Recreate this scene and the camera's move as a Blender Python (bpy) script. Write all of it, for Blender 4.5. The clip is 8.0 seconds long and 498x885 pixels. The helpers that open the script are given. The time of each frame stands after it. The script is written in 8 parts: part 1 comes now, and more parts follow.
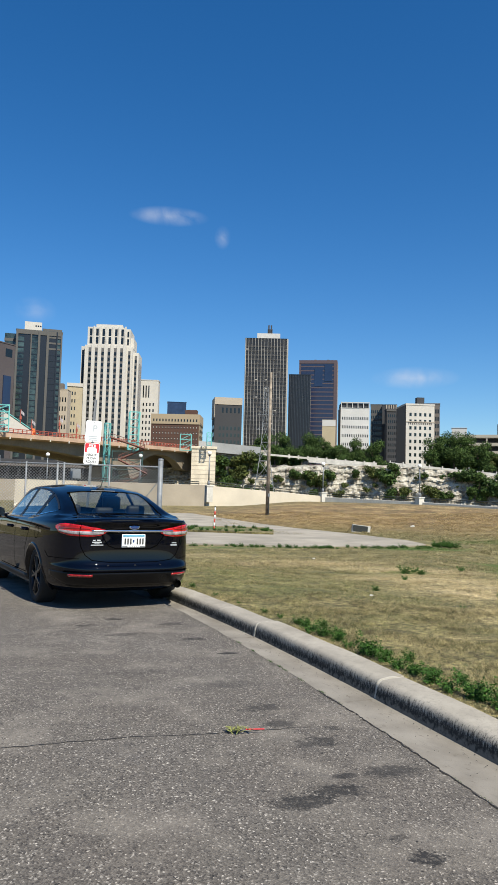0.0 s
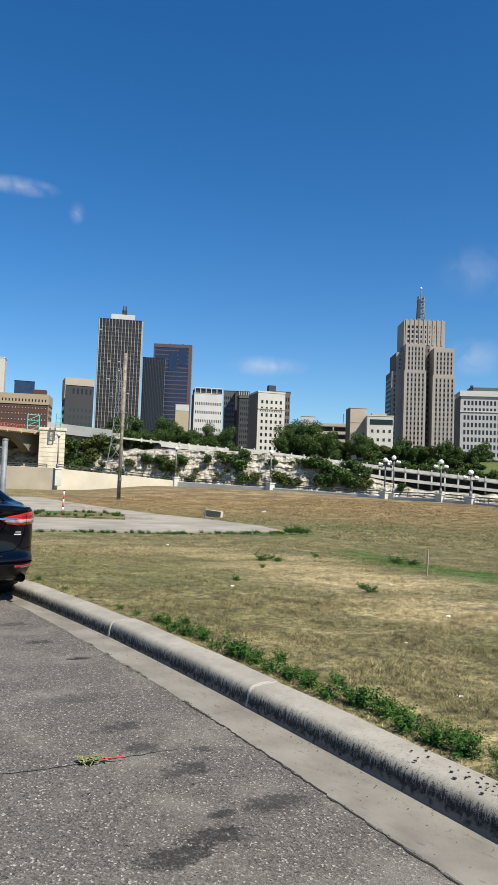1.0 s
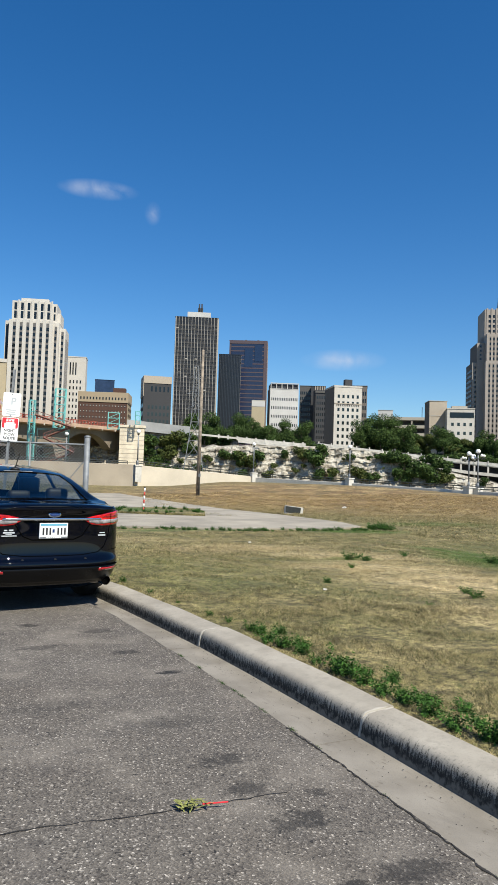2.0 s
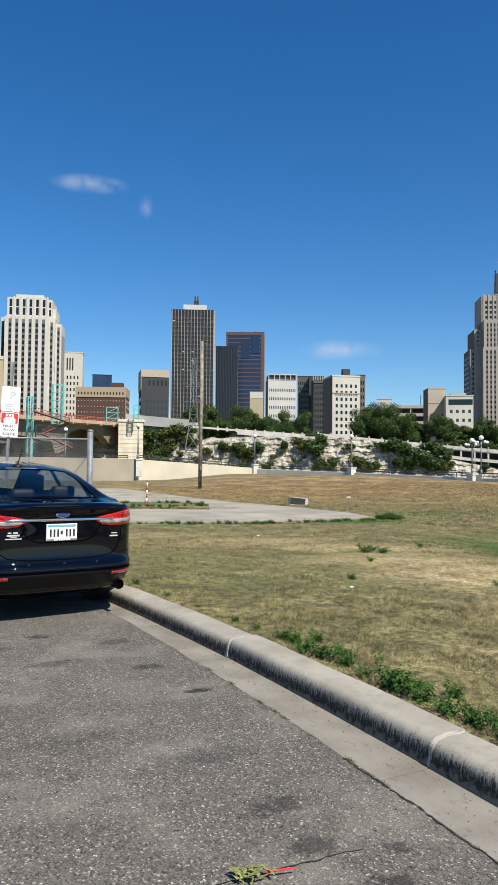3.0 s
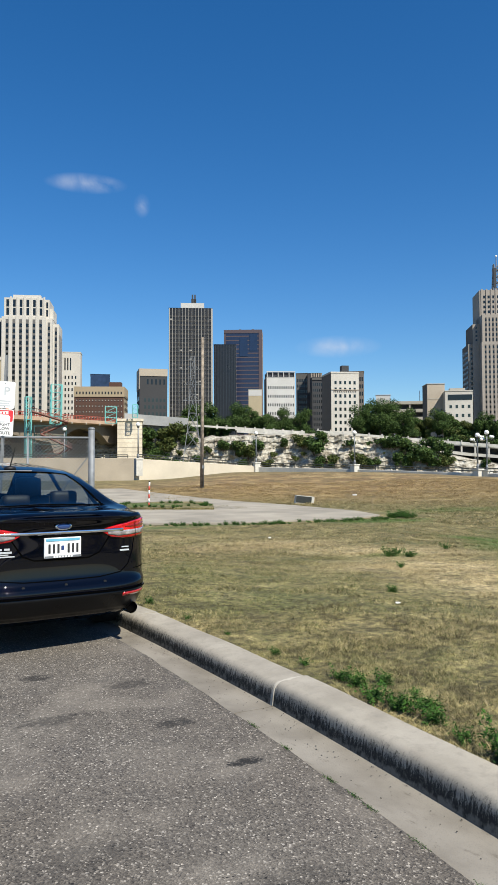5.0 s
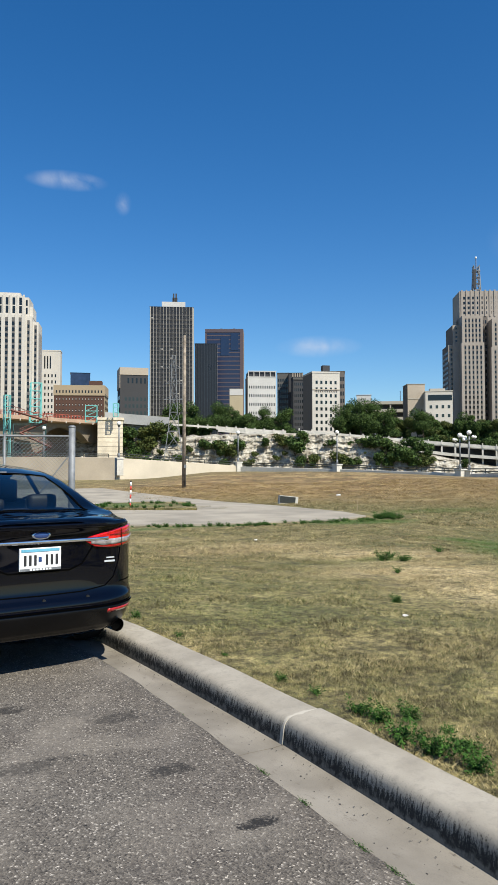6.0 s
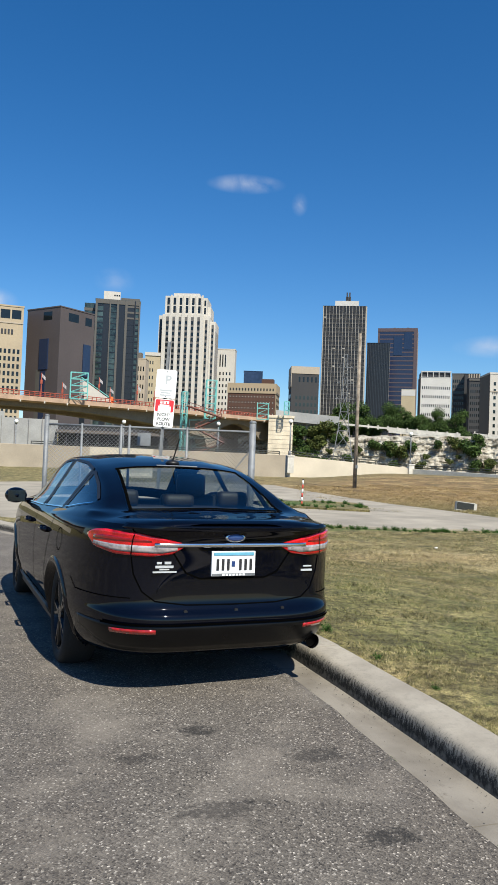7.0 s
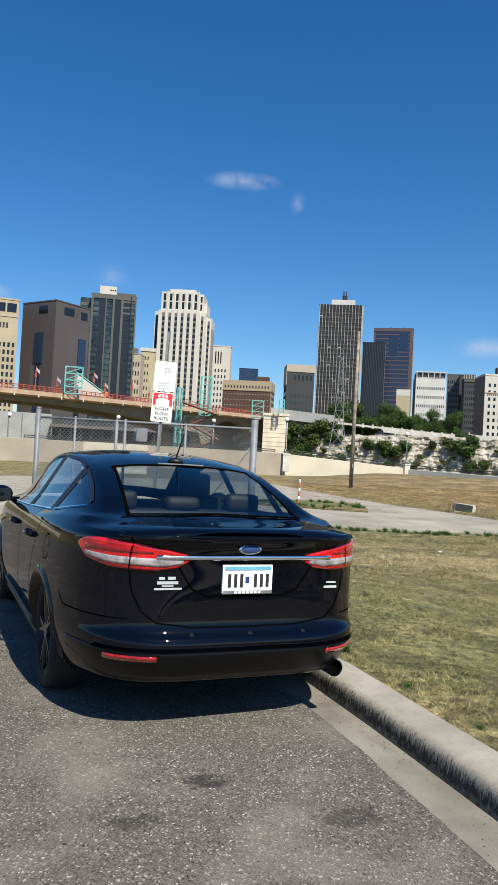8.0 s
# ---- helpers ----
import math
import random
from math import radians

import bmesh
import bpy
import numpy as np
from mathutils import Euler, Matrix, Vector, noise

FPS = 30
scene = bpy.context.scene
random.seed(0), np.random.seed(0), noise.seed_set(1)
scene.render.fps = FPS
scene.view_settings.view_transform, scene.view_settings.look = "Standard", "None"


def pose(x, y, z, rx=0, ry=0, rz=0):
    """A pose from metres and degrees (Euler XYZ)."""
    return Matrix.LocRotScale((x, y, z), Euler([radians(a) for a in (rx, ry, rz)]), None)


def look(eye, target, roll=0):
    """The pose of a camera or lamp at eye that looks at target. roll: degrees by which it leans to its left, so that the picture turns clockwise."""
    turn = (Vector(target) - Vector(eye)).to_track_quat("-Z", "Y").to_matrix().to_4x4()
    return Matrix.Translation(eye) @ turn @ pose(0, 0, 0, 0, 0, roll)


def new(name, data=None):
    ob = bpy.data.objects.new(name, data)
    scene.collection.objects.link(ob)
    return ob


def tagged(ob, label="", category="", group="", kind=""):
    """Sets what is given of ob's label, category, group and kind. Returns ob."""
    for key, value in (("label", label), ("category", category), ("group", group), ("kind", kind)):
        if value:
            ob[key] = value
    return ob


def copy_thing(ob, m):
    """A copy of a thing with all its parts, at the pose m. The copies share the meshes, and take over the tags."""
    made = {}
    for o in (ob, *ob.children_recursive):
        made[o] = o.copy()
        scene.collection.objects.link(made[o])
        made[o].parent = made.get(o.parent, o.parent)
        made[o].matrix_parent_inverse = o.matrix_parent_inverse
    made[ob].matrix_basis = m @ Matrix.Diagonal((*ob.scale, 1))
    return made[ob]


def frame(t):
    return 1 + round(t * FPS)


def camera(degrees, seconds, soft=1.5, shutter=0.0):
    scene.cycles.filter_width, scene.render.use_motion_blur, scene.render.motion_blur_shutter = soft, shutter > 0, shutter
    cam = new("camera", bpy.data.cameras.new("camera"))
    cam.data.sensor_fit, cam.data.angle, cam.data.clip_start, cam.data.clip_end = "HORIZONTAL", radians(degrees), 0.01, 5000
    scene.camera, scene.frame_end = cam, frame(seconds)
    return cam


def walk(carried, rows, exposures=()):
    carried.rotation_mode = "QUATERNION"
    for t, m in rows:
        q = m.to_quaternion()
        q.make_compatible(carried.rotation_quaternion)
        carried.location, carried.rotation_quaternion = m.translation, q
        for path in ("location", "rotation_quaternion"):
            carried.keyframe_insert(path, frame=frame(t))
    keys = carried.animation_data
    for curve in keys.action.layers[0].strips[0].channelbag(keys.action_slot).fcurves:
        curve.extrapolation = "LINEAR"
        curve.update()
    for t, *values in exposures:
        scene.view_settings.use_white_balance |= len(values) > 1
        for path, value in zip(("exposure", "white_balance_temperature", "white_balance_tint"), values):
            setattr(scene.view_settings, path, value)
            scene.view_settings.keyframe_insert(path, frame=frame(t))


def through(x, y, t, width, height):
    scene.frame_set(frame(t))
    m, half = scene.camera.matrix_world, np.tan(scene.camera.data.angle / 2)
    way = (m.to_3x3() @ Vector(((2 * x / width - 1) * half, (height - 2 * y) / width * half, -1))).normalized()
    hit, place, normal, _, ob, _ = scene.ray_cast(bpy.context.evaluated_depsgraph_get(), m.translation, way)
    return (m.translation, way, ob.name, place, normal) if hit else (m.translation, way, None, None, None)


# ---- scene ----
cam = camera(36.8, 8.0)
PATH = [
    (0, (-0.628, 0.355, 1.328), (0.296, 2.123, 1.477), 1.5),
    (0.5, (-0.487, 0.607, 1.353), (0.544, 2.317, 1.477), 2.0),
    (0.9, (-0.409, 0.901, 1.341), (0.777, 2.507, 1.465), 2.3),
    (1, (-0.379, 0.959, 1.339), (0.874, 2.512, 1.459), 2.1),
    (1.5, (-0.281, 1.236, 1.34), (0.965, 2.796, 1.458), 1.4),
    (2, (-0.178, 1.507, 1.354), (0.912, 3.181, 1.455), 1.8),
    (2.2, (-0.162, 1.636, 1.346), (0.92, 3.316, 1.434), 2.3),
    (3.3, (0.03, 2.278, 1.364), (1.126, 3.949, 1.441), 0.1),
    (3.5, (0.059, 2.364, 1.37), (1.155, 4.036, 1.44), 0.4),
    (4, (0.051, 2.599, 1.389), (1.146, 4.271, 1.459), -0.1),
    (4.2, (0.104, 2.762, 1.384), (1.199, 4.434, 1.451), -0.2),
    (5.3, (0.403, 3.394, 1.375), (1.502, 5.063, 1.454), -0.2),
    (5.5, (0.439, 3.519, 1.398), (1.586, 5.155, 1.477), -0.3),
    (6, (0.55, 3.794, 1.395), (1.689, 5.437, 1.467), -0.1),
    (6.2, (0.619, 3.961, 1.396), (1.645, 5.675, 1.469), 0.4),
    (6.4, (0.637, 4.072, 1.384), (1.459, 5.894, 1.447), 1.4),
    (6.5, (0.623, 4.083, 1.392), (1.38, 5.934, 1.448), 1.8),
    (7, (0.615, 4.427, 1.4), (1.36, 6.282, 1.462), 2.2),
    (7.5, (0.71, 4.745, 1.397), (1.458, 6.599, 1.454), 2.3),
    (8, (0.73, 5.059, 1.409), (1.49, 6.908, 1.465), 3.1),
]
walk(cam, [(t, look(eye, target, roll)) for t, eye, target, roll in PATH], [(0, 0.55), (8, 0.55)])
CLOUDS = [(20.9, 20.8, 3.0, 0.75, 0.85), (25.1, 19.5, 0.65, 0.9, 0.4), (40.1, 9.3, 3.4, 0.9, 0.75), (55.9, 16.2, 3.4, 2.2, 0.22), (55.6, 10.1, 2.8, 1.6, 0.5), (2.6, 11.2, 1.8, 1.0, 0.8), (11.2, 13.3, 1.6, 1.1, 0.35)]
# oil stains on the road: place, half sizes, strength
STAINS = [(2.31, 6.27, 0.09, 0.05, 1.0), (1.41, 2.68, 0.085, 0.06, 0.95), (1.43, 2.86, 0.05, 0.03, 0.7), (1.89, 8.17, 0.1, 0.08, 0.8), (2.26, 6.91, 0.12, 0.06, 0.8), (1.25, 3.3, 0.16, 0.08, 0.85), (1.45, 3.36, 0.15, 0.08, 0.85), (1.9, 3.5, 0.18, 0.08, 0.7), (1.62, 3.52, 0.08, 0.04, 0.8), (1.75, 4.0, 0.16, 0.08, 0.7), (1.72, 4.36, 0.12, 0.07, 0.7), (1.8, 4.7, 0.15, 0.08, 0.7), (1.85, 5.3, 0.22, 0.1, 0.4), (1.3, 5.8, 0.25, 0.1, 0.35), (2.35, 7.7, 0.14, 0.09, 0.6), (1.7, 7.3, 0.2, 0.08, 0.6), (1.5, 7.9, 0.12, 0.06, 0.6), (2.0, 4.2, 0.06, 0.04, 0.6)]
GREENS = [(245, 190, 55, 50, 1.0), (18.2, 17.6, 2.0, 1.7, 0.9), (16.6, 15.4, 1.9, 1.7, 1.0), (15.2, 13.4, 2.6, 2.1, 1.0), (14.0, 11.5, 2.5, 2.1, 1.0), (12.7, 9.6, 2.2, 1.9, 1.0), (11.3, 8.0, 1.8, 1.5, 0.9), (19.5, 23.8, 3.2, 1.2, 0.95), (10.5, 13.7, 0.9, 0.5, 0.6), (13, 25.3, 5.0, 0.7, 0.7), (16.5, 38.3, 3.2, 2.8, 0.85), (27.0, 27.0, 5.0, 1.8, 0.45), (5.6, 10.8, 2.4, 3.6, 0.15)]
STRAWS = [(8.4, 8.9, 2.3, 2.3, 1.0), (9.4, 11.6, 2.2, 2.2, 0.9), (11.2, 14.6, 2.2, 2.6, 0.9), (6.7, 6.1, 1.6, 1.4, 0.9), (10.6, 18.0, 3.0, 1.8, 0.6), (9.0, 21.5, 4.0, 1.4, 0.5), (10.2, 8.0, 1.2, 1.2, 0.7)]
BARES = [(38, 52, 24, 24, 0.95), (54, 32, 26, 20, 0.9), (9.5, 17.5, 3.5, 1.4, 0.55), (27, 50, 12, 12, 0.6)]

# ---------------------------------------------------------------- light
SUN = Vector((0.09, -0.84, 1.0)).normalized()
world = bpy.data.worlds.new("sky")
scene.world = world
world.use_nodes = True
wn = world.node_tree
wn.nodes.clear()
w_out = wn.nodes.new("ShaderNodeOutputWorld")
w_bg = wn.nodes.new("ShaderNodeBackground")
w_sky = wn.nodes.new("ShaderNodeTexSky")
w_sky.sky_type = "NISHITA"
w_sky.sun_disc = False
w_sky.sun_elevation = math.asin(SUN.z)
w_sky.sun_rotation = math.atan2(SUN.x, SUN.y)
w_sky.altitude = 250
w_sky.air_density = 1.0
w_sky.dust_density = 0.35
w_sky.ozone_density = 3.0
w_bg.inputs["Strength"].default_value = 0.084
w_geo = wn.nodes.new("ShaderNodeTexCoord")
w_noise = wn.nodes.new("ShaderNodeTexNoise")
w_noise.inputs["Scale"].default_value = 30.0
w_noise.inputs["Distortion"].default_value = 0.6
w_noise.inputs["Detail"].default_value = 6.0
wn.links.new(w_geo.outputs["Generated"], w_noise.inputs["Vector"])


def wmath(op, a, b=None, clamp=False):
    n = wn.nodes.new("ShaderNodeMath")
    n.operation, n.use_clamp = op, clamp
    for k, v in enumerate((a, b)):
        if v is None:
            continue
        if isinstance(v, (int, float)):
            n.inputs[k].default_value = v
        else:
            wn.links.new(v, n.inputs[k])
    return n.outputs[0]


def wdot(vec):
    n = wn.nodes.new("ShaderNodeVectorMath")
    n.operation = "DOT_PRODUCT"
    n.inputs[1].default_value = vec
    wn.links.new(w_geo.outputs["Generated"], n.inputs[0])
    return n.outputs["Value"]


def wisp(az, el, half_w, half_h, amount):
    """A thin fair-weather cloud: azimuth, elevation and half sizes in degrees."""
    a, e = radians(az), radians(el)
    right = Vector((math.cos(a), -math.sin(a), 0))
    ahead = Vector((math.sin(a) * math.cos(e), math.cos(a) * math.cos(e), math.sin(e)))
    up = right.cross(ahead)
    p = wmath("DIVIDE", wdot(right), radians(half_w))
    q = wmath("DIVIDE", wdot(up), radians(half_h))
    d = wmath("SQRT", wmath("ADD", wmath("MULTIPLY", p, p), wmath("MULTIPLY", q, q)))
    fall = wmath("SUBTRACT", 1.0, d, True)
    front = wmath("GREATER_THAN", wdot(ahead), 0.5)
    puff = wmath("MULTIPLY", wmath("SUBTRACT", w_noise.outputs["Fac"], 0.26, True), 2.4)
    return wmath("MULTIPLY", wmath("MULTIPLY", wmath("POWER", fall, 1.3), puff), wmath("MULTIPLY", front, amount))


w_sum = 0.0
for az_el in CLOUDS:
    w_sum = wmath("ADD", wisp(*az_el), w_sum)
w_mix = wn.nodes.new("ShaderNodeMixRGB")
w_mix.inputs["Color2"].default_value = (5.6, 6.0, 6.8, 1)
wn.links.new(wmath("MINIMUM", w_sum, 0.85), w_mix.inputs["Fac"])
w_sat = wn.nodes.new("ShaderNodeHueSaturation")
w_sat.inputs["Saturation"].default_value = 1.34
wn.links.new(w_sky.outputs["Color"], w_sat.inputs["Color"])
w_tint = wn.nodes.new("ShaderNodeMixRGB")
w_tint.blend_type = "MULTIPLY"
w_tint.inputs["Fac"].default_value = 1.0
w_tint.inputs["Color2"].default_value = (0.88, 0.97, 1.06, 1)
wn.links.new(w_sat.outputs["Color"], w_tint.inputs["Color1"])
wn.links.new(w_tint.outputs["Color"], w_mix.inputs["Color1"])
wn.links.new(w_mix.outputs["Color"], w_bg.inputs["Color"])
wn.links.new(w_bg.outputs["Background"], w_out.inputs["Surface"])

sun_data = bpy.data.lights.new("sun", "SUN")
sun_data.energy, sun_data.angle, sun_data.color = 5.0, radians(0.53), (1.0, 0.935, 0.80)
sun_lamp = new("sun", sun_data)
sun_lamp.matrix_world = look(SUN * 60, (0, 0, 0))


# ---------------------------------------------------------------- materials
def material(name, base, rough=0.8, metal=0.0, spread=0.12, scale=4.0, fine=60.0, bump=0.15, coat=0.0, tint=None, dist=0.01):
    """A surface with colour that varies at two scales and a fine relief."""
    m = bpy.data.materials.new(name)
    m.use_nodes = True
    nt = m.node_tree
    b = nt.nodes["Principled BSDF"]
    b.inputs["Metallic"].default_value = metal
    b.inputs["Coat Weight"].default_value = coat
    co = nt.nodes.new("ShaderNodeTexCoord")
    big = nt.nodes.new("ShaderNodeTexNoise")
    big.inputs["Scale"].default_value, big.inputs["Detail"].default_value = scale, 5
    small = nt.nodes.new("ShaderNodeTexNoise")
    small.inputs["Scale"].default_value, small.inputs["Detail"].default_value = fine, 4
    nt.links.new(co.outputs["Object"], big.inputs["Vector"])
    nt.links.new(co.outputs["Object"], small.inputs["Vector"])
    ramp = nt.nodes.new("ShaderNodeValToRGB")
    lo = tint or tuple(c * (1 - 2.2 * spread) for c in base)
    hi = tuple(min(1, c * (1 + 1.6 * spread)) for c in base)
    ramp.color_ramp.elements[0].position, ramp.color_ramp.elements[1].position = 0.3, 0.72
    ramp.color_ramp.elements[0].color, ramp.color_ramp.elements[1].color = (*lo, 1), (*hi, 1)
    mix = nt.nodes.new("ShaderNodeMath")
    mix.operation = "ADD"
    half = nt.nodes.new("ShaderNodeMath")
    half.operation = "MULTIPLY_ADD"
    half.inputs[1].default_value, half.inputs[2].default_value = 0.5, -0.25
    nt.links.new(small.outputs["Fac"], half.inputs[0])
    nt.links.new(big.outputs["Fac"], mix.inputs[0])
    nt.links.new(half.outputs[0], mix.inputs[1])
    nt.links.new(mix.outputs[0], ramp.inputs["Fac"])
    nt.links.new(ramp.outputs["Color"], b.inputs["Base Color"])
    rr = nt.nodes.new("ShaderNodeMapRange")
    rr.inputs["To Min"].default_value, rr.inputs["To Max"].default_value = max(0.02, rough - 0.08), min(1, rough + 0.08)
    nt.links.new(big.outputs["Fac"], rr.inputs["Value"])
    nt.links.new(rr.outputs["Result"], b.inputs["Roughness"])
    if bump:
        bp = nt.nodes.new("ShaderNodeBump")
        bp.inputs["Strength"].default_value, bp.inputs["Distance"].default_value = bump, dist
        nt.links.new(small.outputs["Fac"], bp.inputs["Height"])
        nt.links.new(bp.outputs["Normal"], b.inputs["Normal"])
    return m


class Nodes:
    """Short forms for building a node material."""

    def __init__(self, name, rough=0.85):
        self.m = bpy.data.materials.new(name)
        self.m.use_nodes = True
        self.t = self.m.node_tree
        self.b = self.t.nodes["Principled BSDF"]
        self.b.inputs["Roughness"].default_value = rough
        self.co = self.t.nodes.new("ShaderNodeTexCoord").outputs["Object"]

    def link(self, a, b):
        self.t.links.new(a, b)

    def noise(self, scale, detail=5, rough=0.55, stretch=None):
        n = self.t.nodes.new("ShaderNodeTexNoise")
        n.inputs["Scale"].default_value, n.inputs["Detail"].default_value, n.inputs["Roughness"].default_value = scale, detail, rough
        src = self.co
        if stretch:
            mp = self.t.nodes.new("ShaderNodeMapping")
            mp.inputs["Scale"].default_value = stretch
            self.link(self.co, mp.inputs["Vector"])
            src = mp.outputs["Vector"]
        self.link(src, n.inputs["Vector"])
        return n.outputs["Fac"]

    def voronoi(self, scale, out="Distance"):
        n = self.t.nodes.new("ShaderNodeTexVoronoi")
        n.inputs["Scale"].default_value = scale
        self.link(self.co, n.inputs["Vector"])
        return n.outputs[out]

    def ramp(self, fac, *stops):
        n = self.t.nodes.new("ShaderNodeValToRGB")
        e = n.color_ramp.elements
        while len(e) < len(stops):
            e.new(0.5)
        for el, (p, c) in zip(e, stops):
            el.position, el.color = p, (*c, 1) if len(c) == 3 else c
        self.link(fac, n.inputs["Fac"])
        return n.outputs["Color"]

    def fac(self, fac, lo, hi, a=0.0, b=1.0):
        n = self.t.nodes.new("ShaderNodeMapRange")
        for k, v in zip(("From Min", "From Max", "To Min", "To Max"), (lo, hi, a, b)):
            n.inputs[k].default_value = v
        self.link(fac, n.inputs["Value"])
        return n.outputs["Result"]

    def math(self, op, a, b):
        n = self.t.nodes.new("ShaderNodeMath")
        n.operation = op
        for k, v in enumerate((a, b)):
            if isinstance(v, (int, float)):
                n.inputs[k].default_value = v
            else:
                self.link(v, n.inputs[k])
        return n.outputs[0]

    def mix(self, fac, a, b, mode="MIX"):
        n = self.t.nodes.new("ShaderNodeMixRGB")
        n.blend_type = mode
        for k, v in zip(("Fac", "Color1", "Color2"), (fac, a, b)):
            if isinstance(v, (int, float)):
                n.inputs[k].default_value = v
            elif isinstance(v, tuple):
                n.inputs[k].default_value = (*v, 1)
            else:
                self.link(v, n.inputs[k])
        return n.outputs["Color"]

    def axis(self, k):
        n = self.t.nodes.new("ShaderNodeSeparateXYZ")
        self.link(self.co, n.inputs[0])
        return n.outputs[k]

    def blob(self, x, y, rx, ry):
        """One inside a soft spot on the ground, 0 outside it."""
        p = self.math("DIVIDE", self.math("SUBTRACT", self.axis(0), x), rx)
        q = self.math("DIVIDE", self.math("SUBTRACT", self.axis(1), y), ry)
        d = self.math("SQRT", self.math("ADD", self.math("MULTIPLY", p, p), self.math("MULTIPLY", q, q)), 0.0)
        return self.fac(d, 1.0, 0.35)

    def done(self, colour, bump=None, strength=0.3, distance=0.01):
        self.link(colour, self.b.inputs["Base Color"])
        if bump is not None:
            n = self.t.nodes.new("ShaderNodeBump")
            n.inputs["Strength"].default_value, n.inputs["Distance"].default_value = strength, distance
            self.link(bump, n.inputs["Height"])
            self.link(n.outputs["Normal"], self.b.inputs["Normal"])
        return self.m


# worn asphalt: pale and dark chippings in grey binder, oil stains, a paving seam
n = Nodes("asphalt", 0.9)
stone = n.voronoi(125, "Color")
tone = n.ramp(stone, (0.0, (0.018, 0.016, 0.014)), (0.3, (0.085, 0.076, 0.066)), (0.5, (0.122, 0.11, 0.094)), (0.78, (0.165, 0.149, 0.128)), (0.955, (0.52, 0.485, 0.43)))
tone = n.mix(n.fac(n.noise(260, 2), 0.36, 0.5, 0.45, 0.0), tone, (0.03, 0.027, 0.024))
broad = n.noise(0.9, 6)
tone = n.mix(n.fac(broad, 0.3, 0.75), tone, (0.86, 0.83, 0.8), "MULTIPLY")
tone = n.mix(n.fac(n.noise(3.5, 6), 0.55, 0.75, 0, 0.4), tone, (0.06, 0.056, 0.053))
tone = n.mix(n.fac(n.noise(1.7, 6), 0.5, 0.7, 0, 0.5), tone, (0.245, 0.22, 0.186))
patchy = n.noise(19.0, 8, 0.68)
speckle = n.math("ADD", n.math("MULTIPLY", n.math("SUBTRACT", patchy, 0.5), 2.6), n.math("MULTIPLY", n.math("SUBTRACT", n.noise(70, 4, 0.6), 0.5), 1.8))
for sx, sy, rx, ry, k in STAINS:
    spot = n.fac(n.math("ADD", n.blob(sx, sy, rx * 1.6, ry * 1.6), speckle), 0.45, 0.95)
    tone = n.mix(n.math("MULTIPLY", spot, k), tone, (0.013, 0.012, 0.011))
ASPHALT = n.done(tone, n.math("ADD", n.voronoi(125), n.math("MULTIPLY", n.noise(30), 0.4)), 0.55, 0.006)

n = Nodes("gutter_concrete", 0.88)
tone = n.ramp(n.noise(2.2, 7), (0.3, (0.14, 0.125, 0.102)), (0.55, (0.225, 0.206, 0.174)), (0.8, (0.285, 0.264, 0.226)))
tone = n.mix(n.fac(n.noise(7, 5, 0.6, (1, 0.25, 1)), 0.58, 0.7, 0, 0.55), tone, (0.14, 0.125, 0.105))
tone = n.mix(n.fac(n.noise(190, 2), 0.56, 0.72, 0, 0.5), tone, (0.12, 0.112, 0.1))
tone = n.mix(n.fac(n.noise(26, 6, 0.65, (1, 0.4, 1)), 0.6, 0.68, 0, 0.6), tone, (0.10, 0.086, 0.066))
GUTTER = n.done(tone, n.noise(120), 0.25, 0.004)

# kerb: pale cast concrete, ragged black streaks low on its face
n = Nodes("kerb_concrete", 0.88)
tone = n.ramp(n.noise(3.0, 7), (0.3, (0.25, 0.228, 0.188)), (0.7, (0.375, 0.347, 0.292)))
tone = n.mix(n.fac(n.noise(230, 2), 0.58, 0.72, 0, 0.45), tone, (0.17, 0.158, 0.14))
tone = n.mix(n.fac(n.noise(17, 7, 0.7), 0.5, 0.66, 0, 0.4), tone, (0.19, 0.175, 0.15))
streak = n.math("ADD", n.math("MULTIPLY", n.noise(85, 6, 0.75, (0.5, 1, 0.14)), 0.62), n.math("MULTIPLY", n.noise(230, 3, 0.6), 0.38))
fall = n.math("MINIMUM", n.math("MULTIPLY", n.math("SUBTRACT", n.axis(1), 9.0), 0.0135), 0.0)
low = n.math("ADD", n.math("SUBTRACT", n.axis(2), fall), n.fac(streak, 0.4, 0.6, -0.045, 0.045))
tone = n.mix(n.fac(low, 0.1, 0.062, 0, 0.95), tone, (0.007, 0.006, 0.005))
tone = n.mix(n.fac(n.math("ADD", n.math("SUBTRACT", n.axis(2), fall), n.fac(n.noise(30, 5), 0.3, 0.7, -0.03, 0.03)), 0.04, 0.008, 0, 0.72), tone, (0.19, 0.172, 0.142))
for jy in (4.71, 6.91):
    line = n.math("ABSOLUTE", n.math("ADD", n.math("SUBTRACT", n.axis(1), jy), n.fac(n.noise(9, 4), 0.3, 0.7, -0.02, 0.02)), 0.0)
    tone = n.mix(n.fac(line, 0.02, 0.01, 0, 0.8), tone, (0.46, 0.43, 0.37))
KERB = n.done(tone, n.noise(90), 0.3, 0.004)

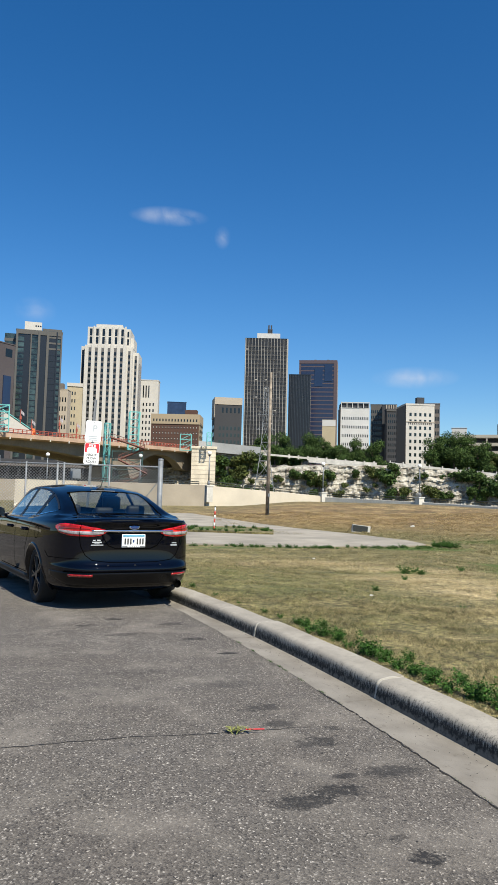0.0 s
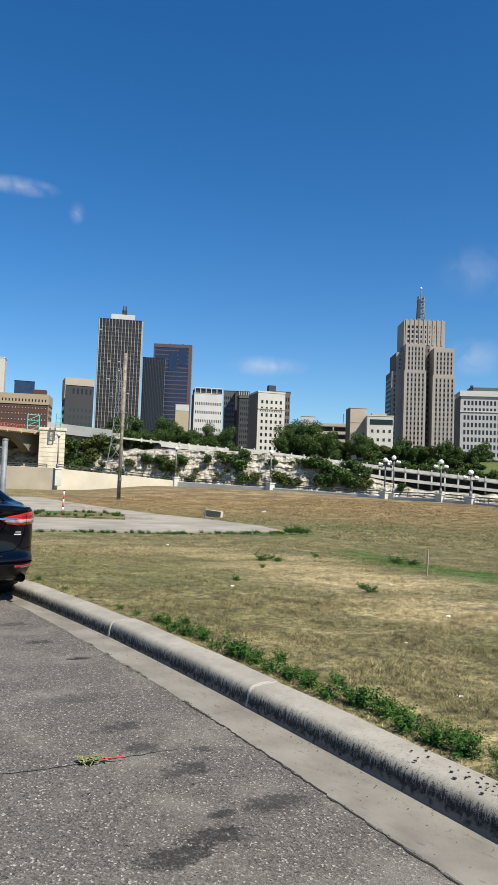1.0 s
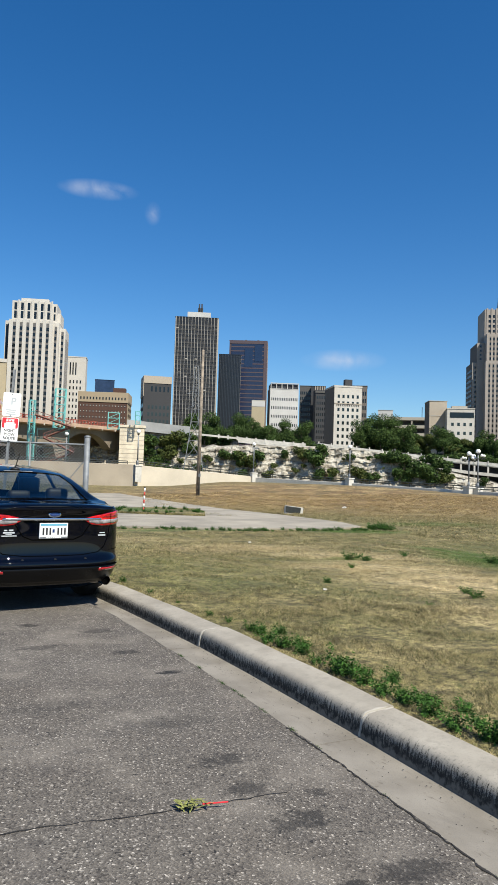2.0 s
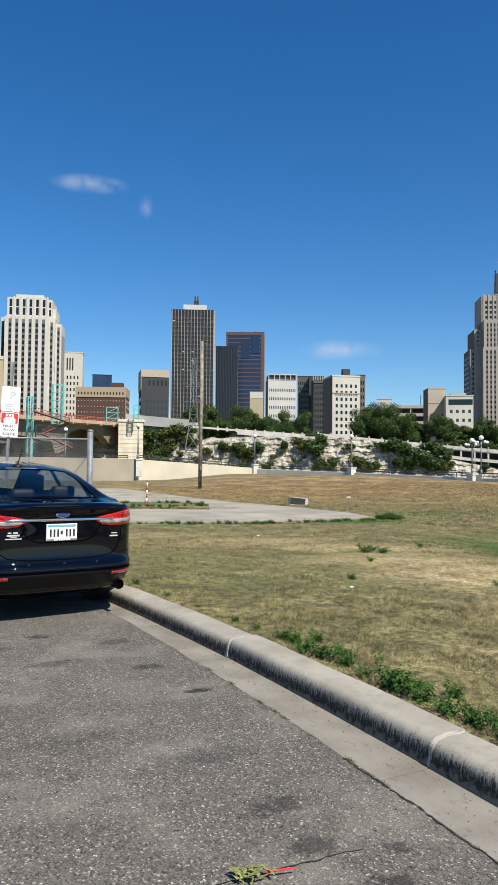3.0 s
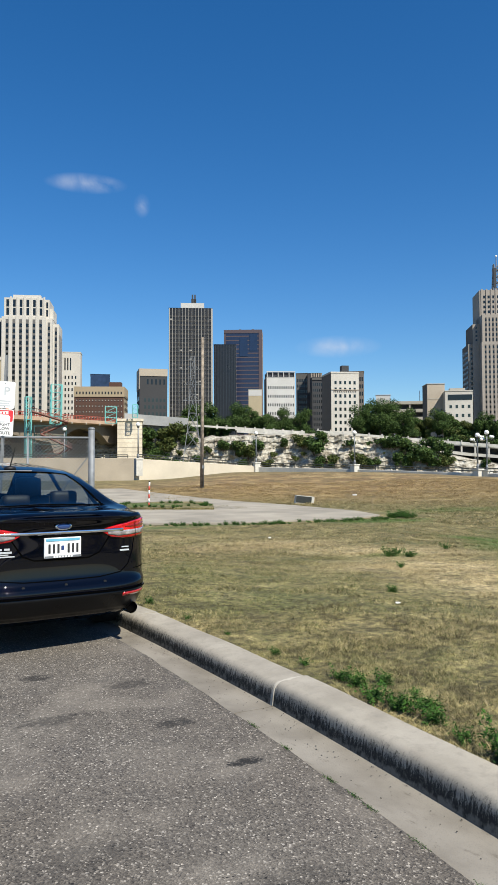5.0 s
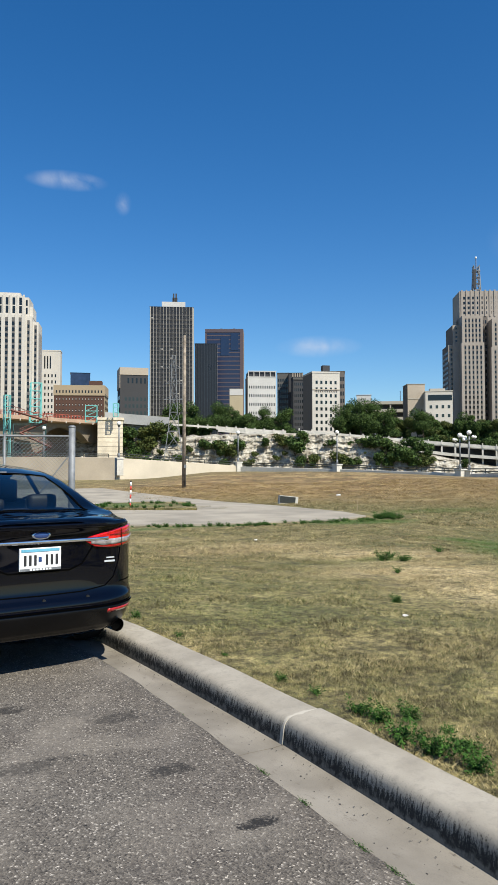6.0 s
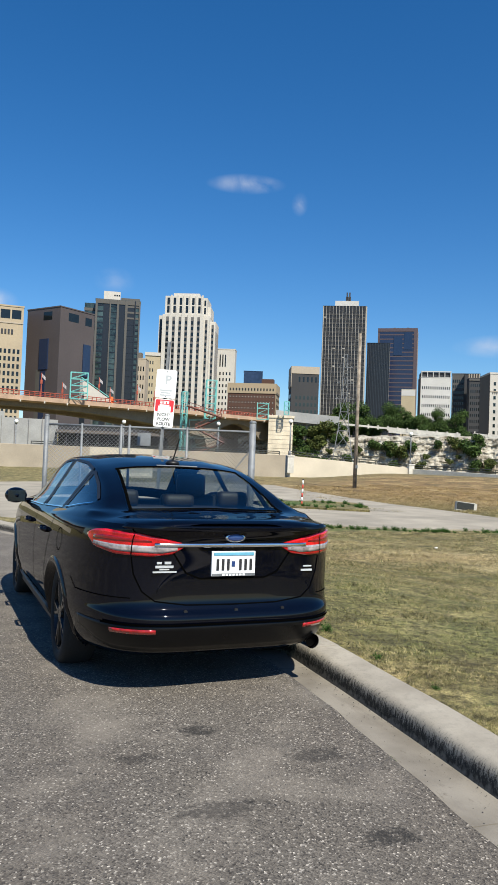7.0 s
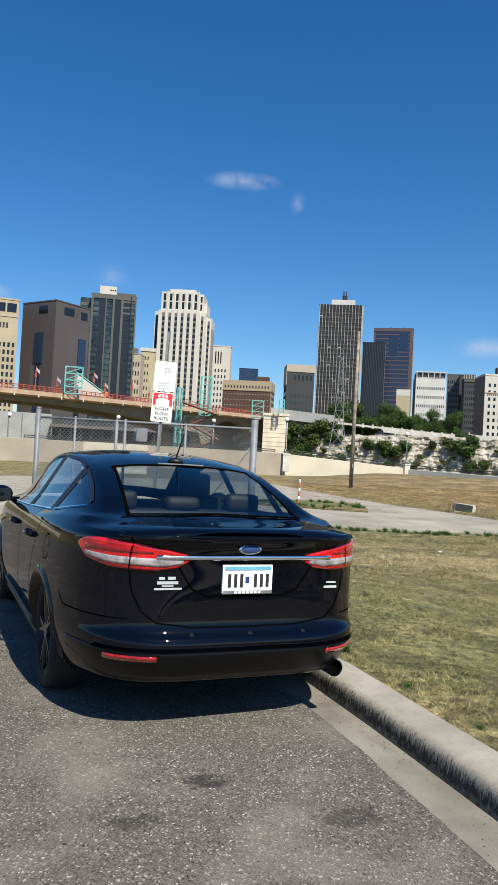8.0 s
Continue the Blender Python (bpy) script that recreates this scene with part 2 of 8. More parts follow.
# dry lawn: straw, bare soil and green in drifts
n = Nodes("dry_lawn", 0.95)
a = n.noise(0.34, 6, 0.6)
c = n.noise(1.7, 7, 0.62)
tone = n.ramp(c, (0.3, (0.075, 0.066, 0.024)), (0.44, (0.175, 0.15, 0.055)), (0.56, (0.285, 0.24, 0.1)), (0.72, (0.47, 0.385, 0.19)))
tone = n.mix(n.fac(a, 0.5, 0.68, 0.0, 0.7), tone, (0.10, 0.115, 0.032))
tone = n.mix(n.fac(n.noise(5.5, 6), 0.6, 0.72, 0, 0.75), tone, (0.07, 0.1, 0.025))
tone = n.mix(n.fac(n.noise(0.8, 3, 0.5, (1, 1.3, 1)), 0.6, 0.72, 0, 0.55), tone, (0.12, 0.082, 0.045))
for gx, gy, rx, ry, k in STRAWS:
    spot = n.math("MULTIPLY", n.blob(gx, gy, rx, ry), n.fac(n.noise(1.9, 6), 0.38, 0.55, 0.2, 1.0))
    tone = n.mix(n.math("MULTIPLY", spot, k), tone, (0.56, 0.45, 0.24))
for gx, gy, rx, ry, k in GREENS:
    spot = n.math("MULTIPLY", n.blob(gx, gy, rx, ry), n.fac(n.noise(1.1, 5), 0.35, 0.55, 0.45, 1.0))
    tone = n.mix(n.math("MULTIPLY", spot, k), tone, (0.06, 0.14, 0.016))
for gx, gy, rx, ry, k in BARES:
    spot = n.math("MULTIPLY", n.blob(gx, gy, rx, ry), n.fac(n.noise(0.9, 6), 0.3, 0.5, 0.35, 1.0))
    tone = n.mix(n.math("MULTIPLY", spot, k), tone, n.ramp(n.math("ADD", n.math("MULTIPLY", n.noise(0.45, 8, 0.68), 0.75), n.math("MULTIPLY", n.noise(3.2, 6), 0.25)), (0.38, (0.085, 0.048, 0.018)), (0.47, (0.23, 0.14, 0.058)), (0.54, (0.38, 0.26, 0.112)), (0.64, (0.53, 0.405, 0.2))))
tone = n.mix(n.fac(n.noise(45, 4), 0.35, 0.6, 0.6, 0.0), tone, (0.03, 0.026, 0.012))
tone = n.mix(n.fac(n.noise(2.6, 6, 0.65), 0.5, 0.36, 0.0, 0.5), tone, (0.06, 0.048, 0.022))
tone = n.mix(1.0, tone, n.ramp(n.noise(13, 5, 0.65), (0.37, (0.4, 0.4, 0.38)), (0.5, (0.94, 0.94, 0.94)), (0.62, (1.42, 1.42, 1.42))), "MULTIPLY")
LAWN = n.done(tone, n.math("ADD", n.noise(60, 3), n.noise(9, 4)), 0.7, 0.03)
n = Nodes("grass_blade", 0.8)
g = n.t.nodes.new("ShaderNodeNewGeometry").outputs["Random Per Island"]
tone = n.ramp(g, (0.0, (0.05, 0.056, 0.018)), (0.35, (0.15, 0.142, 0.052)), (0.65, (0.27, 0.225, 0.105)), (1.0, (0.47, 0.39, 0.22)))
tone = n.mix(n.fac(n.noise(0.34, 6, 0.6), 0.5, 0.68, 0.0, 0.6), tone, (0.145, 0.15, 0.046))
for gx, gy, rx, ry, k in STRAWS:
    tone = n.mix(n.math("MULTIPLY", n.blob(gx, gy, rx, ry), 0.8 * k), tone, (0.56, 0.45, 0.25))
for gx, gy, rx, ry, k in GREENS:
    tone = n.mix(n.math("MULTIPLY", n.blob(gx, gy, rx, ry), 0.92 * k), tone, (0.07, 0.155, 0.022))
for gx, gy, rx, ry, k in BARES[:2]:
    tone = n.mix(n.math("MULTIPLY", n.blob(gx, gy, rx, ry), 0.9 * k), tone, n.ramp(g, (0.0, (0.12, 0.07, 0.026)), (0.6, (0.36, 0.235, 0.095)), (1.0, (0.55, 0.43, 0.22))))
tone = n.mix(n.fac(n.noise(2.6, 6, 0.65), 0.5, 0.36, 0.0, 0.55), tone, (0.075, 0.062, 0.022))
tone = n.mix(1.0, tone, n.ramp(n.noise(13, 5, 0.65), (0.37, (0.4, 0.4, 0.38)), (0.5, (0.94, 0.94, 0.94)), (0.62, (1.42, 1.42, 1.42))), "MULTIPLY")
BLADE = n.done(tone)


def leafy(name, dark, light):
    n = Nodes(name, 0.85)
    n.b.inputs["Specular IOR Level"].default_value = 0.2
    g = n.t.nodes.new("ShaderNodeNewGeometry").outputs["Random Per Island"]
    tone = n.ramp(g, (0.0, dark), (1.0, light))
    n.b.inputs["Transmission Weight"].default_value = 0.0
    return n.done(tone)


WEED = leafy("weed_leaf", (0.009, 0.032, 0.005), (0.062, 0.15, 0.024))
LEAF = leafy("tree_leaf", (0.012, 0.03, 0.008), (0.075, 0.125, 0.03))
LEAF_LIGHT = leafy("tree_leaf_light", (0.03, 0.05, 0.013), (0.11, 0.125, 0.035))
BARK = material("bark", (0.12, 0.09, 0.065), 0.9, spread=0.3, scale=2)
PATHMAT = material("path_concrete", (0.30, 0.272, 0.22), 0.9, spread=0.14, scale=0.6, fine=40)
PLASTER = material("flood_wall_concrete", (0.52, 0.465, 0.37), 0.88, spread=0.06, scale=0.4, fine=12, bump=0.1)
# the same concrete, darkened to hold the shade on the second section
PLASTER_SHADE = material("flood_wall_shaded_concrete", (0.33, 0.285, 0.22), 0.88, spread=0.08, scale=0.4, fine=12, bump=0.1)
WHITE_CONC = material("white_concrete", (0.50, 0.485, 0.44), 0.85, spread=0.1, scale=0.5, fine=6)
ABUT = material("abutment_limestone", (0.64, 0.57, 0.445), 0.9, spread=0.1, scale=0.3, fine=3)
n = Nodes("limestone_cliff", 0.92)
tone = n.ramp(n.noise(0.32, 8, 0.62, (1, 1, 2.2)), (0.32, (0.06, 0.05, 0.036)), (0.41, (0.24, 0.215, 0.17)), (0.54, (0.42, 0.395, 0.335)), (0.74, (0.56, 0.54, 0.48)))
tone = n.mix(n.fac(n.noise(0.13, 6), 0.55, 0.7, 0, 0.8), tone, (0.17, 0.14, 0.085))
tone = n.mix(n.fac(n.noise(1.1, 6, 0.7, (1, 1, 0.35)), 0.56, 0.66, 0, 0.6), tone, (0.10, 0.085, 0.06))
tone = n.mix(n.fac(n.noise(0.5, 5, 0.6, (0.35, 0.35, 3.0)), 0.58, 0.64, 0, 0.6), tone, (0.14, 0.12, 0.09))
CLIFF = n.done(tone, n.noise(0.9, 7), 0.8, 0.8)
STEEL = material("galvanised_steel", (0.19, 0.205, 0.22), 0.6, 0.25, spread=0.12, scale=6)
WIRE = material("chain_link_wire", (0.36, 0.37, 0.38), 0.5, 0.7, spread=0.1)
DARKMETAL = material("dark_rail_metal", (0.05, 0.055, 0.05), 0.55, 0.4)
WOODPOLE = material("weathered_pole_wood", (0.25, 0.21, 0.165), 0.9, spread=0.25, scale=3, fine=30)
GLOBE = material("lamp_globe", (0.86, 0.86, 0.83), 0.3, spread=0.02, bump=0)
REDPAINT = material("red_paint", (0.52, 0.055, 0.035), 0.5, spread=0.1)
WHITEPAINT = material("white_paint", (0.8, 0.8, 0.78), 0.5, spread=0.05)
SIGNRED = material("sign_red", (0.62, 0.03, 0.04), 0.4, spread=0.04, bump=0)
SIGNWHITE = material("sign_white", (0.80, 0.81, 0.80), 0.35, spread=0.04, bump=0)
SIGNBLACK = material("sign_black", (0.02, 0.02, 0.022), 0.5, spread=0.1, bump=0)
SIGNGHOST = material("sign_faded_print", (0.46, 0.49, 0.51), 0.4, spread=0.05, bump=0)
BOXBLACK = material("black_box_face", (0.02, 0.024, 0.022), 0.7, spread=0.2)
BRIDGERED = material("bridge_rail_red", (0.34, 0.075, 0.045), 0.65, spread=0.12, scale=0.5)
BRIDGECONC = material("bridge_girder_concrete", (0.20, 0.168, 0.125), 0.88, spread=0.1, scale=0.2, fine=2)
BRIDGEPINK = material("bridge_deck_edge", (0.42, 0.29, 0.205), 0.85, spread=0.1, scale=0.3, fine=2)
TEAL = material("teal_steel", (0.16, 0.48, 0.46), 0.5, spread=0.1, scale=0.5)
TEALDARK = material("dark_green_steel", (0.03, 0.075, 0.075), 0.6, spread=0.12, scale=0.5)
ORANGE = material("orange_barrel", (0.85, 0.16, 0.03), 0.5, spread=0.05)
GREYROOF = material("grey_concrete_building", (0.30, 0.305, 0.30), 0.9, spread=0.08, scale=0.2, fine=2)
REDTILE = material("red_roof_tile", (0.32, 0.09, 0.06), 0.85)


def facade(name, base, rough=0.8, spread=0.06):
    return material(name, tuple(0.66 * c for c in base), rough, spread=spread, scale=0.05, fine=0.9, bump=0.0)


F_TAN = facade("tan_stone", (0.54, 0.445, 0.31))
F_GREY = facade("purple_grey_panel", (0.105, 0.088, 0.09), 0.65)
F_BLUEGLASS = material("blue_glass", (0.02, 0.035, 0.08), 0.12, spread=0.2, scale=0.05, fine=0.4, bump=0)
F_GLASS = material("dark_glass", (0.012, 0.017, 0.02), 0.1, spread=0.3, scale=0.08, fine=0.5, bump=0)
F_MIRROR = material("green_grey_glass", (0.035, 0.055, 0.055), 0.08, spread=0.4, scale=0.1, fine=0.6, bump=0)
F_SLATE = facade("slate_fins", (0.13, 0.15, 0.18), 0.5)
F_NAVY = facade("navy_glass_wall", (0.03, 0.045, 0.1), 0.2)
F_GREENSTONE = facade("grey_green_stone", (0.125, 0.122, 0.115))
F_LIME = facade("pale_limestone", (0.76, 0.725, 0.655))
F_LIME2 = facade("warm_limestone", (0.58, 0.5, 0.4))
F_YELLOW = facade("yellow_brick", (0.56, 0.475, 0.32))
F_BROWN = facade("brown_brick", (0.12, 0.06, 0.042), 0.9)
F_BUFF = facade("buff_terracotta", (0.5, 0.40, 0.27), 0.9)
# dark stone; also colours the sheets that stand in for shade
F_STONE_SHADE = facade("dark_stone_and_shade", (0.06, 0.062, 0.068), 0.9)
F_FINS = facade("ivory_fins", (0.56, 0.535, 0.48))
F_SPANDREL = facade("grey_spandrel", (0.17, 0.165, 0.16), 0.6)
F_TOWERDARK = facade("bronze_tower_panel", (0.035, 0.032, 0.03), 0.3)
F_BLACKTOWER = facade("black_tower_panel", (0.018, 0.022, 0.03), 0.3)
F_GRANITE = facade("mauve_granite", (0.125, 0.09, 0.1), 0.5)
F_WHITE = facade("white_panel", (0.74, 0.735, 0.71))
F_CREAM = facade("cream_stone", (0.72, 0.685, 0.62))
# brown brick; also laid over left walls as painted shade
F_BRICK_SHADE = facade("grey_brown_brick_and_shaded_side", (0.2, 0.175, 0.155), 0.9)
F_RAMP = facade("parking_ramp_concrete", (0.57, 0.53, 0.45))
F_FNB = facade("old_skyscraper_limestone", (0.46, 0.41, 0.362))
F_BLUEWHITE = facade("white_glazed_brick", (0.56, 0.56, 0.55))
F_ROOFDARK = facade("dark_roof_plant", (0.05, 0.055, 0.065))


# ---------------------------------------------------------------- mesh helpers
def mesh_of(name, verts, faces, mat, smooth=False):
    me = bpy.data.meshes.new(name)
    me.from_pydata([tuple(v) for v in verts], [], faces)
    for mm in (mat if isinstance(mat, (list, tuple)) else [mat]):
        me.materials.append(mm)
    if smooth:
        me.polygons.foreach_set("use_smooth", [True] * len(me.polygons))
    me.update()
    return me


def part(name, bm, mat, parent=None, label="", smooth=False):
    """Links a bmesh as one mesh object under a thing or a part."""
    me = bpy.data.meshes.new(name)
    bm.normal_update()
    bm.to_mesh(me)
    bm.free()
    for mm in (mat if isinstance(mat, (list, tuple)) else [mat]):
        me.materials.append(mm)
    if smooth:
        me.polygons.foreach_set("use_smooth", [True] * len(me.polygons))
    return put(name, me, parent, label)


def put(name, me, parent=None, label=""):
    ob = new(name, me)
    if parent is not None:
        ob.parent = parent
    if label:
        ob["label"] = label
    return ob


def empty(name, m, label="", category="", group="", kind=""):
    ob = new(name)
    ob.matrix_basis = m
    ob.empty_display_size = 0.2
    return tagged(ob, label, category, group, kind)


def box(bm, lo, hi, m=None, bevel=0.0):
    lo, hi = Vector(lo), Vector(hi)
    r = bmesh.ops.create_cube(bm, size=1.0, matrix=Matrix.Translation((lo + hi) / 2) @ Matrix.Diagonal((*(hi - lo), 1)))
    vs = r["verts"]
    if bevel:
        es = {e for v in vs for e in v.link_edges}
        vs = list({v for f in bmesh.ops.bevel(bm, geom=list(es), offset=bevel, segments=2, profile=0.6, affect="EDGES")["faces"] for v in f.verts} | {v for v in vs if v.is_valid})
    if m is not None:
        bmesh.ops.transform(bm, matrix=m, verts=vs)
    return vs


def rod(bm, a, b, r0, r1=None, sides=8, caps=True):
    a, b = Vector(a), Vector(b)
    d = b - a
    m = Matrix.Translation((a + b) / 2) @ d.to_track_quat("Z", "Y").to_matrix().to_4x4()
    return bmesh.ops.create_cone(bm, cap_ends=caps, segments=sides, radius1=r0, radius2=r0 if r1 is None else r1, depth=d.length, matrix=m)["verts"]


def ball(bm, c, r, seg=16, squash=1.0):
    return bmesh.ops.create_uvsphere(bm, u_segments=seg, v_segments=seg // 2 + 2, radius=r, matrix=Matrix.Translation(c) @ Matrix.Diagonal((1, 1, squash, 1)))["verts"]


def smooth01(a, b, x):
    t = np.clip((np.asarray(x, float) - a) / (b - a), 0, 1)
    return t * t * (3 - 2 * t)


def polar(az, d, z=0.0):
    """A place at a compass bearing from the road and a distance."""
    return Vector((0.1 + d * math.sin(radians(az)), 2.6 + d * math.cos(radians(az)), z))


# ---------------------------------------------------------------- the lie of the land
KY = np.array([-40, -3, 2, 4.7, 6.9, 9.4, 12, 15, 18, 21, 25, 30, 45])
KX = np.array([-3.0, 1.62, 2.38, 2.71, 2.92, 3.06, 3.06, 2.75, 2.1, 1.1, -0.9, -4.5, -19])


def kerb_x(y):
    """The foot of the kerb's face."""
    y = np.asarray(y, float)
    return (np.interp(y - 0.8, KY, KX) + np.interp(y, KY, KX) + np.interp(y + 0.8, KY, KX)) / 3


def kerb_z(y):
    return np.interp(y, [-5, 2, 4.7, 6.9, 9, 60], [-0.16, -0.105, -0.055, -0.015, 0.0, 0.0])


def pan_width(y):
    """How far the asphalt stays clear of the kerb's foot."""
    return np.interp(y, [2.0, 3.0, 4.1, 5.8, 6.9, 9.0], [0.42, 0.41, 0.35, 0.292, 0.272, 0.24])


def road_z(x, y):
    s = kerb_x(y) - np.asarray(x, float)
    return kerb_z(y) * np.clip((1.9 - s) / 1.6, 0, 1) + np.where(s < 0.22, 0.0, 0.012)


def land(x, y):
    """Height of the ground away from the road."""
    x, y = np.asarray(x, float), np.asarray(y, float)
    u, v = 0.5 * x + 0.866 * y, 0.866 * x - 0.5 * y
    r = np.hypot(x, y)
    s = x - kerb_x(y)
    near = kerb_z(y) + 0.122
    z = near + (-0.5 - near) * smooth01(5, 26, u) * smooth01(-0.2, 5, s)
    z = z - 0.35 * smooth01(4, 9, v) * smooth01(12, 19, u) * smooth01(34, 24, u)
    uu = u + np.maximum(0, v - 8) * 0.9
    amp = 0.9 + 0.75 * smooth01(-7, 3, v) + 0.3 * smooth01(-14, -24, v)
    amp = amp - 0.5 * smooth01(14, 26, v)
    z = z + amp * smooth01(46, 82, uu)
    ahead = u > 20
    z = np.where(ahead, z + (-6.5 - z) * smooth01(100, 112, uu), z)
    west = smooth01(25.0, 23.2, np.degrees(np.arctan2(x, np.maximum(y, 1e-3))))
    z = np.where(ahead & (r > 200), -6.5 + 21.0 * smooth01(290 + 60 * west, 302 + 60 * west, r), z)
    return z


GS = np.r_[-2500, -900, -300, -120, -60, -30, -16, -8, -4, -2, -1, -0.4, 0.07, 0.13, 0.2, np.arange(0.3, 6, 0.15), np.arange(6, 16, 0.4), np.arange(16, 40, 1.0), np.arange(40, 130, 3.0), np.geomspace(130, 3000, 60)]
GY = np.r_[-2500, -800, -200, -60, -25, -12, -7, np.arange(-5, 12, 0.2), np.arange(12, 30, 0.5), np.arange(30, 100, 2.0), np.geomspace(100, 3000, 70)]
yy, ss = np.meshgrid(GY, GS, indexing="ij")
xx = kerb_x(yy) + ss
zz = land(xx, yy)
bumps = np.array([[noise.fractal(Vector((a * 0.9, b * 0.9, 0.0)), 1.0, 2.0, 4) for a, b in zip(ra, rb)] for ra, rb in zip(xx, yy)])
zz = zz + bumps * 0.035 * np.clip((ss - 0.2) / 1.0, 0, 1)
onroad = (ss < 0.1) & (yy < 70) & (ss > -61)
zz = np.where(onroad, -0.45, zz)
ny, ns = xx.shape
faces = [(i * ns + j, i * ns + j + 1, (i + 1) * ns + j + 1, (i + 1) * ns + j) for i in range(ny - 1) for j in range(ns - 1)]
ground = put("ground", mesh_of("ground", np.stack([xx, yy, zz], -1).reshape(-1, 3), faces, LAWN, True))
tagged(ground, "dry patchy lawn, straw and bare soil with green weeds", "ground", kind="structure")

# road surface, up to the gutter
RY = np.r_[np.arange(-14, -6, 1.0), np.arange(-6, 14, 0.25), np.arange(14, 68, 1.5)]
RS = np.r_[-60, -40, -25, -15, -10, -7, -5, -3.5, -2.5, -1.9, -1.5, -1.1, -0.8, -0.55, -0.42, -0.33]
yy, ss = np.meshgrid(RY, RS, indexing="ij")
ss = np.where(ss > -0.7, ss + 0.33 - pan_width(yy), ss)
ss = np.where(ss == -pan_width(yy), ss + 0.005 * np.sin(yy * 7) + 0.004 * np.sin(yy * 23 + 1) + 0.004 * np.sin(yy * 12.3), ss)
xx = kerb_x(yy) + ss
zz = road_z(xx, yy) + 0.012 * np.sin(yy * 1.3) * np.sin(xx * 1.1 + 1)
ny, ns = xx.shape
faces = [(i * ns + j, i * ns + j + 1, (i + 1) * ns + j + 1, (i + 1) * ns + j) for i in range(ny - 1) for j in range(ns - 1)]
top = np.stack([xx, yy, zz], -1).reshape(-1, 3)
edge = top[ns - 1 :: ns] - (0, 0, 0.12)
nv = len(top)
faces += [(i * ns + ns - 1, nv + i, nv + i + 1, (i + 1) * ns + ns - 1) for i in range(ny - 1)]
road = put("road", mesh_of("road", np.r_[top, edge], faces, ASPHALT, True))
tagged(road, "worn grey asphalt with oil stains and a seam", "road", kind="structure")

# gutter pan and kerb in cast lengths with open joints
JOINTS = [-7.0, -4.6, -2.2, 0.15, 2.45, 4.71, 6.9, 9.2, 11.5, 13.8, 16.1, 18.4, 20.7, 23.0]
gutter = empty("gutter", pose(0, 0, 0), "pale concrete gutter pan with dirt along the kerb", "gutter", kind="structure")
kerb = empty("kerb", pose(0, 0, 0), "pale rounded concrete kerb, face streaked black", "kerb", kind="structure")
PROFILE = [(0.0, -0.1), (0.0, -0.01), (0.001, 0.0), (0.01, 0.06), (0.0135, 0.083), (0.02, 0.1), (0.031, 0.1145), (0.047, 0.1235), (0.064, 0.1275), (0.08, 0.129), (0.095, 0.13), (0.222, 0.136), (0.242, 0.1355), (0.256, 0.131), (0.263, 0.118), (0.265, 0.1), (0.265, -0.1)]
for k, (y0, y1) in enumerate(zip(JOINTS, JOINTS[1:])):
    ys = np.linspace(y0 + 0.004, y1 - 0.004, 13)
    x0 = kerb_x(ys)
    tilt = [0.004, -0.003, 0.0, 0.005, -0.002][k % 5]
    z0 = kerb_z(ys) + tilt
    vs = [(x0[i] + px + tilt, ys[i], z0[i] + pz + 0.003 * math.sin(ys[i] * 5)) for i in range(13) for px, pz in PROFILE]
    np_ = len(PROFILE)
    fs = [(i * np_ + j, i * np_ + j + 1, (i + 1) * np_ + j + 1, (i + 1) * np_ + j) for i in range(12) for j in range(np_ - 1)]
    # the cast ends keep corners of their own, so that the long faces shade evenly
    nv = len(vs)
    vs += vs[:np_] + vs[12 * np_ :]
    fs += [tuple(nv + j for j in range(np_ - 1, -1, -1)), tuple(nv + np_ + j for j in range(np_))]
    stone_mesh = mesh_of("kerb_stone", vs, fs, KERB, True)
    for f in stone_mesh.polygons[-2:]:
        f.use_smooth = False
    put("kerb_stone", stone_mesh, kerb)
    pan = [(-0.47, -0.05), (-0.47, 0.004), (-0.2, -0.001), (-0.06, -0.006), (0.02, -0.004), (0.02, -0.08)]
    vs = [(x0[i] + px, ys[i], kerb_z(ys[i]) + pz) for i in range(13) for px, pz in pan]
    fs = [(i * 6 + j, i * 6 + j + 1, (i + 1) * 6 + j + 1, (i + 1) * 6 + j) for i in range(12) for j in range(5)]
    fs += [tuple(range(5, -1, -1)), tuple(72 + j for j in range(6))]
    put("gutter_slab", mesh_of("gutter_slab", vs, fs, GUTTER, False), gutter)

# concrete path beyond the lawn, with a grass island
def sheet(name, outline, mat, lift, label, category, step=1.2):
    """A thin slab that follows the land inside a plan outline."""
    bm = bmesh.new()
    f = bm.faces.new([bm.verts.new((x, y, 0)) for x, y in outline])
    bmesh.ops.triangulate(bm, faces=[f])
    for _ in range(5):
        long = [e for e in bm.edges if e.calc_length() > step]
        if not long:
            break
        bmesh.ops.subdivide_edges(bm, edges=long, cuts=1)
        bmesh.ops.triangulate(bm, faces=bm.faces[:])
    for v in bm.verts:
        v.co.z = float(land(v.co.x, v.co.y)) + lift
    rim = [e for e in bm.edges if e.is_boundary]
    ext = bmesh.ops.extrude_edge_only(bm, edges=rim)
    for g in ext["geom"]:
        if isinstance(g, bmesh.types.BMVert):
            g.co.z -= 0.15
    bmesh.ops.recalc_face_normals(bm, faces=bm.faces[:])
    return tagged(part(name, bm, mat), label, category, kind="structure")


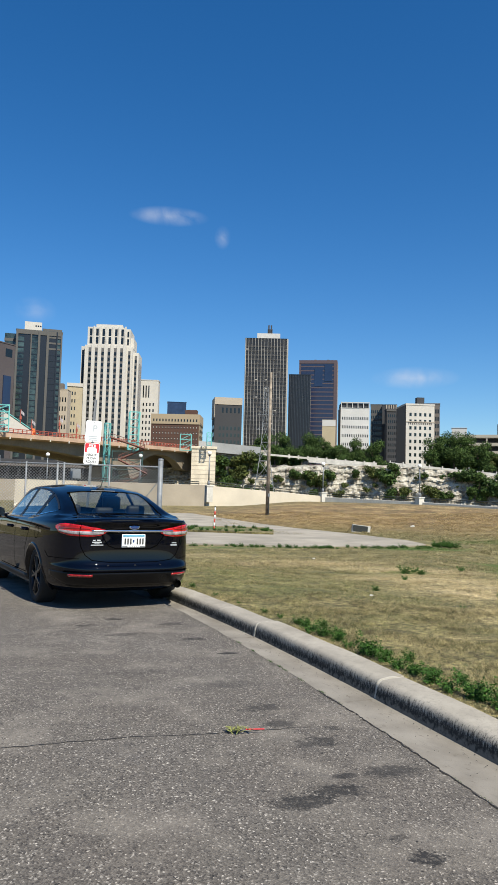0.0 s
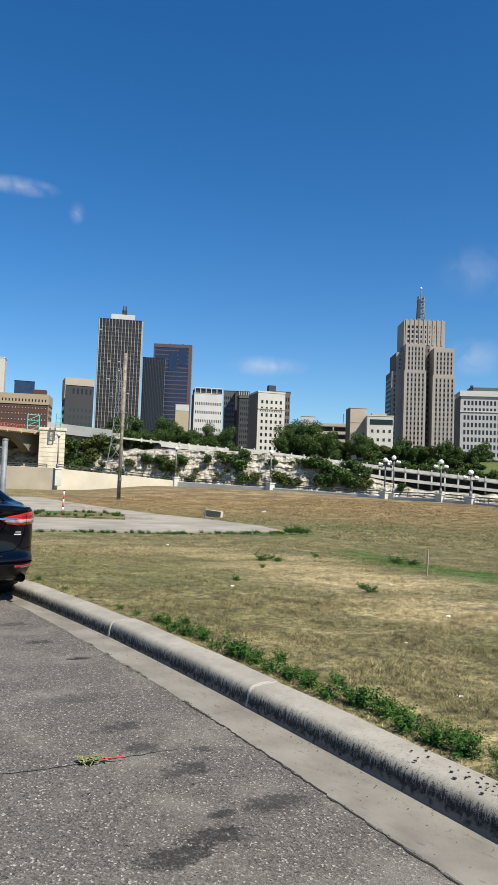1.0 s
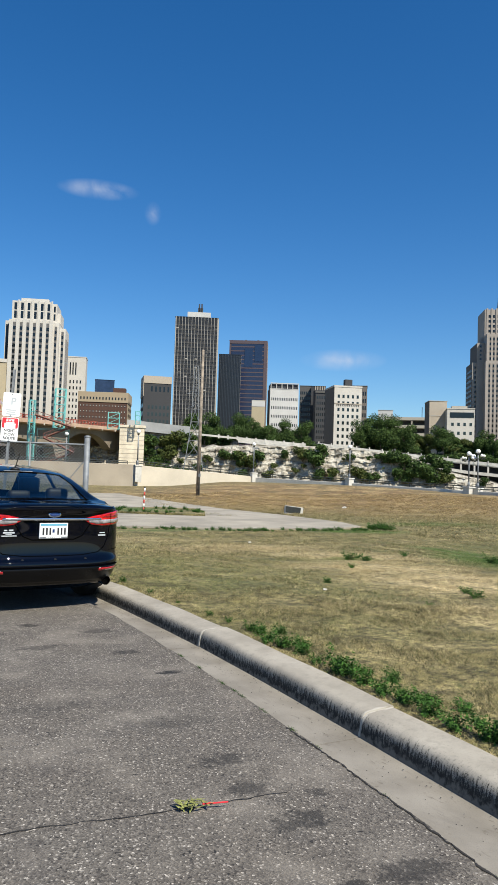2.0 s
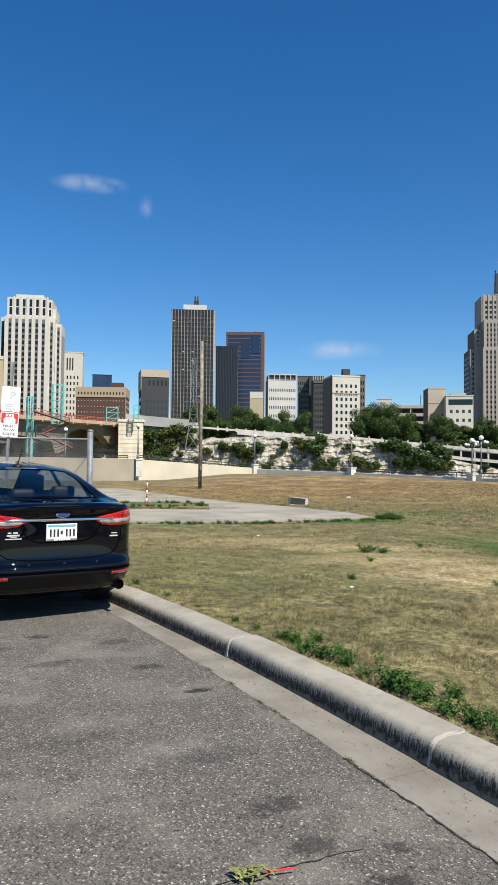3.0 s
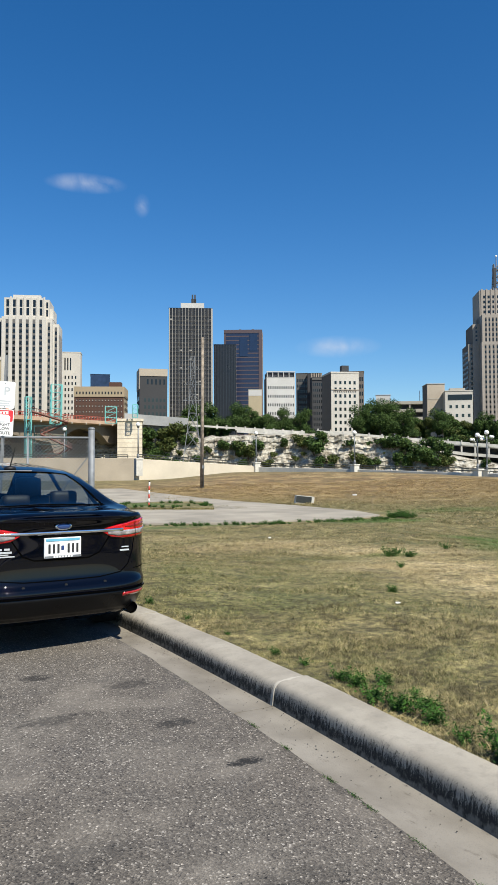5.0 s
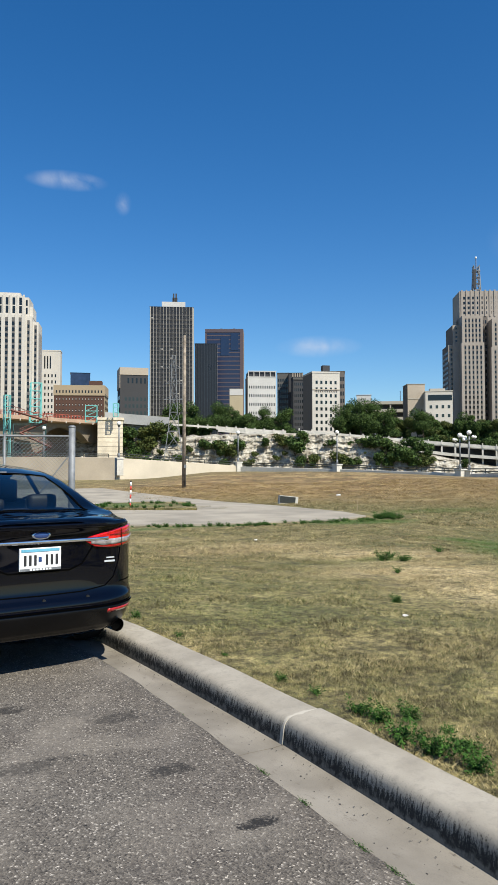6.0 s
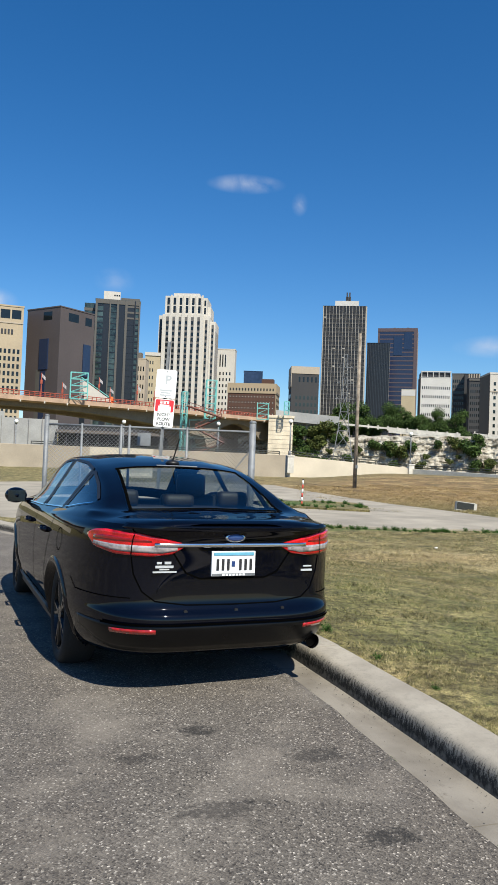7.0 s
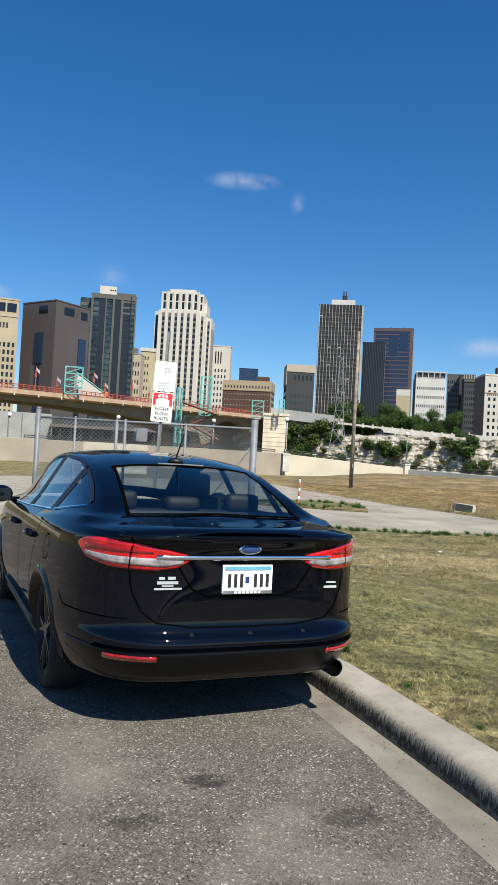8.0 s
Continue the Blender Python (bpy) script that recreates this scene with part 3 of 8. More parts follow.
sheet("path", [(-3, 29.0), (5, 28.0), (11.4, 26.9), (14.6, 25.4), (18.9, 24.8), (21.4, 25.7), (22.6, 28.4), (23.6, 34.3), (23.9, 38.2), (22.6, 41.2), (21.0, 40.6), (19.8, 36.7), (17.8, 33.6), (14.3, 36.0), (14.6, 40), (18.5, 43.0), (21, 50), (24.5, 58.5), (18, 60.5), (10, 60), (2, 58), (-6, 40)],
      PATHMAT, 0.05, "pale worn concrete path and turning area", "path")
island = [(17.8 + 0.25, 33.2), (20.0, 36.6), (21.0, 39.6), (19.4, 41.0), (16.9, 40.2), (14.9, 38.6), (14.1, 36.3)]
sheet("grass_island", island, LAWN, 0.14, "raised island of rough grass in the path", "grass")

# ---------------------------------------------------------------- the parked saloon car
n = Nodes("car_paint", 0.28)
n.b.inputs["Coat Weight"].default_value, n.b.inputs["Coat Roughness"].default_value = 0.74, 0.03
n.b.inputs["Specular IOR Level"].default_value = 0.0
PAINT = n.done(n.mix(n.fac(n.noise(900, 2), 0.55, 0.7), (0.0009, 0.0013, 0.0036), (0.003, 0.005, 0.014)))
TRIMBLACK = material("black_plastic", (0.009, 0.009, 0.0095), 0.5, spread=0.15, bump=0.05)
RUBBER = material("tyre_rubber", (0.014, 0.014, 0.014), 0.85, spread=0.2)
RIM = material("black_alloy", (0.02, 0.021, 0.023), 0.25, 0.6, spread=0.1, bump=0)
CHROME = material("chrome", (0.8, 0.81, 0.83), 0.07, 1.0, spread=0.02, bump=0)
LOWERBLACK = material("satin_black_bumper", (0.0035, 0.0035, 0.004), 0.3, spread=0.15, bump=0)
LOWERBLACK.node_tree.nodes["Principled BSDF"].inputs["Specular IOR Level"].default_value = 0.25
SEAM = material("panel_gap", (0.002, 0.002, 0.002), 0.9, spread=0.0, bump=0)
SEAM.node_tree.nodes["Principled BSDF"].inputs["Specular IOR Level"].default_value = 0.0
LAMPRED = material("lamp_red", (0.55, 0.006, 0.008), 0.08, spread=0.25, scale=14, fine=120, bump=0, coat=1.0)
LAMPDARK = material("lamp_dark_red", (0.22, 0.003, 0.004), 0.1, spread=0.2, scale=20, bump=0, coat=1.0)
LAMPCLEAR = material("lamp_clear", (0.42, 0.38, 0.38), 0.12, 0.35, spread=0.25, scale=18, bump=0, coat=1.0)
REFLECTOR = material("reflector_red", (0.33, 0.008, 0.006), 0.15, spread=0.2, scale=40, bump=0, coat=1.0)
SEATMAT = material("black_upholstery", (0.011, 0.011, 0.012), 0.6, spread=0.2)
PLATEWHITE = material("plate_white", (0.78, 0.8, 0.8), 0.35, spread=0.04, bump=0)
PLATEBLUE = material("plate_blue_band", (0.12, 0.36, 0.5), 0.35, spread=0.1, bump=0)
EMBLEMBLUE = material("emblem_blue", (0.02, 0.05, 0.17), 0.2, spread=0.05, bump=0, coat=1.0)


def glass_mat(name, through, gloss_rough=0.0):
    m = bpy.data.materials.new(name)
    m.use_nodes = True
    t = m.node_tree
    t.nodes.clear()
    out = t.nodes.new("ShaderNodeOutputMaterial")
    tr, gl, mx, fr = (t.nodes.new("ShaderNode" + k) for k in ("BsdfTransparent", "BsdfGlossy", "MixShader", "LayerWeight"))
    tr.inputs["Color"].default_value = (*through, 1)
    gl.inputs["Roughness"].default_value = gloss_rough
    fr.inputs["Blend"].default_value = 0.5
    pw, ad = t.nodes.new("ShaderNodeMath"), t.nodes.new("ShaderNodeMath")
    pw.operation, ad.operation = "POWER", "MULTIPLY_ADD"
    pw.inputs[1].default_value, ad.inputs[1].default_value, ad.inputs[2].default_value = 4.0, 0.9, 0.06
    t.links.new(fr.outputs["Facing"], pw.inputs[0])
    t.links.new(pw.outputs[0], ad.inputs[0])
    t.links.new(ad.outputs[0], mx.inputs[0])
    t.links.new(tr.outputs[0], mx.inputs[1])
    t.links.new(gl.outputs[0], mx.inputs[2])
    t.links.new(mx.outputs[0], out.inputs[0])
    return m


CARGLASS = glass_mat("tinted_car_glass", (0.74, 0.8, 0.79))
SCREEN = glass_mat("windscreen_glass", (0.78, 0.82, 0.8))

# plan outlines stacked by height: height, rear end, front end, half width
SHELL = [(0.20, 0.34, 4.60, 0.80), (0.27, 0.12, 4.76, 0.86), (0.36, 0.045, 4.84, 0.885), (0.43, 0.012, 4.86, 0.905), (0.47, 0.0, 4.87, 0.912), (0.505, 0.006, 4.865, 0.915), (0.535, 0.04, 4.86, 0.917), (0.58, 0.056, 4.85, 0.92), (0.74, 0.066, 4.80, 0.922), (0.88, 0.058, 4.62, 0.914),
         (0.96, 0.05, 4.2, 0.9), (1.01, 0.022, 3.85, 0.88), (1.045, 0.02, 3.62, 0.86), (1.062, 0.10, 3.50, 0.838), (1.085, 0.50, 3.36, 0.824), (1.15, 0.68, 3.15, 0.802), (1.25, 0.96, 2.95, 0.782), (1.34, 1.26, 2.76, 0.75), (1.40, 1.52, 2.6, 0.708), (1.44, 1.80, 2.48, 0.62), (1.462, 2.0, 2.40, 0.48), (1.472, 2.12, 2.34, 0.28)]
LENGTH_MID = 2.25


def monotone(xs, ys, x):
    """Smooth interpolation that never overshoots its keys."""
    xs, ys, x = np.asarray(xs, float), np.asarray(ys, float), np.asarray(x, float)
    d = np.diff(ys) / np.diff(xs)
    m = np.zeros(len(xs))
    m[0], m[-1] = d[0], d[-1]
    for k in range(1, len(xs) - 1):
        m[k] = 0 if d[k - 1] * d[k] <= 0 else 2 * d[k - 1] * d[k] / (d[k - 1] + d[k])
    i = np.clip(np.searchsorted(xs, x) - 1, 0, len(xs) - 2)
    h = xs[i + 1] - xs[i]
    t = (x - xs[i]) / h
    return ys[i] * (1 + 2 * t) * (1 - t) ** 2 + m[i] * h * t * (1 - t) ** 2 + ys[i + 1] * t * t * (3 - 2 * t) + m[i + 1] * h * t * t * (t - 1)


ZK = [r[0] for r in SHELL]


def shell_dims(z):
    rear, front, half = (monotone(ZK, [r[k] for r in SHELL], z) for k in (1, 2, 3))
    power = np.interp(z, [0.2, 0.95, 1.05, 1.13, 1.3, 1.40, 1.47], [4.6, 4.9, 5.0, 6.0, 6.0, 4.4, 2.6])
    return rear, front, half, power


PHI = np.linspace(0, math.pi, 4001)
ref = np.stack([0.9 * np.sin(PHI) ** 0.4, -2.4 * np.sign(np.cos(PHI)) * np.abs(np.cos(PHI)) ** 0.4], 1)
ARC = np.r_[0, np.cumsum(np.hypot(*np.diff(ref, axis=0).T))]
ARC /= ARC[-1]


def taper(p):
    """The cabin narrows towards the tail."""
    w = float(np.interp(p.z, [1.0, 1.12], [0.0, 1.0]))
    p.x *= 1 + w * (float(np.interp(p.y, [0.5, 1.0, 1.6, 2.4, 3.2], [0.88, 0.92, 0.98, 1.03, 1.05])) - 1)
    return p


def shell(q, z):
    """A point of the car's skin: q from 0 at the tail's middle to 1 at the nose, negative on the driver's side."""
    rear, front, half, power = (float(v) for v in shell_dims(z))
    p = float(np.interp(abs(q), ARC, PHI))
    s, c = max(0.0, math.sin(p)) ** (2 / power), abs(math.cos(p)) ** (2 / power)
    x = half * s * (1 if q >= 0 else -1)
    y = LENGTH_MID - (LENGTH_MID - rear) * c if p < math.pi / 2 else LENGTH_MID + (front - LENGTH_MID) * c
    return taper(Vector((x, y, z)))


def shell_rear(x, z):
    rear, _, half, power = (float(v) for v in shell_dims(z))
    return taper(Vector((x, LENGTH_MID - (LENGTH_MID - rear) * max(0.0, 1 - (min(abs(x) / half, 1)) ** power) ** (1 / power), z)))


def shell_side(y, z, side):
    rear, front, half, power = (float(v) for v in shell_dims(z))
    k = (LENGTH_MID - y) / (LENGTH_MID - rear) if y < LENGTH_MID else (y - LENGTH_MID) / (front - LENGTH_MID)
    return taper(Vector((side * half * max(0.0, 1 - min(abs(k), 1) ** power) ** (1 / power), y, z)))


def skin_patch(name, fn, us, lo, hi, lift, mat, parent, rows=6, label="", deep=0.012):
    """A shaped piece that follows the skin: lo and hi give its edges along us, lift stands it proud."""
    vs, nu = [], len(us)
    for k, u in enumerate(us):
        for r in range(rows + 1):
            z = lo(u) + (hi(u) - lo(u)) * r / rows
            p, e = fn(u, z), 1e-3
            du, dz = fn(u + e, z) - fn(u - e, z), fn(u, z + e) - fn(u, z - e)
            nrm = du.cross(dz).normalized()
            if nrm.dot(p - Vector((0, LENGTH_MID, 0.8))) < 0:
                nrm.negate()
            vs.append(p + nrm * lift)
            vs.append(p - nrm * deep)
    st = 2 * (rows + 1)
    fs = [(k * st + 2 * r, (k + 1) * st + 2 * r, (k + 1) * st + 2 * r + 2, k * st + 2 * r + 2) for k in range(nu - 1) for r in range(rows)]
    for k in range(nu - 1):
        fs += [(k * st, k * st + 1, (k + 1) * st + 1, (k + 1) * st), (k * st + 2 * rows, (k + 1) * st + 2 * rows, (k + 1) * st + 2 * rows + 1, k * st + 2 * rows + 1)]
    for k in (0, nu - 1):
        fs += [(k * st + 2 * r, k * st + 2 * r + 2, k * st + 2 * r + 3, k * st + 2 * r + 1) for r in range(rows)]
    bm = bmesh.new()
    bv = [bm.verts.new(v) for v in vs]
    for f in fs:
        bm.faces.new([bv[i] for i in f])
    bmesh.ops.recalc_face_normals(bm, faces=bm.faces[:])
    return part(name, bm, mat, parent, label, True)


def skin_line(name, fn, pts, width, mat, parent, lift=0.0025):
    """A thin band along a line on the skin."""
    vs = []
    dense = [tuple(Vector(a).lerp(Vector(b), t / 6)) for a, b in zip(pts, pts[1:]) for t in range(6)] + [pts[-1]]
    places = [fn(*p) for p in dense]
    for k, p in enumerate(places):
        t = (places[min(k + 1, len(places) - 1)] - places[max(k - 1, 0)]).normalized()
        u, z = dense[k]
        e = 1e-3
        nrm = (fn(u + e, z) - fn(u - e, z)).cross(fn(u, z + e) - fn(u, z - e)).normalized()
        if nrm.dot(p - Vector((0, LENGTH_MID, 0.8))) < 0:
            nrm.negate()
        side = t.cross(nrm) * width / 2
        vs += [p + nrm * lift + side, p + nrm * lift - side]
    fs = [(2 * k, 2 * k + 1, 2 * k + 3, 2 * k + 2) for k in range(len(places) - 1)]
    return put(name, mesh_of(name, vs, fs, mat, True), parent)


car = empty("car", pose(2.258, 8.64, 0.0, 0, 0, 0.9), "black-blue four-door saloon car parked against the kerb", "car")
AXLES, WHEEL_R, ARCH_R = (1.09, 3.92), 0.335, 0.385
# side windows as outlines in length and height: lower and upper edge between two ends
SIDE_GLASS = [("quarter_window", 0.80, 1.34, [(0.80, 1.118), (1.34, 1.055)], [(0.80, 1.132), (1.05, 1.222), (1.34, 1.312)]),
              ("rear_door_window", 1.41, 2.14, [(1.41, 1.05), (2.14, 1.022)], [(1.41, 1.325), (1.7, 1.37), (2.14, 1.39)]),
              ("front_door_window", 2.21, 3.22, [(2.21, 1.018), (3.22, 1.0)], [(2.21, 1.39), (2.5, 1.375), (2.85, 1.28), (3.22, 1.03)])]


def edge_of(keys):
    return lambda y: float(np.interp(y, [k[0] for k in keys], [k[1] for k in keys]))


def in_arch(p, r):
    return any(math.hypot(p.y - a, p.z - WHEEL_R) < r for a in AXLES) and abs(p.x) > 0.6


# the shoulder line, the roof's height and the cabin's half widths along the car
shoulder = edge_of([(0, 1.03), (0.6, 1.03), (1.0, 1.02), (1.6, 0.985), (4.9, 0.96)])
CABIN_Y = [0.3, 0.55, 0.8, 1.1, 1.5, 2.0, 2.6, 3.2, 3.7]
CABIN_BASE = [0.74, 0.765, 0.79, 0.805, 0.82, 0.83, 0.83, 0.81, 0.72]
CABIN_TOP = [0.66, 0.635, 0.61, 0.592, 0.588, 0.595, 0.595, 0.60, 0.62]
CABIN_DROP = [0.01, 0.018, 0.03, 0.042, 0.048, 0.05, 0.05, 0.05, 0.03]
ROOF_Y = [0.0, 0.035, 0.08, 0.16, 0.34, 0.48, 0.58, 0.8, 1.05, 1.3, 1.5, 1.8, 2.2, 2.5, 2.75, 2.95, 3.3, 3.65, 3.8, 4.1]
ROOF_Z = [1.03, 1.052, 1.064, 1.068, 1.074, 1.086, 1.112, 1.212, 1.306, 1.376, 1.412, 1.446, 1.466, 1.464, 1.444, 1.402, 1.262, 1.11, 1.06, 0.99]
SECTION = np.linspace(0, 1, 61)
SECTION_CACHE = {}


def upper_section(y):
    """The car's upper skin at one length, from the shoulder to the middle: half widths and heights."""
    key = round(y, 5)
    if key in SECTION_CACHE:
        return SECTION_CACHE[key]
    zc, top = shoulder(y), max(float(monotone(ROOF_Y, ROOF_Z, y)), shoulder(y))
    wide = abs(shell_side(y, zc, 1).x)
    base, rail, drop = (float(monotone(CABIN_Y, k, min(max(y, 0.3), 3.7))) for k in (CABIN_BASE, CABIN_TOP, CABIN_DROP))
    base = min(base, wide - 0.025)
    rail = min(rail, base - 0.02)
    edge_z = max(top - drop, zc + 0.04)
    px = [wide, wide - 0.02, base, rail, 0.55 * rail, 0.0]
    pz = [zc, zc + 0.022, zc + 0.045, edge_z, top - 0.012, top]
    ks = [0.0, 0.07, 0.14, 0.62, 0.82, 1.0]
    cx, cz = np.interp(SECTION, ks, px), np.interp(SECTION, ks, pz)
    ker = np.array([1, 2, 3, 4, 3, 2, 1]) / 16.0
    pad = lambda a, last: np.convolve(np.r_[[2 * a[0] - a[3 - k] for k in range(3)], a, last], ker, "valid")  # noqa: E731
    cx, cz = pad(cx, -cx[-2:-5:-1]), pad(cz, cz[-2:-5:-1])
    dx = wide * (1 - SECTION)
    dz = zc + (top - zc) * (1 - (1 - SECTION) ** 5)
    g = float(smooth01(0.36, 0.66, y) * smooth01(3.85, 3.6, y))
    out = (dx + (cx - dx) * g, dz + (cz - dz) * g)
    SECTION_CACHE[key] = out
    return out


def cabin_side(y, z, side):
    """A point of the cabin's side at a length and a height."""
    cx, cz = upper_section(y)
    return Vector((side * float(np.interp(z, cz[4:46], cx[4:46])), y, z))


def cabin_top(x, y):
    """A point of the roof, a screen or the deck above a place in plan."""
    cx, cz = upper_section(y)
    return Vector((x, y, float(np.interp(abs(x), cx[::-1], cz[::-1]))))


REAR_Y0, REAR_Y1, FRONT_Y0, FRONT_Y1 = 0.53, 1.27, 2.86, 3.62
rear_half = edge_of([(REAR_Y0, 0.545), (REAR_Y1, 0.475)])
front_half = edge_of([(FRONT_Y0, 0.53), (FRONT_Y1, 0.64)])
zs = np.linspace(0.2, 1.03, 64)
qs = np.r_[np.linspace(0, 0.2, 60)[:-1], np.linspace(0.2, 0.85, 130)[:-1], np.linspace(0.85, 1, 16)]
qs = np.r_[qs, -qs[1:-1][::-1]]
nq = len(qs)


def lower_skin(q, z):
    p = shell(q, z)
    if z > 0.88:
        p = shell(q, 0.88 + (z - 0.88) * (shoulder(p.y) - 0.88) / 0.15)
    return p


vs = [lower_skin(q, z) for z in zs for q in qs]
fs = []
for i in range(len(zs) - 1):
    for j in range(nq):
        f = (i * nq + j, i * nq + (j + 1) % nq, (i + 1) * nq + (j + 1) % nq, (i + 1) * nq + j)
        if not all(in_arch(vs[k], ARCH_R) for k in f):
            fs.append(f)
for k, p in enumerate(vs):
    for a in AXLES:
        d = math.hypot(p.y - a, p.z - WHEEL_R)
        if abs(p.x) > 0.6 and 0.2 < d < ARCH_R:
            p.y, p.z = a + (p.y - a) * ARCH_R / d, WHEEL_R + (p.z - WHEEL_R) * ARCH_R / d
body = put("body", mesh_of("body", vs, fs, PAINT, True), car)
me = body.data
bm = bmesh.new()
bm.from_mesh(me)
bmesh.ops.delete(bm, geom=[v for v in bm.verts if not v.link_faces], context="VERTS")
bmesh.ops.recalc_face_normals(bm, faces=bm.faces[:])
bm.to_mesh(me)
bm.free()
me.polygons.foreach_set("use_smooth", [True] * len(me.polygons))


def in_window(p):
    if REAR_Y0 + 0.015 < p.y < REAR_Y1 - 0.015 and abs(p.x) < rear_half(p.y) - 0.015:
        return True
    if FRONT_Y0 + 0.015 < p.y < FRONT_Y1 - 0.015 and abs(p.x) < front_half(p.y) - 0.015:
        return True
    return abs(p.x) > 0.5 and any(a + 0.012 < p.y < b - 0.012 and edge_of(lo)(p.y) + 0.01 < p.z < edge_of(hi)(p.y) - 0.01 for _, a, b, lo, hi in SIDE_GLASS)


# deck, pillars, roof and bonnet in one pressing
uy = np.r_[0.0235 + 0.3 * np.linspace(0, 1, 30) ** 2.2, np.linspace(0.34, 3.8, 190), np.linspace(3.83, 3.97, 8)]
vs = []
for y in uy:
    cx, cz = upper_section(float(y))
    vs += [Vector((x, y, z)) for x, z in zip(cx, cz)] + [Vector((-x, y, z)) for x, z in zip(cx[-2::-1], cz[-2::-1])]
nr = 2 * len(SECTION) - 1
fs = []
for i in range(len(uy) - 1):
    for j in range(nr - 1):
        f = (i * nr + j, i * nr + j + 1, (i + 1) * nr + j + 1, (i + 1) * nr + j)
        if not in_window((vs[f[0]] + vs[f[2]]) / 2):
            fs.append(f)
put("roof", mesh_of("roof", vs, fs, PAINT, True), car, "glossy black-blue roof and pillars")

# underside and wheel wells
bm = bmesh.new()
box(bm, (-0.6, 0.6, 0.22), (0.6, 4.5, 0.42))
box(bm, (-0.845, 1.5, 0.205), (0.845, 3.5, 0.3))
part("underbody", bm, TRIMBLACK, car)
for a in AXLES:
    for sd in (-1, 1):
        bm = bmesh.new()
        ring = [(a + ARCH_R * math.cos(t), WHEEL_R + ARCH_R * math.sin(t)) for t in np.linspace(-0.28, math.pi + 0.28, 30)]
        prev = None
        for yy_, zz_ in ring:
            p = shell_side(yy_, max(zz_, 0.205), sd)
            row = [bm.verts.new((p.x + sd * 0.012, yy_, zz_)), bm.verts.new((p.x + sd * 0.012, a + (yy_ - a) * 0.93, WHEEL_R + (zz_ - WHEEL_R) * 0.93)), bm.verts.new((sd * 0.58, a + (yy_ - a) * 0.93, WHEEL_R + (zz_ - WHEEL_R) * 0.93)),
                   bm.verts.new((p.x - sd * 0.02, a + (yy_ - a) * 1.08, WHEEL_R + (zz_ - WHEEL_R) * 1.08))]
            if prev:
                for k in (0, 1):
                    bm.faces.new((prev[k], row[k], row[k + 1], prev[k + 1]))
                bm.faces.new((prev[3], row[3], row[0], prev[0]))
            prev = row
        bmesh.ops.recalc_face_normals(bm, faces=bm.faces[:])
        part("wheel_arch", bm, PAINT, car, "", True)
        wheel = part("wheel", (lambda b: (rod(b, (sd * 0.66, a, WHEEL_R), (sd * 0.80, a, WHEEL_R), 0.12, sides=20), b)[1])(bmesh.new()), TRIMBLACK, car)
        bm = bmesh.new()
        prof = [(0.655, 0.24), (0.655, 0.315), (0.68, 0.332), (0.72, 0.335), (0.80, 0.335), (0.85, 0.331), (0.872, 0.315), (0.876, 0.285), (0.868, 0.25), (0.85, 0.24)]
        loops = []
        for t in np.linspace(0, 2 * math.pi, 49)[:-1]:
            loops.append([bm.verts.new((sd * px, a + r * math.cos(t), WHEEL_R + r * math.sin(t))) for px, r in prof])
        for k in range(48):
            for m_ in range(len(prof) - 1):
                bm.faces.new((loops[k][m_], loops[(k + 1) % 48][m_], loops[(k + 1) % 48][m_ + 1], loops[k][m_ + 1]))
        bmesh.ops.recalc_face_normals(bm, faces=bm.faces[:])
        part("tyre", bm, RUBBER, wheel, "", True)
        bm = bmesh.new()
        rimp = [(0.70, 0.236), (0.84, 0.243), (0.862, 0.246), (0.862, 0.228), (0.835, 0.222)]
        loops = [[bm.verts.new((sd * px, a + r * math.cos(t), WHEEL_R + r * math.sin(t))) for px, r in rimp] for t in np.linspace(0, 2 * math.pi, 41)[:-1]]
        for k in range(40):
            for m_ in range(4):
                bm.faces.new((loops[k][m_], loops[(k + 1) % 40][m_], loops[(k + 1) % 40][m_ + 1], loops[k][m_ + 1]))
        for t in np.linspace(0, 2 * math.pi, 6)[:-1]:
            for dt in (-0.17, 0.17):
                c, s_ = math.cos(t + dt), math.sin(t + dt)
                rod(bm, (sd * 0.842, a + 0.05 * math.cos(t), WHEEL_R + 0.05 * math.sin(t)), (sd * 0.848, a + 0.232 * c, WHEEL_R + 0.232 * s_), 0.022, 0.016, 6)
        rod(bm, (sd * 0.8, a, WHEEL_R), (sd * 0.86, a, WHEEL_R), 0.062, 0.055, 20)
        bmesh.ops.recalc_face_normals(bm, faces=bm.faces[:])
        part("rim", bm, RIM, wheel, "dark five-spoke alloy rim")

# glass
us = list(np.linspace(-1, 1, 25))
for nm, y0, y1, half, mt in (("rear_window", REAR_Y0, REAR_Y1, rear_half, CARGLASS), ("windscreen", FRONT_Y0, FRONT_Y1, front_half, SCREEN)):
    rows = [y0 + (y1 - y0) * k / 14 for k in range(15)]
    vs = [cabin_top(u * half(y), y) + Vector((0, 0, 0.003)) for y in rows for u in us]
    fs = [(k * 25 + i, k * 25 + i + 1, (k + 1) * 25 + i + 1, (k + 1) * 25 + i) for k in range(14) for i in range(24)]
    put(nm, mesh_of(nm, vs, fs, mt, True), car, "tinted rear window" if nm == "rear_window" else "")
    for sd in (-1, 1):
        skin_line("window_border", cabin_top, [(sd * (half(y) - 0.016), y) for y in rows], 0.02, SEAM, car, 0.006)
    for y, w in ((y0 + 0.01, 0.03), (y1 - 0.015, 0.05)):
        skin_line("window_border", cabin_top, [(u * half(y), y) for u in us], w, SEAM, car, 0.006)
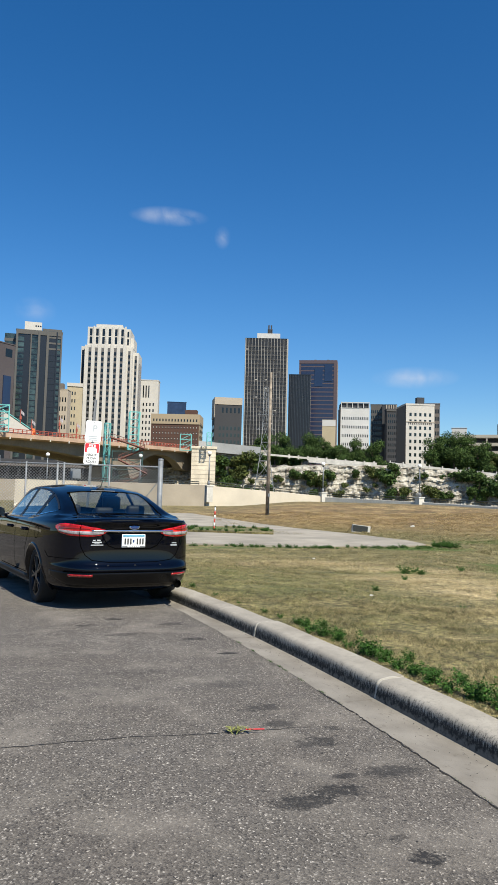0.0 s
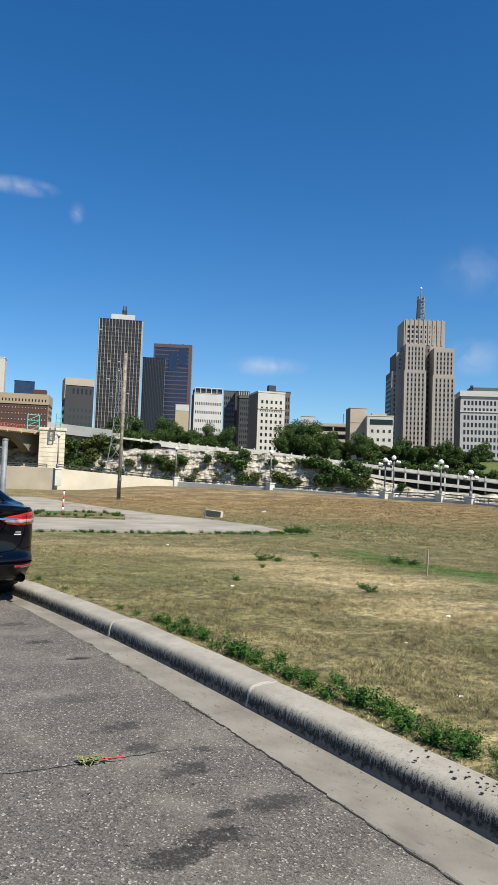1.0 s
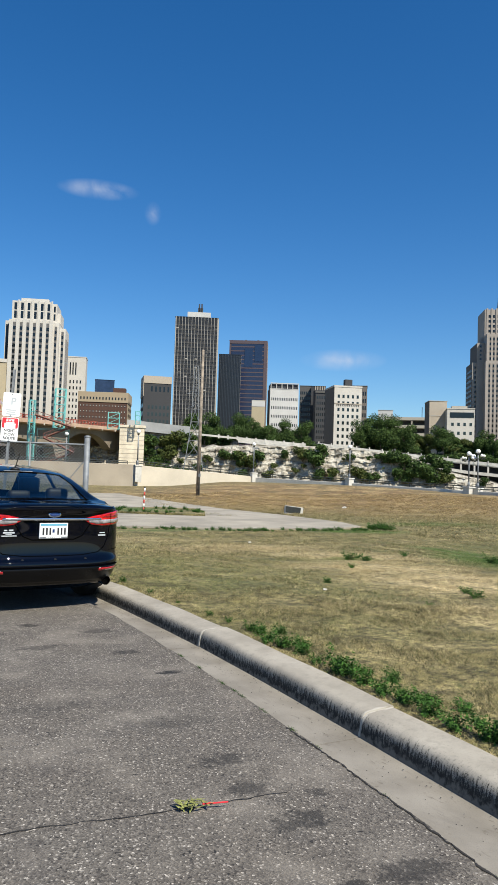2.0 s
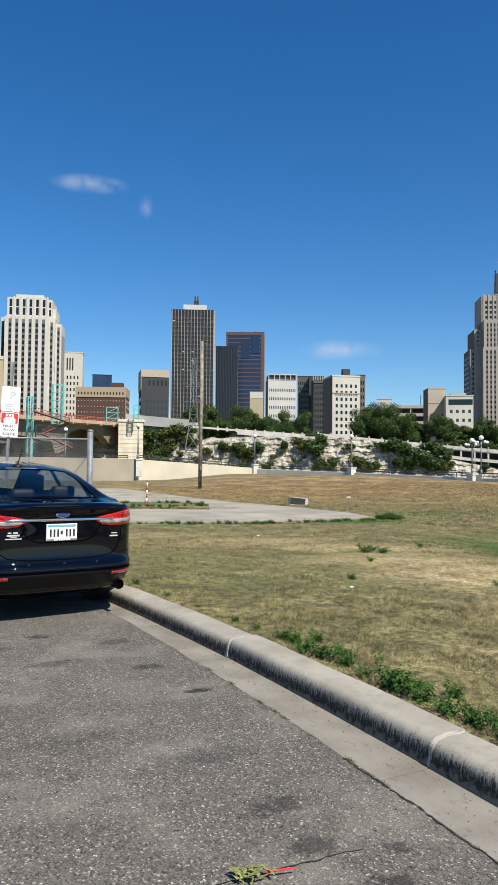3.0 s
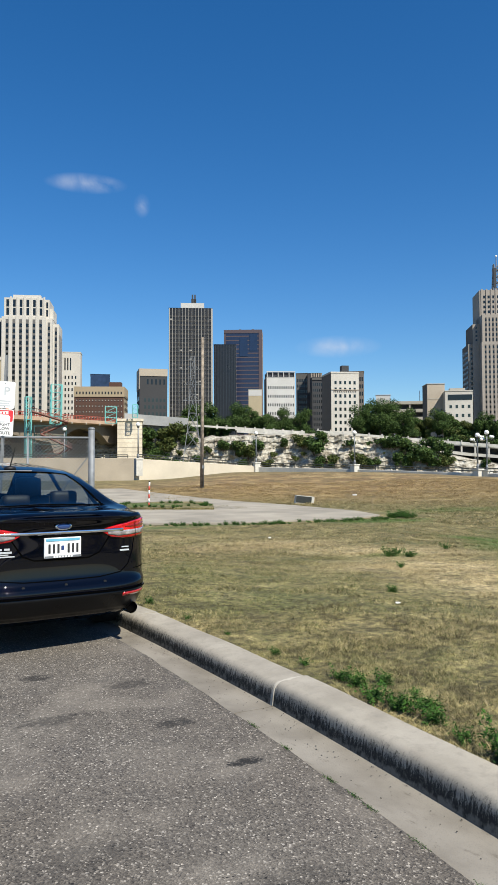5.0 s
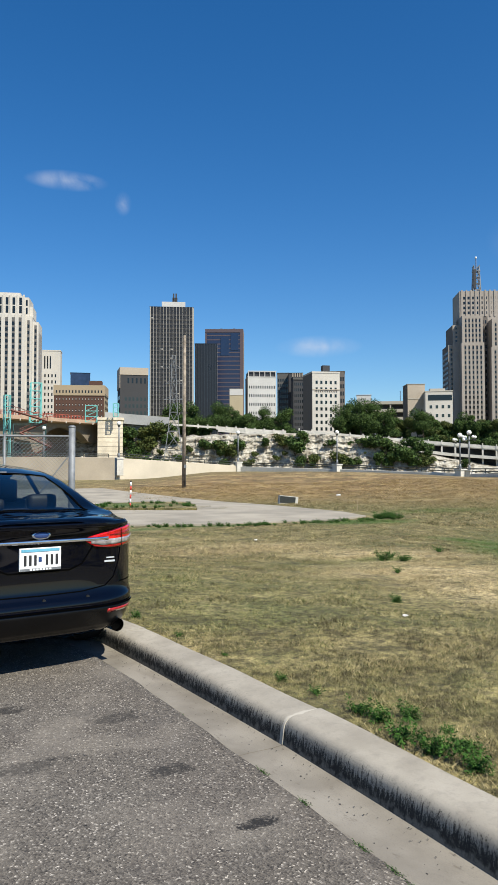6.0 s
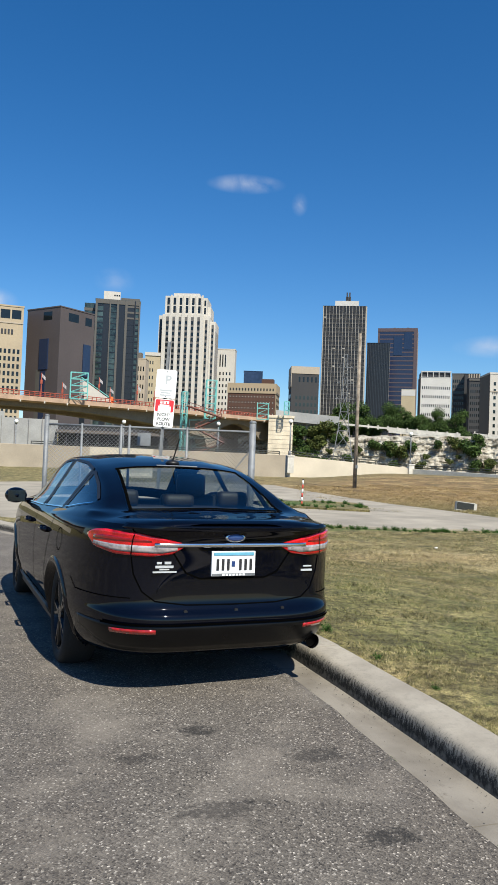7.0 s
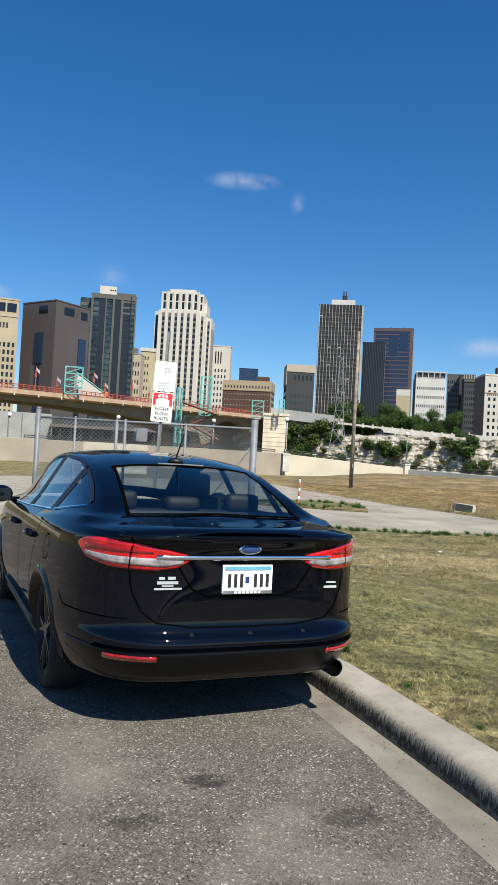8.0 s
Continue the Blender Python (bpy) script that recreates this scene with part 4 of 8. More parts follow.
for nm, a, b, lo, hi in SIDE_GLASS:
    for sd in (-1, 1):
        ys = list(np.linspace(a, b, 14))
        vs = [cabin_side(y, edge_of(lo)(y) + (edge_of(hi)(y) - edge_of(lo)(y)) * k / 6, sd) + Vector((sd * 0.002, 0, 0.0)) for k in range(7) for y in ys]
        fs = [(k * 14 + i, k * 14 + i + 1, (k + 1) * 14 + i + 1, (k + 1) * 14 + i) for k in range(6) for i in range(13)]
        put(nm, mesh_of(nm, vs, fs, CARGLASS, True), car)
        fn = lambda y, z, sd=sd: cabin_side(y, z, sd)  # noqa: E731
        skin_line("window_trim", fn, [(y, edge_of(lo)(y) - 0.004) for y in ys], 0.009, CHROME, car, 0.007)
        skin_line("window_trim", fn, [(y, edge_of(hi)(y) + 0.004) for y in ys], 0.024, TRIMBLACK, car, 0.006)
        for y in (a, b):
            if edge_of(hi)(y) - edge_of(lo)(y) > 0.05:
                skin_line("window_pillar", fn, [(y, edge_of(lo)(y)), (y, edge_of(hi)(y))], 0.06, TRIMBLACK, car, 0.005)

# panel gaps, sills, door handles, mirrors
for sd in (-1, 1):
    fn = lambda y, z, sd=sd: shell_side(y, z, sd)  # noqa: E731
    skin_line("door_gap", fn, [(2.15, 0.97), (2.16, 0.7), (2.14, 0.33)], 0.008, SEAM, car)
    skin_line("door_gap", fn, [(3.2, 0.95), (3.28, 0.7), (3.2, 0.33)], 0.008, SEAM, car)
    skin_line("door_gap", fn, [(1.30, 1.0), (1.36, 0.85), (1.52, 0.62), (1.56, 0.33)], 0.008, SEAM, car)
    skin_line("door_gap", fn, [(1.56, 0.33), (3.2, 0.33)], 0.008, SEAM, car)
    skin_patch("sill", fn, list(np.linspace(1.52, 3.48, 12)), lambda y: 0.215, lambda y: 0.30, 0.012, TRIMBLACK, car, 3)
    for y in (1.50, 2.42):
        bm = bmesh.new()
        p, q_ = shell_side(y, 0.875, sd), shell_side(y + 0.2, 0.87, sd)
        rod(bm, p + Vector((sd * 0.028, 0, 0)), q_ + Vector((sd * 0.028, 0, 0)), 0.014, 0.012, 8)
        ball(bm, p + Vector((sd * 0.01, 0, 0)), 0.022, 10)
        ball(bm, q_ + Vector((sd * 0.01, 0, 0)), 0.022, 10)
        part("door_handle", bm, PAINT, car, "", True)
    bm = bmesh.new()
    ball(bm, (sd * 0.985, 3.1, 1.045), 0.1, 18, 0.72)
    box(bm, (min(sd * 0.82, sd * 0.95), 3.08, 0.985), (max(sd * 0.82, sd * 0.95), 3.16, 1.02))
    mirror = part("wing_mirror", bm, PAINT, car, "", True)
    bm = bmesh.new()
    box(bm, (min(sd * 0.91, sd * 1.065), 3.004, 0.99), (max(sd * 0.91, sd * 1.065), 3.012, 1.095), bevel=0.003)
    part("mirror_glass", bm, F_GLASS, mirror)
fn = lambda y, z: shell_side(y, z, -1)  # noqa: E731
for r in (0.075,):
    skin_line("fuel_flap_gap", fn, [(0.98 + r * math.cos(t), 0.86 + r * math.sin(t)) for t in np.linspace(0, 2 * math.pi, 14)], 0.006, SEAM, car)

# tail: lamps, chrome bar, boot gaps, bumper, plate
for sd in (-1, 1):
    fq = lambda q, z, sd=sd: shell(sd * q, z)  # noqa: E731
    lampq = list(np.linspace(0.052, 0.168, 28))
    top = lambda q: float(np.interp(q, [0.052, 0.075, 0.1, 0.14, 0.158, 0.168], [0.922, 0.955, 0.982, 0.995, 0.985, 0.957]))  # noqa: E731
    low = lambda q: float(np.interp(q, [0.052, 0.065, 0.085, 0.12, 0.15, 0.168], [0.908, 0.862, 0.848, 0.856, 0.888, 0.947]))  # noqa: E731
    lamp = skin_patch("tail_lamp", fq, lampq, low, top, 0.012, LAMPRED, car, 8, "red wrap-round tail lamp with clear strip")
    skin_patch("reverse_lens", fq, list(np.linspace(0.060, 0.152, 20)), lambda q: float(np.interp(q, [0.06, 0.075, 0.12, 0.162], [0.885, 0.868, 0.876, 0.91])), lambda q: float(np.interp(q, [0.06, 0.12, 0.162], [0.908, 0.912, 0.922])), 0.0155, LAMPCLEAR, lamp, 3)
    skin_patch("lamp_band", fq, list(np.linspace(0.085, 0.154, 14)), lambda q: 0.932, lambda q: float(np.interp(q, [0.085, 0.13, 0.165], [0.942, 0.962, 0.95])), 0.0145, LAMPDARK, lamp, 3)
    skin_line("lamp_gap", fq, [(0.103, low(0.103)), (0.103, top(0.103))], 0.007, SEAM, lamp, 0.0165)
    skin_line("boot_gap", fq, [(0.103, 0.84), (0.10, 0.74), (0.092, 0.64), (0.08, 0.585), (0.05, 0.562), (0.0, 0.558)], 0.008, SEAM, car)
    skin_line("boot_gap", fq, [(0.103, 0.985), (0.108, 1.005), (0.108, 1.028)], 0.007, SEAM, car)
    skin_patch("reflector", fq, list(np.linspace(0.082, 0.128, 9)), lambda q: 0.405, lambda q: 0.43, 0.0135, REFLECTOR, car, 2)
    skin_line("bumper_gap", fq, [(0.103, 0.60), (0.15, 0.60), (0.19, 0.60), (0.205, 0.66)], 0.006, SEAM, car)
rq = lambda q, z: shell(q, z)  # noqa: E731
skin_patch("chrome_bar", rq, list(np.linspace(-0.082, 0.082, 33)), lambda q: 0.904, lambda q: 0.928, 0.0168, CHROME, car, 2, "bright chrome bar across the boot")
skin_patch("lower_bumper", rq, list(np.linspace(-0.19, 0.19, 49)), lambda q: 0.29 + 0.1 * smooth01(0.12, 0.19, abs(q)), lambda q: 0.452, 0.008, LOWERBLACK, car, 5, "matt black lower bumper")
skin_line("bumper_crease", rq, [(q, 0.458) for q in np.linspace(-0.14, 0.14, 15)], 0.014, SEAM, car, 0.0105)
skin_patch("boot_lip", rq, list(np.linspace(-0.118, 0.118, 41)), lambda q: 1.006, lambda q: 1.029, 0.026, PAINT, car, 5, "", 0.05)
# recess round the plate, darker inside
skin_line("recess_edge", rq, [(-0.066, 0.895), (-0.05, 0.75), (-0.036, 0.715), (0.036, 0.715), (0.05, 0.75), (0.066, 0.895)], 0.010, SEAM, car, 0.003)
plate = part("number_plate", (lambda b: (box(b, (-0.142, 0.048, 0.728), (0.142, 0.066, 0.878), bevel=0.004), b)[1])(bmesh.new()), PLATEWHITE, car, "white number plate with blue top band in a frame")
for nm, lo, hi, mt in (("plate_band", (-0.13, 0.0445, 0.853), (0.13, 0.047, 0.871), PLATEBLUE), ("plate_frame_strip", (-0.138, 0.0425, 0.729), (0.138, 0.0465, 0.745), STEEL)):
    bm = bmesh.new()
    box(bm, lo, hi)
    part(nm, bm, mt, plate)
for k in range(6):
    x = -0.112 + k * 0.034 + (0.045 if k > 2 else 0)
    bm = bmesh.new()
    box(bm, (x, 0.0445, 0.763), (x + 0.017, 0.0475, 0.832), bevel=0.002)
    part("plate_mark", bm, SIGNBLACK, plate)
bm = bmesh.new()
box(bm, (-0.014, 0.0445, 0.785), (0.008, 0.0475, 0.818), bevel=0.002)
part("plate_mark", bm, EMBLEMBLUE, plate)
for k in range(7):
    bm = bmesh.new()
    box(bm, (-0.075 + k * 0.022, 0.0405, 0.7315), (-0.06 + k * 0.022, 0.0430, 0.7425))
    part("frame_mark", bm, PLATEWHITE, plate)
bm = bmesh.new()
bmesh.ops.create_uvsphere(bm, u_segments=28, v_segments=12, radius=1, matrix=Matrix.Translation((0, 0.036, 0.962)) @ Matrix.Diagonal((0.066, 0.012, 0.029, 1)))
emblem = part("emblem", bm, CHROME, car, "oval emblem with chrome rim", True)
bm = bmesh.new()
bmesh.ops.create_uvsphere(bm, u_segments=28, v_segments=12, radius=1, matrix=Matrix.Translation((0, 0.0325, 0.962)) @ Matrix.Diagonal((0.056, 0.012, 0.023, 1)))
part("emblem_field", bm, EMBLEMBLUE, emblem, "", True)
for x0, x1, z0, z1 in ((-0.475, -0.445, 0.803, 0.815), (-0.43, -0.39, 0.803, 0.817), (-0.485, -0.375, 0.78, 0.794), (-0.46, -0.40, 0.768, 0.774), (-0.50, -0.355, 0.752, 0.761)):
    bm = bmesh.new()
    p0 = shell_rear((x0 + x1) / 2, 0.78)
    box(bm, (x0, -0.004, z0 - 0.78), (x1, 0.004, z1 - 0.78), Matrix.Translation((0, p0.y - 0.006, 0.78)))
    part("dealer_badge", bm, SIGNGHOST, car)
for x0, x1, z0, z1 in ((0.49, 0.55, 0.772, 0.78), (0.475, 0.555, 0.745, 0.757)):
    bm = bmesh.new()
    p0 = shell_rear(0.515, 0.76)
    box(bm, (x0, -0.004, z0), (x1, 0.004, z1), Matrix.Translation((0, p0.y - 0.006, 0)))
    part("trim_badge", bm, SIGNGHOST, car)
for x in (-0.3, 0.02, 0.33):
    bm = bmesh.new()
    p0 = shell_rear(x, 0.525)
    rod(bm, p0 + Vector((0, -0.004, 0)), p0 + Vector((0, 0.01, 0)), 0.012, sides=12)
    part("parking_sensor", bm, TRIMBLACK, car)
bm = bmesh.new()
for r0, r1, ya, yb in ((0.047, 0.047, 0.13, 0.30),):
    rod(bm, (0.6, ya, 0.285), (0.6, yb, 0.285), r0, r1, 20, caps=False)
rod(bm, (0.6, 0.128, 0.285), (0.6, 0.136, 0.285), 0.05, 0.05, 20, caps=False)
exhaust = part("exhaust_tip", bm, CHROME, car, "chrome exhaust tip", True)
bm = bmesh.new()
rod(bm, (0.6, 0.165, 0.285), (0.6, 0.28, 0.285), 0.044, 0.044, 16)
part("exhaust_bore", bm, SEAM, exhaust)
bm = bmesh.new()
ball(bm, (0.0, 1.40, 1.397), 0.055, 14, 0.45)
antenna = part("antenna_base", bm, TRIMBLACK, car, "", True)
bm = bmesh.new()
rod(bm, (0.0, 1.40, 1.41), (0.0, 1.24, 1.585), 0.006, 0.0035, 6)
part("antenna", bm, TRIMBLACK, antenna)
bm = bmesh.new()
box(bm, (-0.16, 1.272, 1.372), (0.16, 1.284, 1.381), bevel=0.002)
part("high_brake_lamp", bm, STEEL, car)

# cabin seen through the glass
bm = bmesh.new()
box(bm, (-0.74, 0.72, 0.3), (0.74, 3.3, 0.5))
box(bm, (-0.7, 0.62, 0.98), (0.7, 1.16, 1.0), bevel=0.01)
part("parcel_shelf", bm, SEATMAT, car)
bm = bmesh.new()
box(bm, (-0.66, 1.15, 0.5), (0.66, 1.32, 1.08), bevel=0.05)
part("rear_seat", bm, SEATMAT, car, "black rear bench", True)
for x, zt in ((-0.43, 1.195), (0.0, 1.165), (0.43, 1.195)):
    bm = bmesh.new()
    box(bm, (x - 0.12, 1.16, 1.07), (x + 0.12, 1.27, zt), bevel=0.04)
    part("headrest", bm, SEATMAT, car, "", True)
for x in (-0.38, 0.38):
    bm = bmesh.new()
    box(bm, (x - 0.25, 2.05, 0.5), (x + 0.25, 2.22, 1.13), bevel=0.06)
    box(bm, (x - 0.13, 2.02, 1.1), (x + 0.13, 2.12, 1.31), bevel=0.045)
    part("front_seat", bm, SEATMAT, car, "", True)
bm = bmesh.new()
box(bm, (-0.72, 2.95, 0.6), (0.72, 3.3, 1.03), bevel=0.06)
part("dashboard", bm, SEATMAT, car, "", True)

# ---------------------------------------------------------------- fence, signs and posts
def ground_z(x, y):
    return float(land(x, y))


def chain_fence(a, b, height, post_r=0.024):
    """Posts, rails and a diamond mesh between two places."""
    a, b = Vector(a), Vector(b)
    run = (b - a).length
    z0 = min(ground_z(a.x, a.y), ground_z(b.x, b.y)) - 0.02
    fence = empty("chain_link_fence", Matrix.Translation((a.x, a.y, z0)) @ Matrix.Rotation(math.atan2(b.y - a.y, b.x - a.x), 4, "Z"), "grey chain-link fence on steel posts behind the car", "fence")
    for k, (x, r, h) in enumerate(((0.0, 0.042, height + 0.12), (run * 0.36, post_r, height), (run * 0.40, post_r, height), (run * 0.68, 0.022, height), (run, 0.062, height + 0.14), (run * 0.17, 0.022, height))):
        bm = bmesh.new()
        rod(bm, (x, 0, -0.1), (x, 0, h), r, sides=14)
        post = part("post", bm, STEEL, fence, "", True)
        bm = bmesh.new()
        ball(bm, (x, 0, h), r * 1.12, 12, 0.55)
        part("cap", bm, STEEL, post, "", True)
    for z in (0.08, height - 0.03):
        bm = bmesh.new()
        rod(bm, (0, 0, z), (run, 0, z), 0.02, sides=8)
        part("rail", bm, STEEL, fence, "", True)
    pitch, vs, fs = 0.072, [], []
    r = 0.0042
    for slope in (-1, 1):
        for k in np.arange(-height, run + height, pitch):
            xa, xb = (k, k + height) if slope > 0 else (k + height, k)
            za, zb = 0.05, height - 0.05
            pa, pb = Vector((xa, 0.004 * slope, za)), Vector((xb, 0.004 * slope, zb))
            d = pb - pa
            t0 = max(0, min((0 - pa.x) / d.x, (run - pa.x) / d.x))
            t1 = min(1, max((0 - pa.x) / d.x, (run - pa.x) / d.x))
            if t1 <= t0:
                continue
            p, q = pa + d * t0, pa + d * t1
            n_ = Vector((-d.z, 0, d.x)).normalized() * r
            o = Vector((0, r, 0))
            i = len(vs)
            vs += [p + n_, p - n_ * 0.5 + o, p - n_ * 0.5 - o, q + n_, q - n_ * 0.5 + o, q - n_ * 0.5 - o]
            fs += [(i, i + 1, i + 4, i + 3), (i + 1, i + 2, i + 5, i + 4), (i + 2, i, i + 3, i + 5)]
    mesh = put("wire_mesh", mesh_of("wire_mesh", vs, fs, WIRE), fence)
    mesh["kind"] = "stuff"
    bm = bmesh.new()
    rod(bm, (run * 0.72, 0.0, height * 0.25), (run, 0.0, height * 0.86), 0.012, sides=6)
    part("brace", bm, STEEL, fence)
    bm = bmesh.new()
    box(bm, (run * 0.44, -0.035, height - 0.36), (run * 0.44 + 0.24, -0.025, height - 0.13), bevel=0.004)
    part("notice", bm, STEEL, fence, "small grey notice plate")
    return fence


chain_fence((2.25, 18.3, 0), (5.75, 17.05, 0), 2.26)


def text_mesh(name, words, size, m, mat, parent, width=None):
    """Lettering in the built-in font, turned into a mesh."""
    cu = bpy.data.curves.new(name, "FONT")
    cu.body, cu.size, cu.extrude, cu.align_x, cu.align_y = words, size, 0.0008, "CENTER", "CENTER"
    cu.offset = size * 0.022
    tmp = new(name + "_tmp", cu)
    dg = bpy.context.evaluated_depsgraph_get()
    me = bpy.data.meshes.new_from_object(tmp.evaluated_get(dg))
    bpy.data.objects.remove(tmp)
    me.materials.clear()
    me.materials.append(mat)
    ob = put(name, me, parent)
    ob.matrix_basis = m
    return ob


def rounded_plate(bm, w, h, y0, y1, r=0.03, z=0.0):
    pts = []
    for cx, cz, a0 in ((w / 2 - r, h / 2 - r, 0), (-w / 2 + r, h / 2 - r, 90), (-w / 2 + r, -h / 2 + r, 180), (w / 2 - r, -h / 2 + r, 270)):
        pts += [(cx + r * math.cos(radians(a0 + k * 18)), cz + r * math.sin(radians(a0 + k * 18))) for k in range(6)]
    fr = [bm.verts.new((x, y0, zz_ + z)) for x, zz_ in pts]
    bk = [bm.verts.new((x, y1, zz_ + z)) for x, zz_ in pts]
    bm.faces.new(fr)
    bm.faces.new(bk[::-1])
    for k in range(len(pts)):
        j = (k + 1) % len(pts)
        bm.faces.new((fr[k], bk[k], bk[j], fr[j]))
    bmesh.ops.recalc_face_normals(bm, faces=bm.faces[:])


SX, SY = 3.81, 16.42
sgn = empty("road_sign", Matrix.Translation((SX, SY, ground_z(SX, SY))) @ Matrix.Rotation(radians(-14), 4, "Z") @ Matrix.Rotation(radians(2.2), 4, "Y"), "leaning parking sign over a red night plow route sign", "road sign")
ZG = -ground_z(SX, SY)
bm = bmesh.new()
for x in (-0.022, 0.022):
    box(bm, (x - 0.006, 0.0, -0.3), (x + 0.006, 0.028, 3.42 + ZG), bevel=0.002)
box(bm, (-0.022, 0.016, -0.3), (0.022, 0.022, 3.4 + ZG))
part("post", bm, STEEL, sgn, "galvanised channel post")
bm = bmesh.new()
rounded_plate(bm, 0.335, 0.47, -0.012, -0.006, 0.03, 2.70 + ZG)
upper = part("sign_panel", bm, SIGNWHITE, sgn, "faded white parking panel")
text_mesh("sign_letter", "P", 0.2, Matrix.Translation((0.03, -0.0125, 2.76 + ZG)) @ Matrix.Rotation(radians(90), 4, "X"), SIGNGHOST, upper)
for z, w in ((2.58, 0.2), (2.54, 0.16), (2.5, 0.18)):
    bm = bmesh.new()
    box(bm, (-w / 2, -0.0135, z + ZG), (w / 2, -0.0121, z + 0.022 + ZG))
    part("faded_mark", bm, SIGNGHOST, upper)
bm = bmesh.new()
rounded_plate(bm, 0.325, 0.465, -0.012, -0.006, 0.03, 2.215 + ZG)
lower = part("sign_panel", bm, SIGNWHITE, sgn, "white night plow route panel with red top")
bm = bmesh.new()
rounded_plate(bm, 0.30, 0.20, -0.0142, -0.0121, 0.025, 2.335 + ZG)
part("red_field", bm, SIGNRED, lower)
bm = bmesh.new()
box(bm, (-0.105, -0.0165, 2.235 + ZG), (0.105, -0.0143, 2.33 + ZG), bevel=0.0005)
box(bm, (-0.08, -0.0165, 2.325 + ZG), (0.08, -0.0143, 2.355 + ZG))
part("plow_shape", bm, SIGNWHITE, lower)
bm = bmesh.new()
for x in (-0.055, 0.0, 0.055):
    box(bm, (x - 0.018, -0.0165, 2.368 + ZG), (x + 0.018, -0.0143, 2.40 + ZG))
box(bm, (-0.073, -0.0165, 2.405 + ZG), (0.073, -0.0143, 2.415 + ZG))
part("plow_lights", bm, SIGNWHITE, lower)
for words, z in (("NIGHT", 2.185), ("PLOW", 2.11), ("ROUTE", 2.035)):
    text_mesh("sign_word", words, 0.07, Matrix.Translation((0, -0.0125, z + ZG)) @ Matrix.Rotation(radians(90), 4, "X"), SIGNBLACK, lower)
for z in (2.90, 2.49, 2.425, 2.0):
    bm = bmesh.new()
    rod(bm, (0, -0.018, z + ZG), (0, -0.012, z + ZG), 0.009, sides=8)
    part("bolt", bm, STEEL, sgn)

# utility pole
UX, UY = 29.2, 53.9
bm = bmesh.new()
gz = ground_z(UX, UY)
rod(bm, (0, 0, -0.5), (0, 0, 11.75 - gz), 0.16, 0.10, 14)
pole_ob = part("trunk", bm, WOODPOLE, None, "", True)
pole = empty("utility_pole", Matrix.Translation((UX, UY, gz)) @ Matrix.Rotation(radians(0.3), 4, "Y"), "bare weathered wooden utility pole standing in dry grass", "pole")
pole_ob.parent = pole
bm = bmesh.new()
rod(bm, (0, -0.18, 0), (0, -0.18, 2.4), 0.025, sides=8)
part("cable_guard", bm, DARKMETAL, pole)
bm = bmesh.new()
box(bm, (-0.1, -0.2, 1.5), (0.1, -0.16, 1.75), bevel=0.01)
part("tag", bm, STEEL, pole)

# red and white marker post on the island
MX, MY = 16.4, 36.7
marker = empty("marker_post", Matrix.Translation((MX, MY, ground_z(MX, MY) + 0.1)) @ Matrix.Rotation(radians(2.0), 4, "Y"), "thin red and white banded marker post on the grass island", "marker post")
for k in range(6):
    bm = bmesh.new()
    rod(bm, (0, 0, k * 0.2), (0, 0, k * 0.2 + 0.2), 0.04, sides=10)
    part("band", bm, REDPAINT if k % 2 == 0 else WHITEPAINT, marker, "", True)
bm = bmesh.new()
rod(bm, (0, 0, 1.2), (0, 0, 1.26), 0.043, sides=10)
part("cap", bm, TRIMBLACK, marker)

# low concrete block with a black face at the path's end
BX, BY = 25.9, 36.6
block = empty("concrete_block", Matrix.Translation((BX, BY, ground_z(BX, BY))) @ Matrix.Rotation(radians(-28), 4, "Z") @ Matrix.Rotation(radians(6), 4, "Y") @ Matrix.Scale(0.84, 4), "tilted concrete block with a black painted face beside the path", "block")
bm = bmesh.new()
vsb = box(bm, (-0.62, -0.2, -0.05), (0.62, 0.4, 0.5), bevel=0.02)
part("body", bm, WHITE_CONC, block)
bm = bmesh.new()
box(bm, (-0.60, -0.212, 0.02), (0.44, -0.203, 0.47))
part("face", bm, BOXBLACK, block, "flat black front face")

# thin stakes and litter on the lawn
for x, y, h, lean in ((10.3, 9.15, 0.46, 2), (17.6, 14.85, 0.4, 0), (24.0, 29.0, 0.5, 0)):
    bm = bmesh.new()
    gz = ground_z(x, y)
    box(bm, (-0.011, -0.011, -0.2), (0.011, 0.011, h), bevel=0.003)
    st = part("stake", bm, F_BUFF)
    st.matrix_basis = Matrix.Translation((x, y, gz)) @ Matrix.Rotation(radians(lean), 4, "Y")
    tagged(st, "thin pale wooden stake driven into the grass", "stake", "survey stakes")
rnd = random.Random(4)
for x, y, s in ((4.7, 5.05, 0.026), (3.75, 3.85, 0.024), (6.3, 5.8, 0.025), (33.5, 41.0, 0.14), (12.0, 20.0, 0.035), (5.6, 8.6, 0.02)):
    bm = bmesh.new()
    bmesh.ops.create_icosphere(bm, subdivisions=2, radius=s)
    for v in bm.verts:
        v.co = Vector((v.co.x * 1.3, v.co.y, v.co.z * 0.45)) * (1 + 0.45 * (rnd.random() - 0.5))
    lit = part("paper_scrap", bm, WHITEPAINT)
    lit.matrix_basis = Matrix.Translation((x, y, ground_z(x, y) + s * 0.35)) @ Matrix.Rotation(rnd.random() * 6, 4, "Z")
    tagged(lit, "crumpled white paper scrap lying in the grass", "litter", "scraps on the lawn")

